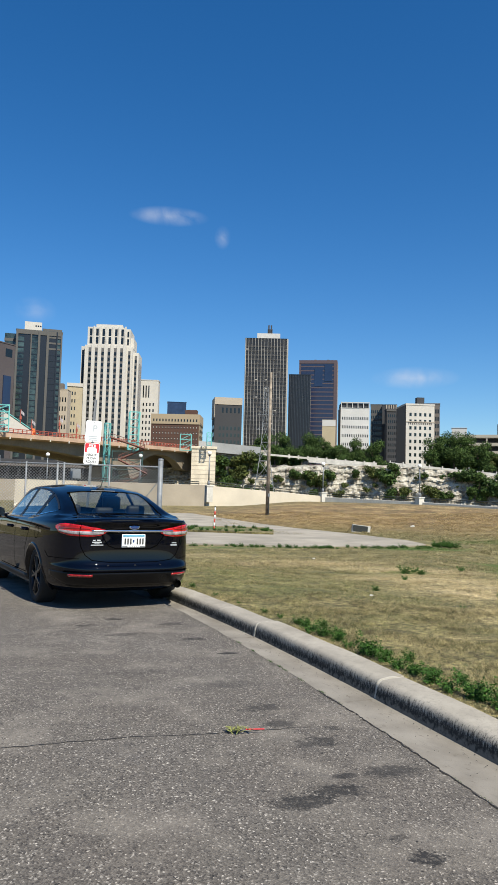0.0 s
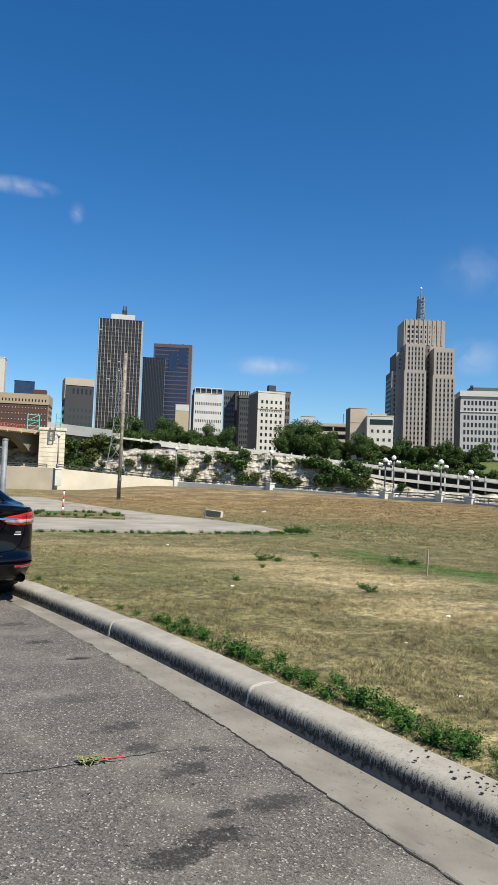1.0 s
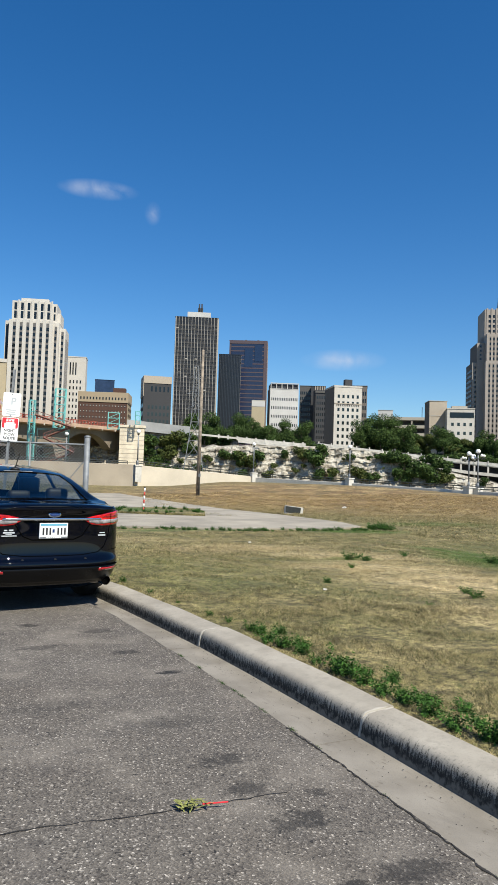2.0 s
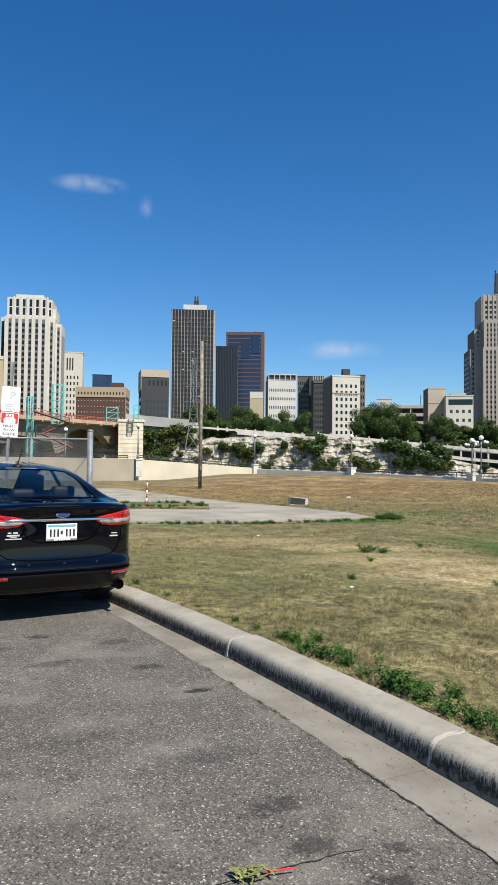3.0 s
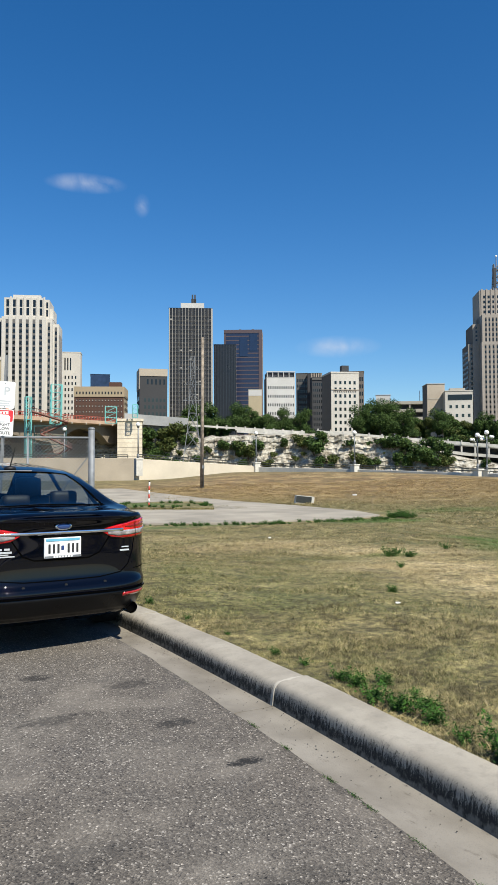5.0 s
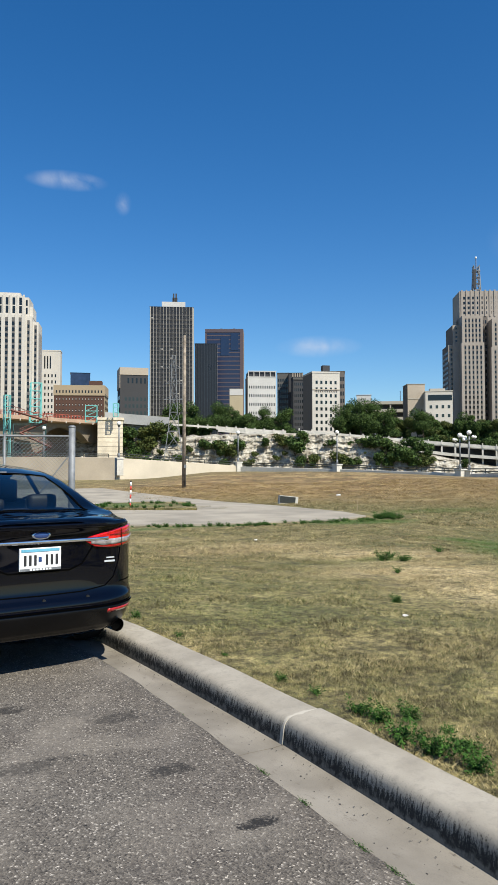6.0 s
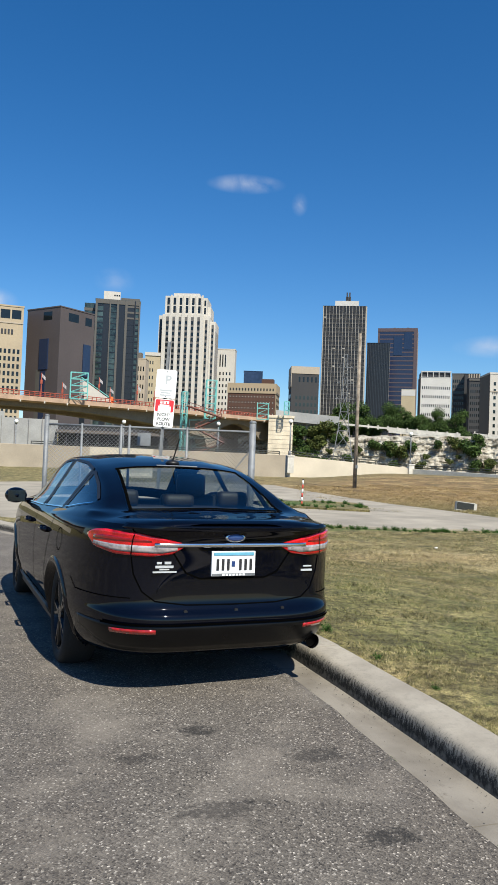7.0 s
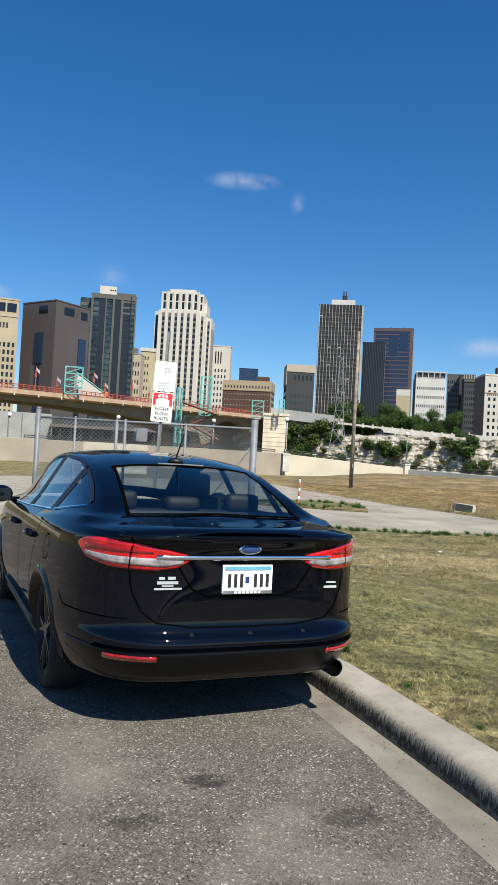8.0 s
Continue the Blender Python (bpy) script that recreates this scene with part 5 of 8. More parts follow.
# ---------------------------------------------------------------- flood wall and river wall
def wall_run(name, a, b, top_a, top_b, thick, mat, label, base=-1.2):
    a, b = Vector((*a, 0)), Vector((*b, 0))
    n_ = (b - a).cross(Vector((0, 0, 1))).normalized() * thick
    k = max(2, int((b - a).length / 4))
    vs = []
    for i in range(k + 1):
        p = a.lerp(b, i / k)
        t = top_a + (top_b - top_a) * i / k
        vs += [(*p.xy, base), (*p.xy, t - 0.03), (*(p - n_ * 0.06).xy, t), (*(p - n_ * 0.94).xy, t), (*(p - n_).xy, t - 0.03), (*(p - n_).xy, base)]
    fs = [(i * 6 + j, (i + 1) * 6 + j, (i + 1) * 6 + j + 1, i * 6 + j + 1) for i in range(k) for j in range(5)]
    fs += [tuple(range(6)), tuple(k * 6 + j for j in range(5, -1, -1))]
    bm = bmesh.new()
    bv = [bm.verts.new(v) for v in vs]
    for f in fs:
        bm.faces.new([bv[i] for i in f])
    bmesh.ops.recalc_face_normals(bm, faces=bm.faces[:])
    return tagged(part(name, bm, mat), label, "wall", kind="structure")


def railing(a, b, za, zb, label, mat=DARKMETAL, height=0.45, step=2.4):
    a, b = Vector((*a, za)), Vector((*b, zb))
    rail = empty("railing", Matrix.Translation(a), label, "railing", "river wall railings")
    d = b - a
    for h in (height, height * 0.45):
        bm = bmesh.new()
        rod(bm, (0, 0, h), d + Vector((0, 0, h)), 0.045, sides=6)
        part("bar", bm, mat, rail)
    k = max(1, int(d.length / step))
    for i in range(k + 1):
        bm = bmesh.new()
        rod(bm, d * (i / k), d * (i / k) + Vector((0, 0, height)), 0.04, sides=6)
        part("post", bm, mat, rail)
    return rail


wall_run("flood_wall_1", (-34, 86.0), (5.2, 79.3), 2.75, 2.65, 0.5, PLASTER, "beige concrete flood wall behind dry grass")
wall_run("flood_wall_2", (5.2, 79.3), (32.0, 72.6), 2.65, 2.62, 0.5, PLASTER_SHADE, "beige concrete flood wall section with shade put into its colour")
wall_run("flood_wall_3", (32.9, 74.2), (50.4, 78.0), 2.6, 1.85, 0.5, PLASTER, "beige concrete flood wall falling behind the hill")
RW = [(50.4, 78.0, 1.75), (54.5, 64.9, 1.42), (57.8, 50.2, 0.98), (56.0, 42.9, 0.95), (54.2, 38.5, 0.8), (47, 22, 0.3)]
for k, (p, q) in enumerate(zip(RW, RW[1:])):
    wall_run(f"river_wall_{k + 1}", p[:2], q[:2], p[2], q[2], 0.45, WHITE_CONC, "low pale weathered concrete river wall")
    railing((p[0] + 0.3, p[1] + 0.1), (q[0] + 0.3, q[1] + 0.1), p[2], q[2], "dark metal railing along the river wall")
railing((8.0, 78.9), (31.5, 73.0), 2.62, 2.6, "dark metal railing on the flood wall", height=0.35)
railing((33.2, 74.5), (50.0, 78.2), 2.6, 1.85, "dark metal railing on the flood wall")


def globe_lamp(x, y, z0, z1, cap_z=None, globes=1, label="globe lamp on a slim grey post above the river wall"):
    lamp = empty("globe_lamp", Matrix.Translation((x, y, z0)), label, "street lamp", "riverside globe lamps")
    h = z1 - z0
    if cap_z is not None:
        bm = bmesh.new()
        box(bm, (-0.36, -0.36, -1.8), (0.36, 0.36, 0.0), bevel=0.04)
        box(bm, (-0.43, -0.43, -0.12), (0.43, 0.43, 0.02), bevel=0.03)
        part("pedestal", bm, WHITE_CONC, lamp, "pale concrete pedestal")
    bm = bmesh.new()
    rod(bm, (0, 0, 0), (0, 0, 0.5), 0.14, 0.09, 10)
    rod(bm, (0, 0, 0.45), (0, 0, h - 0.2), 0.075, 0.06, 10)
    part("post", bm, STEEL, lamp, "", True)
    spots = [(0, 0, h)] if globes == 1 else [(0, 0, h), (-0.62, 0.2, h - 0.42), (0.62, -0.2, h - 0.42), (0.2, 0.62, h - 0.42), (-0.2, -0.62, h - 0.42)]
    for gx, gy, gzz in spots:
        bm = bmesh.new()
        if gx or gy:
            rod(bm, (0, 0, gzz - 0.3), (gx, gy, gzz - 0.22), 0.035, sides=6)
        rod(bm, (gx, gy, gzz - 0.34), (gx, gy, gzz - 0.2), 0.1, 0.14, 10)
        arm = part("arm", bm, DARKMETAL, lamp)
        bm = bmesh.new()
        ball(bm, (gx, gy, gzz), 0.23 if not (gx or gy) else 0.145, 16)
        part("globe", bm, GLOBE, arm, "", True)
    return lamp


globe_lamp(33.0, 73.8, 2.6, 6.1, 1)
globe_lamp(50.4, 78.0, 2.3, 5.8, 1)
globe_lamp(54.5, 64.9, 1.95, 5.4, 1)
globe_lamp(57.4, 50.7, 1.4, 4.6, 1, 5)
globe_lamp(58.0, 50.1, 1.3, 4.85, 1, 5)
globe_lamp(56.0, 42.9, 1.4, 4.3, 1, 5)
globe_lamp(54.2, 38.5, 1.25, 3.3, 1, 5)
for x, y, z in ((7.6, 92, 5.4), (18.9, 88, 5.8), (29.5, 86, 6.1)):
    globe_lamp(x, y, -1.0, z, None, 1, "globe lamp on a slim grey post beyond the flood wall")

# pale barriers and gear behind the fence
for x, y, w, h, z in ((14.0, 66.0, 5.2, 1.2, 2.5),):
    bm = bmesh.new()
    prof = [(-0.4, 0), (-0.4, 0.15), (-0.16, 0.4), (-0.12, h + 1.2), (0.12, h + 1.2), (0.16, 0.4), (0.4, 0.15), (0.4, 0)]
    a_ = [bm.verts.new((-w / 2, py, pz)) for py, pz in prof]
    b_ = [bm.verts.new((w / 2, py, pz)) for py, pz in prof]
    bm.faces.new(a_)
    bm.faces.new(b_[::-1])
    for k in range(8):
        bm.faces.new((a_[k], b_[k], b_[(k + 1) % 8], a_[(k + 1) % 8]))
    bmesh.ops.recalc_face_normals(bm, faces=bm.faces[:])
    bar = part("concrete_barrier", bm, PLASTER)
    gz = ground_z(x, y)
    bar.matrix_basis = Matrix.Translation((x, y, gz - 0.02)) @ Matrix.Rotation(radians(-14), 4, "Z") @ Matrix.Diagonal((1, 1, (z - gz) / (h + 1.2), 1))
    tagged(bar, "pale precast concrete barrier behind the fence", "barrier", "barriers by the flood wall")

# ---------------------------------------------------------------- bridge over the river
BA, BB = Vector((-95.0, 131.8, 0)), Vector((112.0, 252.6, 0))
BDIR = (BB - BA).normalized()
BLEN = (BB - BA).length
bridge = empty("bridge", Matrix.Translation(BA) @ Matrix.Rotation(math.atan2(BDIR.y, BDIR.x), 4, "Z"), "long concrete girder bridge with red railings", "bridge")


def deck_z(s):
    """Top of the deck's edge along the bridge."""
    x = BA.x + BDIR.x * s
    return float(np.interp(x, [-95, 11.6, 50, 109.7, 130], [13.6, 16.4, 17.4, 18.5, 18.7]))


S_PIER = (80.3 - BA.x) / BDIR.x
S_PIER0 = S_PIER - 150


def soffit(s):
    if s < S_PIER - 3:
        t = abs((s - (S_PIER + S_PIER0) / 2) / ((S_PIER - S_PIER0) / 2))
        return deck_z(s) - 2.4 - 5.6 * min(t, 1.0) ** 2.2
    if s > S_PIER + 3:
        t = (s - S_PIER - 3) / (BLEN - 8 - S_PIER - 3)
        return deck_z(s) - 2.6 - 5.0 * abs(2 * min(max(t, 0), 1) - 1) ** 2.4
    return deck_z(s) - 8.0


SS = np.linspace(0, BLEN - 2, 110)
for yo, nm in ((0.0, "girder"), (13.0, "girder")):
    bm = bmesh.new()
    prev = None
    for s in SS:
        row = [bm.verts.new((s, yo + dy, z)) for dy, z in ((2.9, deck_z(s) - 1.1), (2.9, soffit(s)), (6.4, soffit(s)), (6.4, deck_z(s) - 1.1))]
        if prev:
            for k in range(4):
                bm.faces.new((prev[k], row[k], row[(k + 1) % 4], prev[(k + 1) % 4]))
        else:
            bm.faces.new(row)
        prev = row
    bm.faces.new(prev[::-1])
    bmesh.ops.recalc_face_normals(bm, faces=bm.faces[:])
    part(nm, bm, BRIDGECONC, bridge, "haunched concrete box girder")
bm = bmesh.new()
prev = None
for s in SS:
    row = [bm.verts.new((s, y, deck_z(s) + dz)) for y, dz in ((0, 0.15), (0, -1.0), (1.2, -1.3), (18.8, -1.3), (20, -1.0), (20, 0.15))]
    if prev:
        for k in range(6):
            bm.faces.new((prev[k], row[k], row[(k + 1) % 6], prev[(k + 1) % 6]))
    else:
        bm.faces.new(row)
    prev = row
bm.faces.new(prev[::-1])
bmesh.ops.recalc_face_normals(bm, faces=bm.faces[:])
part("deck", bm, BRIDGEPINK, bridge, "pinkish deck edge")
for h, r in ((1.25, 0.11), (0.35, 0.08), (0.8, 0.05)):
    ss = SS[::6]
    ring = [(0, 1), (1, 0), (0, -1), (-1, 0)]
    vs = [(s0, 0.25 + r * a, deck_z(s0) + h + 0.1 + r * b) for s0 in ss for a, b in ring]
    fs = [(4 * i + j, 4 * i + (j + 1) % 4, 4 * i + 4 + (j + 1) % 4, 4 * i + 4 + j) for i in range(len(ss) - 1) for j in range(4)]
    put("railing_bar", mesh_of("railing_bar", vs, fs, BRIDGERED, True), bridge, "red steel railing bar")
ME_POST = mesh_of("railing_post", *(lambda b: (b[0], b[1]))(([(x, y, z) for z in (0, 1.35) for x, y in ((-0.09, -0.09), (0.09, -0.09), (0.09, 0.09), (-0.09, 0.09))], [(0, 1, 5, 4), (1, 2, 6, 5), (2, 3, 7, 6), (3, 0, 4, 7), (4, 5, 6, 7)])), BRIDGERED)
for s in np.arange(84, BLEN - 4, 1.55):
    ob = put("railing_post", ME_POST, bridge)
    ob.location = (s, 0.25, deck_z(s) + 0.1)
ME_STUD = mesh_of("edge_lamp", [(x, y, z) for z in (-0.35, 0.3) for x, y in ((-0.14, -0.2), (0.14, -0.2), (0.14, 0.05), (-0.14, 0.05))], [(0, 1, 5, 4), (1, 2, 6, 5), (2, 3, 7, 6), (3, 0, 4, 7), (4, 5, 6, 7), (3, 2, 1, 0)], WHITE_CONC)
for s in np.arange(86, BLEN - 4, 7.2):
    ob = put("edge_lamp", ME_STUD, bridge)
    ob.location = (s, -0.05, deck_z(s) - 1.1)
for sp in (S_PIER, S_PIER0):
    for yo in (0.5, 13.0):
        bm = bmesh.new()
        for z0, z1, w0, w1 in ((-7.0, deck_z(sp) - 11.0, 2.1, 2.0), (deck_z(sp) - 11.0, deck_z(sp) - 7.5, 2.0, 3.6)):
            a_ = [bm.verts.new((sp + x * w0, yo + 2.6 + y, z0)) for x, y in ((-1, -2.2), (1, -2.2), (1, 2.2), (-1, 2.2))]
            b_ = [bm.verts.new((sp + x * w1, yo + 2.6 + y, z1)) for x, y in ((-1, -2.2), (1, -2.2), (1, 2.2), (-1, 2.2))]
            for k in range(4):
                bm.faces.new((a_[k], a_[(k + 1) % 4], b_[(k + 1) % 4], b_[k]))
            bm.faces.new(b_)
        bmesh.ops.recalc_face_normals(bm, faces=bm.faces[:])
        part("pier", bm, BRIDGECONC, bridge)

# abutment in coursed limestone
abut = empty("abutment", Matrix.Translation((104.4, 245.2, -7)) @ Matrix.Rotation(radians(-24), 4, "Z"), "tan limestone bridge abutment on the far bank", "abutment")
bm = bmesh.new()
box(bm, (0, 0, 0), (8.6, 26, 25.6), bevel=0.12)
box(bm, (-0.3, -0.3, 25.5), (9.0, 26, 26.4), bevel=0.1)
part("wall", bm, ABUT, abut)
for k in range(14):
    bm = bmesh.new()
    box(bm, (-0.05, -0.06, 4 + k * 1.55), (8.66, -0.015, 4 + k * 1.55 + 0.1))
    part("course_line", bm, F_LIME2, abut)
bm = bmesh.new()
box(bm, (-18, 14, 0), (0, 16, 22))
part("inner_wall", bm, BRIDGECONC, abut, "dark inner abutment wall")
bm = bmesh.new()
pr = bmesh.ops.create_cone(bm, cap_ends=True, segments=20, radius1=2.4, radius2=1.2, depth=14, matrix=Matrix.Translation((-4.0, 9, 7)))
part("buttress", bm, ABUT, abut, "", True)

# teal stair tower and gantries
def truss(name, x, y, z0, z1, w, d, yaw, panels, label, lean=0.0, paint=TEAL):
    t = empty(name, Matrix.Translation((x, y, z0)) @ Matrix.Rotation(radians(yaw), 4, "Z") @ Matrix.Rotation(radians(lean), 4, "Y"), label, "steel tower", "teal steel towers")
    h = z1 - z0
    for cx in (0, w):
        for cy in (0, d):
            bm = bmesh.new()
            rod(bm, (cx, cy, 0), (cx, cy, h), 0.16, sides=6)
            part("leg", bm, paint, t)
    for k in range(panels + 1):
        z = h * k / panels
        for a_, b_ in (((0, 0), (w, 0)), ((0, d), (w, d)), ((0, 0), (0, d)), ((w, 0), (w, d))):
            bm = bmesh.new()
            rod(bm, (*a_, z), (*b_, z), 0.08, sides=5)
            if k < panels:
                rod(bm, (*a_, z), (*b_, h * (k + 1) / panels), 0.06, sides=5)
            part("brace", bm, paint, t)
    return t


TOWX, TOWY = 67.5, 214.5
truss("stair_tower", 64.5, 217.5, -6.5, 22.7, 1.5, 1.5, 0, 9, "tall teal steel stair tower leg beside the bridge")
truss("stair_tower", 71.2, 216.0, 15.0, 26.6, 3.0, 2.0, -10, 5, "teal lattice stair tower head above the bridge deck", 1.0)
truss("stair_tower", 66.8, 217.5, 1.0, 14.5, 9.0, 5.0, -18, 5, "dark green framed stair tower beneath the bridge deck", 0.0, TEALDARK)
truss("gantry", 93.3, 229.0, 16.6, 21.9, 3.6, 1.0, -20, 3, "teal steel gantry at the bridge end")
truss("gantry", 107.5, 239.0, 19.5, 24.0, 1.6, 1.0, -20, 3, "teal steel gantry above the abutment")
truss("gantry", 29.6, 203.5, 17.2, 24.2, 4.4, 1.6, -10, 4, "teal steel gantry on the bridge deck")
stairs = empty("stairway", Matrix.Translation((64.5, 212.5, -6.5)) @ Matrix.Rotation(radians(-17), 4, "Z"), "zigzag stairway with red-brown rails beneath the bridge", "stairs")
for k, (xa, za, xb, zb) in enumerate(((10, 21.6, 0, 24.6), (10, 21.6, 2.5, 18.2), (2.5, 18.2, 11, 14.2), (11, 14.2, 2.0, 10.5), (2.0, 10.5, 10.0, 6.0), (10.0, 6.0, 3.0, 1.0))):
    y = (k % 2) * 1.6
    bm = bmesh.new()
    rod(bm, (xa, y, za), (xb, y, zb), 0.32, sides=4)
    part("stringer", bm, BRIDGERED, stairs)
    bm = bmesh.new()
    rod(bm, (xa, y - 0.2, za + 1.2), (xb, y - 0.2, zb + 1.2), 0.09, sides=4)
    for i in range(9):
        p = Vector((xa, y - 0.2, za)).lerp(Vector((xb, y - 0.2, zb)), i / 8)
        rod(bm, p, p + Vector((0, 0, 1.2)), 0.06, sides=4)
    part("handrail", bm, BRIDGERED, stairs)
    for i in range(14):
        p = Vector((xa, y, za)).lerp(Vector((xb, y, zb)), (i + 0.5) / 14)
        bm = bmesh.new()
        box(bm, p + Vector((-0.3, -0.1, 0.1)), p + Vector((0.3, 1.5, 0.2)))
        part("tread", bm, BRIDGECONC, stairs)

STAIRBROWN = material("stair_brown", (0.15, 0.06, 0.045), 0.7, spread=0.12)
for o in stairs.children:
    if o.name.startswith(("stringer", "handrail")):
        o.data.materials[0] = STAIRBROWN
# flagpoles, a stay and orange drums on the deck
FLAGW = material("flag_white", (0.42, 0.40, 0.42), 0.7, spread=0.15, scale=1.2)
for x, hgt, col in ((9.0, 6.0, FLAGW), (20.5, 6.4, FLAGW), (26.3, 4.6, FLAGW), (37.0, 7.0, FLAGW), (40.5, 4.6, FLAGW), (49.5, 6.2, FLAGW), (55.5, 5.0, FLAGW)):
    s = (x - BA.x) / BDIR.x
    p = BA + BDIR * s
    fl = empty("flagpole", Matrix.Translation((p.x + 1.5, p.y + 2.5, deck_z(s) + 0.1)), "red-brown flagpole with a small pale flag on the bridge", "flagpole", "bridge flagpoles")
    bm = bmesh.new()
    rod(bm, (0, 0, 0), (0, 0, hgt), 0.17, 0.1, 8)
    part("pole", bm, BRIDGERED, fl)
    bm = bmesh.new()
    rod(bm, (0, 0, hgt - 2.8), (0, 0, hgt - 1.8), 0.3, sides=8)
    part("banner_arm", bm, BRIDGERED, fl)
    vs, fs = [], []
    for k in range(7):
        for z in (0, 0.85):
            vs += [(0.1 + k * 0.15, 0.12 * math.sin(k * 1.3), hgt - 0.2 - z - k * 0.14), (0.1 + k * 0.15, 0.12 * math.sin(k * 1.3) + 0.03, hgt - 0.2 - z - k * 0.14)]
    for k in range(6):
        fs += [(4 * k, 4 * k + 4, 4 * k + 6, 4 * k + 2), (4 * k + 1, 4 * k + 3, 4 * k + 7, 4 * k + 5), (4 * k, 4 * k + 1, 4 * k + 5, 4 * k + 4), (4 * k + 2, 4 * k + 6, 4 * k + 7, 4 * k + 3)]
    put("flag", mesh_of("flag", vs, fs, col), fl)
for x in (42.5, 61.0):
    s = (x - BA.x) / BDIR.x
    p = BA + BDIR * s
    bm = bmesh.new()
    rod(bm, (0, 0, 0), (0, 0, 1.9), 0.75, 0.5, 10)
    rod(bm, (0, 0, 0.7), (0, 0, 1.1), 0.7, 0.66, 10)
    dr = part("traffic_drum", bm, ORANGE)
    dr.location = (p.x, p.y + 1.6, deck_z(s) + 0.12)
    tagged(dr, "orange traffic drum standing on the bridge deck", "traffic drum", "drums on the bridge")
ramp_wall = empty("ramp_wall", Matrix.Translation((33.5, 208.0, 17.0)) @ Matrix.Rotation(radians(30), 4, "Z"), "pale wedge-shaped ramp wall on the bridge", "wall")
bm = bmesh.new()
a_ = [bm.verts.new(p) for p in ((0, 0, 0), (13, 0, 0), (0, 0, 5.8))]
b_ = [bm.verts.new(p) for p in ((0, 1.2, 0), (13, 1.2, 0), (0, 1.2, 5.8))]
bm.faces.new(a_)
bm.faces.new(b_[::-1])
for k in range(3):
    bm.faces.new((a_[k], b_[k], b_[(k + 1) % 3], a_[(k + 1) % 3]))
bmesh.ops.recalc_face_normals(bm, faces=bm.faces[:])
part("wedge", bm, F_LIME, ramp_wall)
bm = bmesh.new()
rod(bm, (0, 0.6, 6.5), (13, 0.6, 0.7), 0.14, sides=6)
part("handrail", bm, TEAL, ramp_wall)

# ---------------------------------------------------------------- limestone bluff
AZ0, AZ1 = 21.0, 66.0
TOP_AZ, TOP_Z = [21, 25, 29, 32, 36.7, 41, 45.3, 48, 52, 66], [12.0, 12.6, 12.8, 13.6, 14.3, 13.8, 11.8, 6.5, 2.2, 0.0]
azs = np.linspace(AZ0, AZ1, 360)
LV = 46
vs = []
for az in azs:
    top_z = float(np.interp(az, TOP_AZ, TOP_Z)) + 0.7 * noise.noise(Vector((az * 1.3, 5, 0)))
    for k in range(LV):
        t = k / (LV - 1)
        z = -7 + (top_z + 7) * t
        p = polar(az, 1.0)
        ledge = 1.4 * (math.floor(z / 2.3 + 0.6 * noise.noise(Vector((az * 0.8, z * 0.1, 1)))) * 2.3 - z) * -0.16
        rr = 268 + 7.0 * t + ledge + 1.5 * noise.fractal(Vector((az * 1.1, z * 0.16, 3)), 1.0, 2.0, 5) + 0.5 * noise.noise(Vector((az * 7, z * 0.9, 7)))
        q = polar(az, rr, z)
        vs.append(q)
    vs.append(polar(az, 290, top_z + 1.2))
LV += 1
fs = [(i * LV + k, (i + 1) * LV + k, (i + 1) * LV + k + 1, i * LV + k + 1) for i in range(len(azs) - 1) for k in range(LV - 1)]
bluff = put("bluff", mesh_of("bluff", vs, fs, CLIFF))
tagged(bluff, "pale weathered limestone cliff above the river", "cliff", kind="structure")


# ---------------------------------------------------------------- trees and shrubs
def crown_mesh(name, seed, radius, height, leaves, size, mat, lobes=9):
    """A crown of many small folded leaf sprays in uneven lobes."""
    r = np.random.RandomState(seed)
    cen = r.normal(0, 0.42, (lobes, 3)) * (radius, radius, height * 0.42)
    cen[:, 2] += height * 0.55
    rad = r.uniform(0.32, 0.6, lobes) * radius
    pick = r.randint(0, lobes, leaves)
    d = r.normal(0, 1, (leaves, 3))
    d /= np.linalg.norm(d, axis=1)[:, None]
    pos = cen[pick] + d * (rad[pick] * r.uniform(0.55, 1.08, leaves))[:, None] * (1, 1, 0.85)
    pos[:, 2] = np.maximum(pos[:, 2], height * 0.06)
    a = r.normal(0, 1, (leaves, 3))
    a /= np.linalg.norm(a, axis=1)[:, None]
    b = np.cross(a, d + 0.4 * r.normal(0, 1, (leaves, 3)))
    b /= np.linalg.norm(b, axis=1)[:, None] + 1e-6
    s = (size * r.uniform(0.6, 1.4, leaves))[:, None]
    v = np.stack([pos - a * s, pos + b * s * 0.6, pos + a * s, pos - b * s * 0.6], 1).reshape(-1, 3)
    f = np.arange(leaves * 4).reshape(-1, 4)
    me = bpy.data.meshes.new(name)
    me.from_pydata(v.tolist(), [], f.tolist())
    me.materials.append(mat)
    return me


def tree_kind(seed, radius, height, mat):
    r = random.Random(seed)
    tree = empty("tree", pose(0, 0, 0), "dark green leafy tree on the bluff top", "tree", "trees along the bluff")
    bm = bmesh.new()
    rod(bm, (0, 0, -1), (0, 0, height * 0.45), 0.3, 0.18, 8)
    for k in range(5):
        a_ = r.random() * 6.28
        rod(bm, (0, 0, height * (0.25 + 0.05 * k)), (math.cos(a_) * radius * 0.6, math.sin(a_) * radius * 0.6, height * (0.55 + 0.06 * k)), 0.12, 0.04, 6)
    part("trunk", bm, BARK, tree)
    put("crown", crown_mesh("crown", seed, radius, height, 8000, 0.25, mat, 12), tree)
    return tree


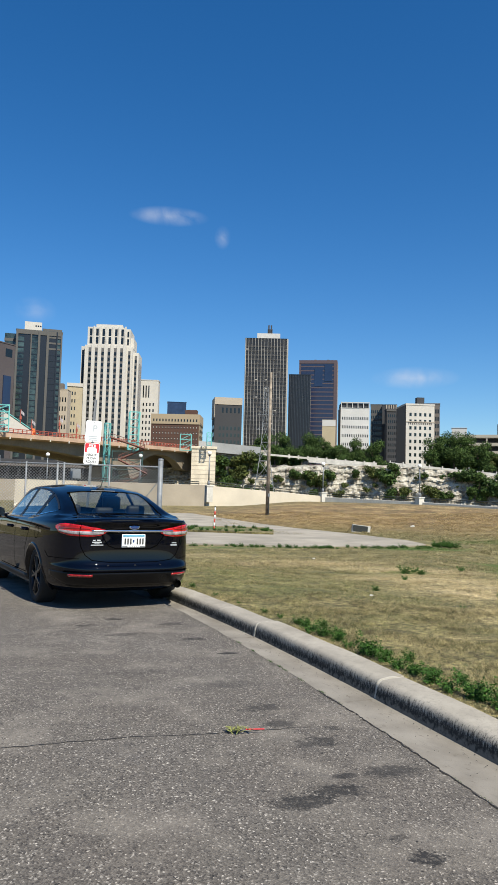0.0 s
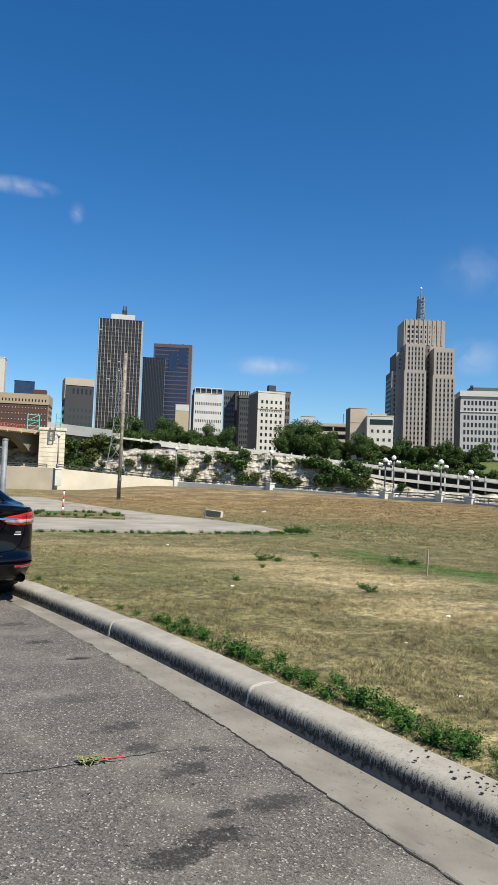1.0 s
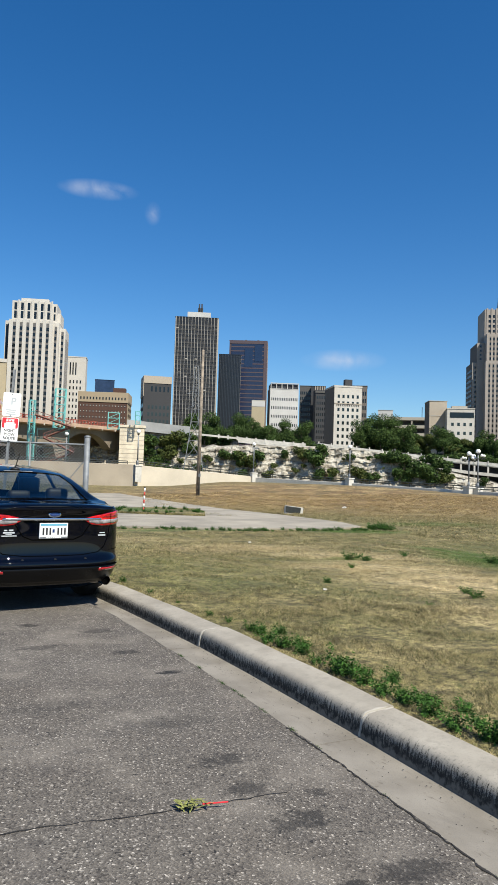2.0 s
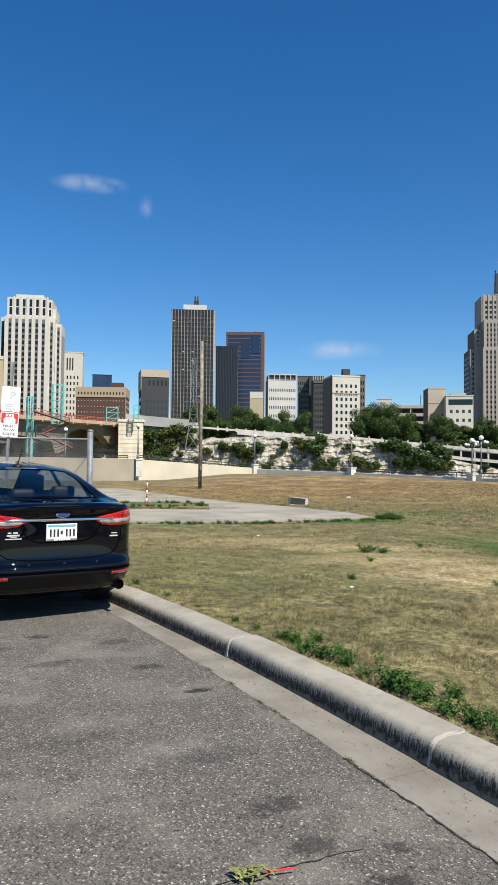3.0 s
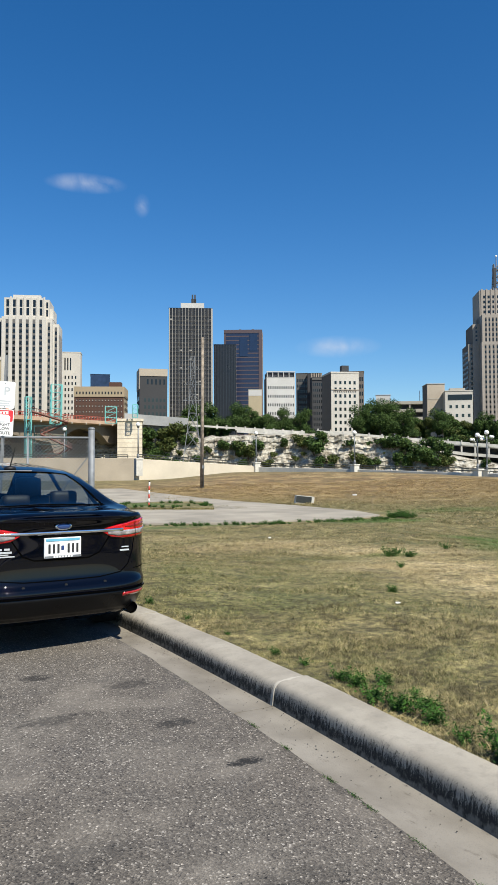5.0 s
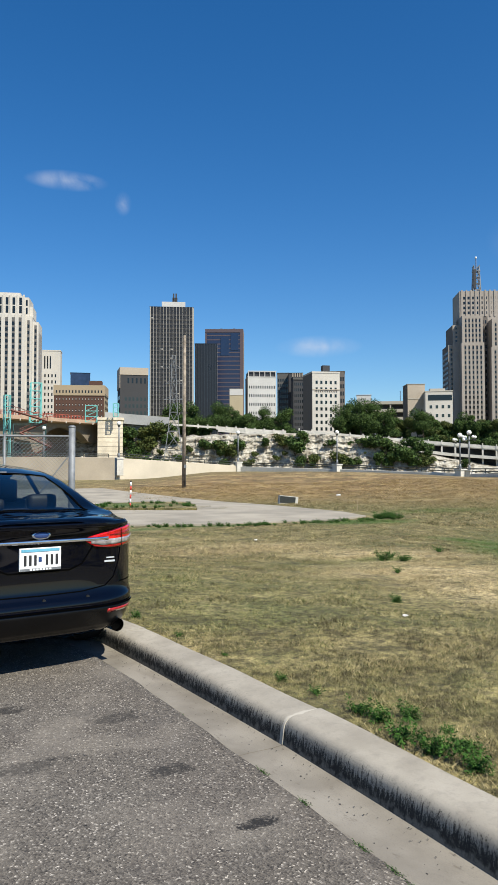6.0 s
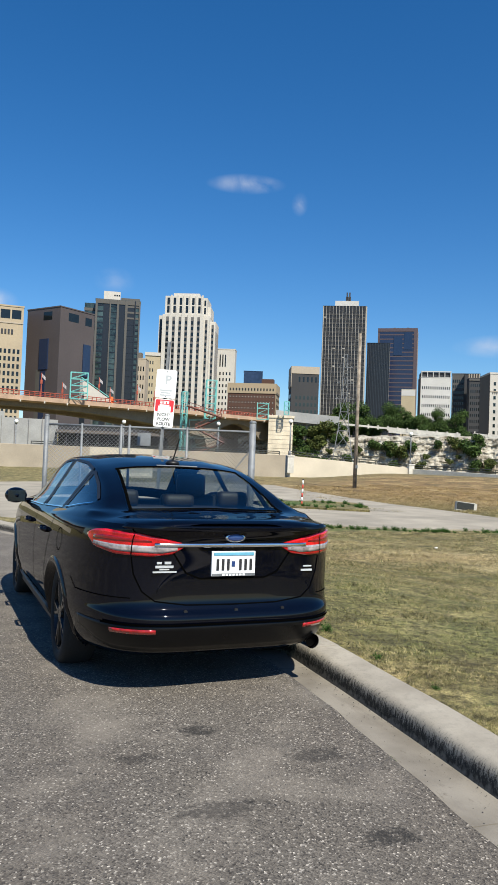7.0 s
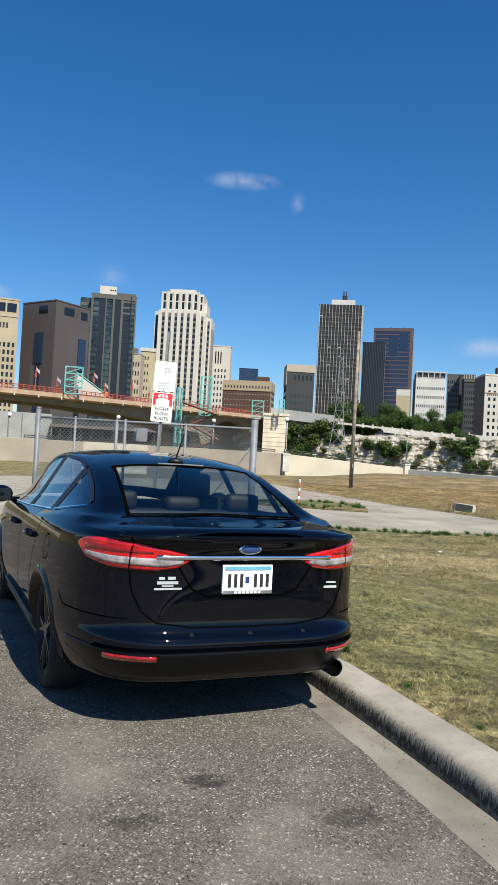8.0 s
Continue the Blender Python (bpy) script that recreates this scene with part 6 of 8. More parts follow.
KINDS = [tree_kind(1, 4.4, 11, LEAF), tree_kind(2, 5.0, 10, LEAF), tree_kind(3, 3.6, 12, LEAF_LIGHT), tree_kind(5, 5.6, 12.5, LEAF)]
rnd = random.Random(11)
spots = []
for az in np.arange(28.2, 37.6, 0.46):
    spots.append((az + rnd.uniform(-0.2, 0.2), rnd.uniform(293, 303), 15.0, rnd.uniform(0.75, 1.0)))
for az in np.arange(41.3, 57.0, 0.45):
    spots.append((az + rnd.uniform(-0.2, 0.2), rnd.uniform(300, 316), float(np.interp(az, [40, 44, 49, 56], [15, 14.5, 14.0, 13.5])), float(np.interp(az, [41.3, 42.3, 44, 48, 52, 56], [0.6, 1.2, 1.05, 0.82, 0.82, 0.7])) * rnd.uniform(0.85, 1.05)))
for az in (42.6, 43.3):
    spots.append((az, rnd.uniform(308, 322), 15.0, 1.15))
used = set()
for az, d, z, sc in spots:
    k = rnd.randrange(4)
    m = Matrix.Translation(polar(az, d, z - 0.6)) @ Matrix.Rotation(rnd.random() * 6.28, 4, "Z") @ Matrix.Scale(sc, 4)
    if k not in used:
        used.add(k)
        KINDS[k].matrix_basis = m
    else:
        src = KINDS[k]
        keep = src.matrix_basis.copy()
        src.matrix_basis = Matrix()
        cp = copy_thing(src, m)
        cp.matrix_basis = m
        src.matrix_basis = keep
for k in range(4):
    if k not in used:
        KINDS[k].matrix_basis = Matrix.Translation(polar(44 + k, 318, 15)) @ Matrix.Scale(1.2, 4)


def shrub_kind(seed, mat):
    sh = empty("shrub", pose(0, 0, 0), "dark green shrub growing on the cliff", "shrub", "shrubs on the cliff")
    bm = bmesh.new()
    for k in range(4):
        rod(bm, (0, 0, -0.3), (math.cos(k * 1.7) * 0.7, math.sin(k * 1.7) * 0.7, 1.2), 0.07, 0.02, 5)
    part("stem", bm, BARK, sh)
    put("foliage", crown_mesh("foliage", seed, 1.9, 2.7, 1300, 0.2, mat, 9), sh)
    return sh


SHRUBS = [shrub_kind(21, LEAF), shrub_kind(22, LEAF_LIGHT), shrub_kind(23, LEAF)]
first = [True] * 3
sspots = []
for az, z, sc in ((24.9, 14.2, 1.9), (25.7, 13.2, 2.5), (26.7, 14.4, 2.1), (27.6, 15.0, 2.4), (28.4, 16.2, 1.7), (24.6, 11.0, 1.6), (27.0, 12.0, 1.9), (26.0, 6.5, 2.0), (26.9, 9.8, 2.2), (25.0, 9.5, 2.3), (25.6, 3.5, 2.2), (27.2, 3.2, 2.3), (24.2, 4.2, 1.8), (28.6, 12.3, 1.7), (29.4, 5.0, 1.2), (31.2, 10.6, 1.5), (32.2, 9.2, 2.0), (33.2, 8.2, 2.2), (33.9, 10.5, 1.6), (34.6, 3.4, 1.2), (32.7, 3.2, 1.4), (36.0, 11.2, 1.2), (37.3, 11.6, 1.8), (38.2, 10.2, 2.5), (38.8, 13.0, 1.7), (38.6, 4.2, 1.5), (39.6, 5.0, 1.3), (41.8, 4.6, 2.0), (42.6, 4.0, 1.4),
                  (44.2, 11.4, 2.0), (45.0, 9.6, 2.2), (45.9, 7.8, 2.3), (46.6, 6.2, 2.2), (46.9, 10.2, 2.0), (47.7, 8.4, 1.8), (45.5, 4.6, 2.0), (44.5, 5.8, 1.4), (43.3, 10.8, 1.3), (48.0, 4.5, 1.8), (40.9, 11.0, 1.0), (35.1, 6.8, 0.8), (36.8, 5.4, 0.8), (30.2, 8.5, 0.9), (28.0, 7.5, 0.8), (47.2, 3.6, 1.6), (50.8, 3.4, 1.1)):
    sspots.append((az, z, sc))
for _ in range(26):
    az = rnd.uniform(25, 49)
    sspots.append((az, rnd.uniform(3, float(np.interp(az, TOP_AZ, TOP_Z)) - 1), rnd.uniform(0.3, 0.7)))
hedges = [(az + rnd.uniform(-0.1, 0.1), rr, float(np.interp(az, [38, 57, 70], [16.5, 7.7, 2.0])) - 1.6 + dz, rnd.uniform(1.1, 1.7)) for rr, dz in ((296, 0.6), (305, 3.4), (316, 5.5)) for az in np.arange(48.4, 58.5, 0.55)]
for az, z, sc in sspots:
    k = rnd.randrange(3)
    rr = 266.5 + 7 * (z + 7) / (float(np.interp(az, TOP_AZ, TOP_Z)) + 7)
    m = Matrix.Translation(polar(az, rr, z - 1.3 * sc)) @ Matrix.Rotation(rnd.random() * 6, 4, "Z") @ Matrix.Diagonal((sc, sc, sc * 0.95, 1))
    if first[k]:
        SHRUBS[k].matrix_basis, first[k] = m, False
    else:
        src = SHRUBS[k]
        keep = src.matrix_basis.copy()
        src.matrix_basis = Matrix()
        cp = copy_thing(src, m)
        cp.matrix_basis = m
        src.matrix_basis = keep

for az, rr, z, sc in hedges:
    m = Matrix.Translation(polar(az, rr, z)) @ Matrix.Rotation(rnd.random() * 6, 4, "Z") @ Matrix.Diagonal((sc * 1.3, sc * 1.3, sc, 1))
    src = SHRUBS[rnd.randrange(3)]
    keep = src.matrix_basis.copy()
    src.matrix_basis = Matrix()
    cp = copy_thing(src, m)
    cp.matrix_basis = m
    src.matrix_basis = keep
    tagged(cp, "dark green hedge shrub behind the viaduct", "shrub", "hedge behind the viaduct")

# ---------------------------------------------------------------- road viaduct along the bluff
def arc_wall(name, az0, az1, r, z_of, dz0, dz1, thick, mat, parent, step=0.4, label=""):
    vs = []
    az_list = np.arange(az0, az1 + 1e-6, step)
    for az in az_list:
        z = z_of(az)
        vs += [polar(az, r, z + dz0), polar(az, r, z + dz1), polar(az, r + thick, z + dz1), polar(az, r + thick, z + dz0)]
    n_ = len(az_list)
    fs = [(4 * i + k, 4 * i + 4 + k, 4 * i + 4 + (k + 1) % 4, 4 * i + (k + 1) % 4) for i in range(n_ - 1) for k in range(4)]
    fs += [(0, 1, 2, 3), (4 * n_ - 1, 4 * n_ - 2, 4 * n_ - 3, 4 * n_ - 4)]
    bm = bmesh.new()
    bv = [bm.verts.new(v) for v in vs]
    for f in fs:
        bm.faces.new([bv[i] for i in f])
    bmesh.ops.recalc_face_normals(bm, faces=bm.faces[:])
    return part(name, bm, mat, parent, label)


via = empty("viaduct", pose(0, 0, 0), "white concrete road viaduct on short piers along the bluff", "viaduct")
via_z = lambda az: float(np.interp(az, [29, 36.7, 38, 57, 70], [18.6, 16.6, 16.5, 7.7, 2.0]))  # noqa: E731
via_low = lambda az: float(np.interp(az, [47, 49.5, 53.6, 57, 70], [9.0, 7.3, 5.6, 4.2, -1]))  # noqa: E731
arc_wall("upper_deck", 38.4, 68, 283.5, via_z, -1.5, -0.5, 9, WHITE_CONC, via)
arc_wall("parapet", 38.4, 68, 283.2, via_z, -1.2, 0.0, 0.5, WHITE_CONC, via)
arc_wall("lower_deck", 46.8, 68, 281.5, via_low, -1.1, 0.0, 9, WHITE_CONC, via)
# dark sheets added behind the piers in place of the shaded voids
arc_wall("void_shade", 38.6, 68, 288, via_z, -5.5, -1.5, 0.6, F_STONE_SHADE, via, 0.4, "dark sheet added as the shade beneath the deck")
arc_wall("void_shade", 47.2, 68, 287, via_low, -9.0, -1.1, 0.6, F_STONE_SHADE, via, 0.4, "dark sheet added as the shade beneath the lower deck")
for az in np.arange(38.5, 66, 0.96):
    p = polar(az, 283.9, 0)
    bm = bmesh.new()
    bot = float(np.interp(az, [38, 47, 50, 68], [via_z(az) - 4.5, via_z(az) - 6, -5, -7]))
    box(bm, (-0.3, -0.5, bot), (0.3, 0.5, via_z(az) - 1.2), Matrix.Translation(p) @ Matrix.Rotation(radians(-az), 4, "Z"))
    part("pier", bm, WHITE_CONC, via)
    bm = bmesh.new()
    box(bm, (-0.22, -0.85, -0.9), (0.22, -0.2, 0.6), Matrix.Translation(polar(az, 283.9, via_z(az))) @ Matrix.Rotation(radians(-az), 4, "Z"))
    part("parapet_post", bm, WHITE_CONC, via)
terrace = empty("terrace_wall", pose(0, 0, 0), "white parapet wall along the bluff-top road", "wall")
par_z = lambda az: float(np.interp(az, [27, 29.4, 36.7, 38], [19.0, 18.5, 16.0, 15.8]))  # noqa: E731
arc_wall("parapet", 32.3, 37.6, 281, par_z, -2.0, 0, 0.5, WHITE_CONC, terrace)
arc_wall("slope_kerb", 28.6, 32.4, 283, par_z, -0.7, 0, 0.5, WHITE_CONC, terrace)
for az in np.arange(30.8, 37.5, 0.72):
    bm = bmesh.new()
    box(bm, (-0.3, -0.15, -1.2), (0.3, 0.5, 0.4), Matrix.Translation(polar(az, 281, par_z(az))) @ Matrix.Rotation(radians(-az), 4, "Z"))
    part("parapet_post", bm, WHITE_CONC, terrace)
retain = empty("retaining_wall", pose(0, 0, 0), "blue-grey retaining wall at the bridge end", "wall")
arc_wall("panel", 23.8, 28.6, 276, lambda az: 22.2 - 0.35 * (az - 23.8), -3.6, 0, 1.0, GREYROOF, retain)
arc_wall("bank", 23.4, 27.4, 278, lambda az: 18.8, -8.0, 0, 1.0, CLIFF, retain)
arc_wall("bank", 26.9, 29.5, 284, lambda az: 20.0, -8.0, 0, 1.0, CLIFF, retain)

# lattice transmission tower at the foot of the cliff
LTX, LTY = 115.6, 211.5
lt = empty("lattice_tower", Matrix.Translation((LTX, LTY, -6.5)) @ Matrix.Rotation(radians(-29), 4, "Z"), "grey steel lattice transmission tower by the river", "lattice tower")
LEVELS = [(0, 4.6), (7, 3.6), (14, 2.6), (20, 1.75), (26, 1.25), (32, 0.95), (38, 0.75), (44, 0.55)]
for (z0, w0), (z1, w1) in zip(LEVELS, LEVELS[1:]):
    c0 = [(-w0, -w0), (w0, -w0), (w0, w0), (-w0, w0)]
    c1 = [(-w1, -w1), (w1, -w1), (w1, w1), (-w1, w1)]
    for k in range(4):
        j = (k + 1) % 4
        bm = bmesh.new()
        rod(bm, (*c0[k], z0), (*c1[k], z1), 0.11, sides=4)
        part("leg", bm, STEEL, lt)
        bm = bmesh.new()
        rod(bm, (*c0[k], z0), (*c1[j], z1), 0.06, sides=4)
        rod(bm, (*c0[j], z0), (*c1[k], z1), 0.06, sides=4)
        rod(bm, (*c1[k], z1), (*c1[j], z1), 0.06, sides=4)
        part("brace", bm, STEEL, lt)
for z, w in ((30, 3.0), (35, 2.6), (40, 2.2)):
    bm = bmesh.new()
    rod(bm, (-w, 0, z), (w, 0, z), 0.09, sides=4)
    rod(bm, (-w, 0, z), (0, 0, z + 1.6), 0.06, sides=4)
    rod(bm, (w, 0, z), (0, 0, z + 1.6), 0.06, sides=4)
    part("crossarm", bm, STEEL, lt)

# ---------------------------------------------------------------- downtown buildings across the river
BASE = 14.0
UNIT = [(x, y, z) for z in (0, 1) for x, y in ((0, 0), (1, 0), (1, 1), (0, 1))]
UNITF = [(0, 1, 5, 4), (1, 2, 6, 5), (2, 3, 7, 6), (3, 0, 4, 7), (4, 5, 6, 7), (3, 2, 1, 0)]
UNIT_MESH = {}


def unit(mat, name):
    key = (mat.name, name)
    if key not in UNIT_MESH:
        UNIT_MESH[key] = mesh_of(name, UNIT, UNITF, mat)
    return UNIT_MESH[key]


def slab(name, parent, lo, hi, mat, label=""):
    ob = put(name, unit(mat, name), parent, label)
    ob.location = lo
    ob.scale = [b - a for a, b in zip(lo, hi)]
    return ob


class Tower:
    """A building: front-left corner, front width, depth, top, the way its front runs and how far it turns."""

    def __init__(self, name, corner, width, depth, top, yaw, wall, label, turn=0.0, category="building"):
        self.e = empty(name, Matrix.Translation((*corner, BASE)) @ Matrix.Rotation(radians(yaw + turn), 4, "Z"), label, category)
        self.w, self.d, self.h, self.wall = width, depth, top - BASE, wall

    def mass(self, lo, hi, mat=None, name="wall", bevel=0.0, label=""):
        bm = bmesh.new()
        box(bm, lo, hi, bevel=bevel)
        return part(name, bm, mat or self.wall, self.e, label)

    def body(self, roof=1.0):
        self.mass((0, 0, 0), (self.w, self.d, self.h))
        self.mass((-0.25, -0.25, self.h), (self.w + 0.25, self.d + 0.25, self.h + roof), name="parapet")
        return self

    def front(self, name, x0, x1, z0, z1, mat, out=0.12, y=0.0):
        return slab(name, self.e, (x0, y - out, z0), (x1, y + 0.05, z1), mat)

    def left(self, name, y0, y1, z0, z1, mat, out=0.12, x=0.0):
        return slab(name, self.e, (x - out, y0, z0), (x + 0.05, y1, z1), mat)

    def right(self, name, y0, y1, z0, z1, mat, out=0.12, x=None):
        x = self.w if x is None else x
        return slab(name, self.e, (x - 0.05, y0, z0), (x + out, y1, z1), mat)

    def windows(self, side, a, b, z0, z1, cols, rows, fw=0.5, fh=0.55, mat=None, base=0.0, name="window"):
        """A grid of panes; fw and fh are the shares of each bay that is glass."""
        cw, rh = (b - a) / cols, (z1 - z0) / rows
        for i in range(cols):
            for j in range(rows):
                u0, v0 = a + cw * (i + 0.5 - fw / 2), z0 + rh * (j + 0.5 - fh / 2)
                args = (name, u0, u0 + cw * fw, v0, v0 + rh * fh, mat or F_GLASS, 0.06)
                if side == "front":
                    self.front(*args, y=base)
                elif side == "left":
                    self.left(*args, x=base)
                else:
                    self.right(*args, x=self.w + base)
        return self


# tall ribbed office tower
t = Tower("ribbed_tower", (318.8, 624.3), 40.2, 26, 152.6, -28.8, F_TOWERDARK, "tall dark office tower with pale vertical ribs").body(0.6)
for k in range(14):
    x = 0.2 + k * (39.2 / 13)
    t.front("rib", x, x + (0.32 if 0 < k < 13 else 0.7), 0, t.h + 0.3, F_FINS, 0.5)
    if k < 13:
        t.front("mullion", x + 1.5, x + 1.72, 0, t.h, F_STONE_SHADE, 0.4)
for j in range(31):
    z = 6 + j * (t.h - 10) / 31
    t.front("spandrel", 0.2, 39.9, z, z + 1.5, F_STONE_SHADE, 0.3)
rnd = random.Random(3)
for k in range(26):
    i, j = rnd.randrange(13), rnd.randrange(30)
    x, z = 1.1 + i * (39.2 / 13), 6 + j * (t.h - 10) / 31
    t.front("blind", x, x + 2.0, z + 1.6, z + 2.6, F_FINS if k % 3 == 0 else F_GREENSTONE, 0.34)
for k in range(9):
    t.right("rib", 0.3 + k * 3, 0.9 + k * 3, 0, t.h, F_FINS, 0.6)
t.front("base_band", 0, 40.2, 0, 5.0, F_FINS, 0.5)
t.mass((11, 6, t.h), (33, 22, t.h + 6.6), F_WHITE, "penthouse", label="white rooftop penthouse")
for x in (22.0, 24.4):
    t.mass((x - 0.7, 12, t.h + 6), (x + 0.7, 13.5, t.h + 16), F_ROOFDARK, "antenna")
t.mass((20.8, 12, t.h + 6), (25.6, 14, t.h + 12), F_ROOFDARK, "antenna")

# black slab tower beside it
t = Tower("black_tower", (386.0, 655.8), 22.6, 24, 128.6, -31.4, F_BLACKTOWER, "slim black tower with pale vertical fins").body(0.8)
for k in range(15):
    t.front("fin", 0.1 + k * 1.58, 0.26 + k * 1.58, 0, t.h, F_SLATE, 0.5)
t.right("side_wall", 0, 24, 0, t.h, F_FINS, 0.1)

# mauve granite tower with banded glass
t = Tower("granite_tower", (426.1, 701.7), 41.6, 30, 154.5, -32.8, F_GRANITE, "dark mauve granite tower with blue glass bands", -3).body(0.8)
t.front("glass_face", 2.2, 38.2, 0, t.h - 3, F_NAVY, 0.2)
for j in range(30):
    z = 2 + j * 4.7
    t.front("granite_band", 2.2, 38.2, z, z + 1.1, F_GRANITE, 0.3)
for x0, x1, z0 in ((28.0, 36.5, 118), (17.0, 26.0, 112)):
    t.front("glass_panel", x0, x1, z0, min(t.h - 4, z0 + 20), F_BLUEGLASS, 0.6)
t.front("corner_pier", 38.2, 41.6, 0, t.h, F_GRANITE, 0.6)
t.front("crown_band", 0, 41.6, t.h - 3, t.h, F_GRANITE, 0.5)
for k in range(8):
    t.right("side_pier", k * 4, k * 4 + 1.2, 0, t.h, F_LIME2 if k % 2 else F_GRANITE, 0.4)
for x in (16, 30):
    t.mass((x, 10, t.h), (x + 2.5, 12, t.h + 3.2), F_GREENSTONE, "roof_plant")

# small yellow block
t = Tower("yellow_block", (350.0, 536.8), 11.4, 10, 70.0, -33.7, F_YELLOW, "small yellow-tan block with a white top").body(0.3)
t.front("top_band", 0, 11.4, t.h - 5.2, t.h, F_WHITE, 0.2)
t.windows("front", 5.5, 9.5, t.h - 4.2, t.h - 2.2, 3, 1, 0.4, 0.4)

# white panel office
t = Tower("white_office", (362.9, 528.2), 24.6, 20, 80.5, -35.7, F_WHITE, "white panelled office with rows of narrow windows", 7).body(0.4)
t.mass((0.5, 1, t.h), (24, 19, t.h + 4.6), F_ROOFDARK, "plant_screen", label="dark rooftop screen")
for k in range(6):
    t.front("screen_post", 0.3 + k * 4.7, 0.9 + k * 4.7, t.h, t.h + 5, F_WHITE, 0.2)
t.front("screen_cap", 0, 24.6, t.h + 4.6, t.h + 5.3, F_WHITE, 0.4)
for j in range(8):
    t.windows("front", 0.8, 24.0, 4 + j * 7.4, 8.0 + j * 7.4, 15, 1, 0.45, 0.62)
# shade on the left face, put into a darker wall colour
t.left("side_wall", 0, 20, 0, t.h, F_BRICK_SHADE, 0.1)

# stone block at the bridgehead, its shade put into the dark wall colour
t = Tower("stone_block", (260.8, 563.6), 22.8, 24, 84.0, -25.9, F_STONE_SHADE, "grey stone office block, shade in its wall colour, lit cornice paler", 6).body(1.0)
# pale cornice bands also hold the sunlight on the top and left edge
t.front("cornice", -0.3, 23, t.h - 5, t.h + 1, F_LIME2, 0.4)
t.left("cornice", -0.3, 24, t.h - 16, t.h + 1, F_LIME2, 0.4)
t.windows("front", 3, 22, 8, 48, 6, 7, 0.5, 0.5, F_MIRROR)
t.windows("front", 5, 22, t.h - 14, t.h - 5.4, 5, 1, 0.4, 0.5)
t.windows("left", 2, 22, 10, 50, 4, 6, 0.4, 0.45)
t.front("low_roof", 0.5, 12, 6, 8, F_WHITE, 1.2)

# row behind: gridded block, striped block and dark block
t = Tower("gridded_block", (413.4, 553.5), 10.6, 16, 90.0, -37.3, F_GREENSTONE, "grey block with a close grid of windows").body(0.4)
t.windows("front", 0.3, 10.3, 2, t.h - 4, 6, 14, 0.6, 0.55)
t = Tower("striped_block", (415.6, 539.2), 13, 14, 88.6, -38.2, F_STONE_SHADE, "dark block with pale vertical strips").body(0.4)
for k in range(5):
    t.front("strip", 3.4 + k * 2.1, 4.3 + k * 2.1, 0, t.h, F_LIME2, 0.3)
t.windows("front", 4.3, 12.8, 4, t.h - 3, 4, 12, 0.5, 0.6)
t = Tower("dark_block", (406.6, 520.9), 9.6, 12, 82.0, -38.5, F_STONE_SHADE, "dark brick block with flat roof", 10).body(0.8)
t.windows("front", 0.6, 9, 4, t.h - 3, 5, 12, 0.45, 0.5)
t.front("cap", -0.4, 10, t.h - 1.6, t.h, F_GREENSTONE, 0.6)

# cream stone office, its left side darkened by colour to read as shaded
t = Tower("cream_office", (355.8, 433.5), 21.4, 26, 73.2, -40.5, F_CREAM, "cream stone office block with square windows", 17).body(1.2)
t.windows("front", 1.6, 20.0, 10, t.h - 4.4, 5, 9, 0.46, 0.5, F_MIRROR)
t.windows("front", 1.6, 20.0, 10, t.h - 4.4, 5, 9, 0.2, 0.3, F_GLASS, -0.05, "sash")
t.front("string_course", 0, 21.4, t.h - 12.6, t.h - 12.0, F_LIME2, 0.35)
for k in range(13):
    t.front("bracket", 2 + k * 1.4, 2.5 + k * 1.4, t.h - 14.0, t.h - 12.6, F_BRICK_SHADE, 0.4)
# the cream wall's shaded side, painted darker
t.left("side_wall", 0, 26, 0, t.h, F_BRICK_SHADE, 0.1)
t.windows("left", 2, 24, 4, t.h - 5, 6, 9, 0.4, 0.45)
t.mass((2, 10, t.h), (18, 22, t.h + 2.4), F_WHITE, "roof_block")
t.mass((9.5, 4, t.h), (15, 9, t.h + 6.5), F_ROOFDARK, "water_tank", label="dark rooftop tank house")
t.front("low_block", 3.0, 12.5, 0, 12, F_BRICK_SHADE, 5.0)
t.windows("front", 4.0, 12, 2, 10, 4, 2, 0.4, 0.6, F_GLASS, -5.0)
t = Tower("brick_rear_block", (391.0, 456.0), 13, 16, 79.0, -41.8, F_BRICK_SHADE, "brown brick rear block with window grid").body(0.5)
t.windows("front", 7.5, 12.6, 10, t.h - 3, 3, 9, 0.6, 0.55)

# parking ramp and its penthouse
t = Tower("parking_ramp", (342.6, 365.1), 44, 24, 45.6, -44.9, F_RAMP, "open concrete parking ramp with dark decks")
t.mass((0, 3, 0), (44, 24, t.h - 1.2), F_STONE_SHADE, "core")
for j in range(5):
    z = t.h - 1.6 - j * 5.2
    t.front("deck_band", 0, 44, z, z + 1.9, F_RAMP, 0.4)
    t.mass((0, 0, z - 0.3), (44, 4, z + 0.3), F_RAMP, "deck")
for k in range(6):
    t.front("column", k * 8.6, k * 8.6 + 0.8, 0, t.h, F_RAMP, 0.2)
t.mass((24, 10, t.h), (24.4, 10.4, t.h + 8), F_STONE_SHADE, "mast")
t = Tower("white_lift_house", (353.2, 382.7), 9.8, 10, 52.2, -43.4, F_WHITE, "white lift house above the parking ramp").body(0.3)
t = Tower("tan_block", (341.1, 324.3), 10.6, 14, 53.3, -47.2, F_LIME2, "tan stone block with blank walls", 12).body(0.4)
# darker colour on the left wall stands in for shade
t.left("side_wall", 0, 14, 0, t.h, F_BRICK_SHADE, 0.1)
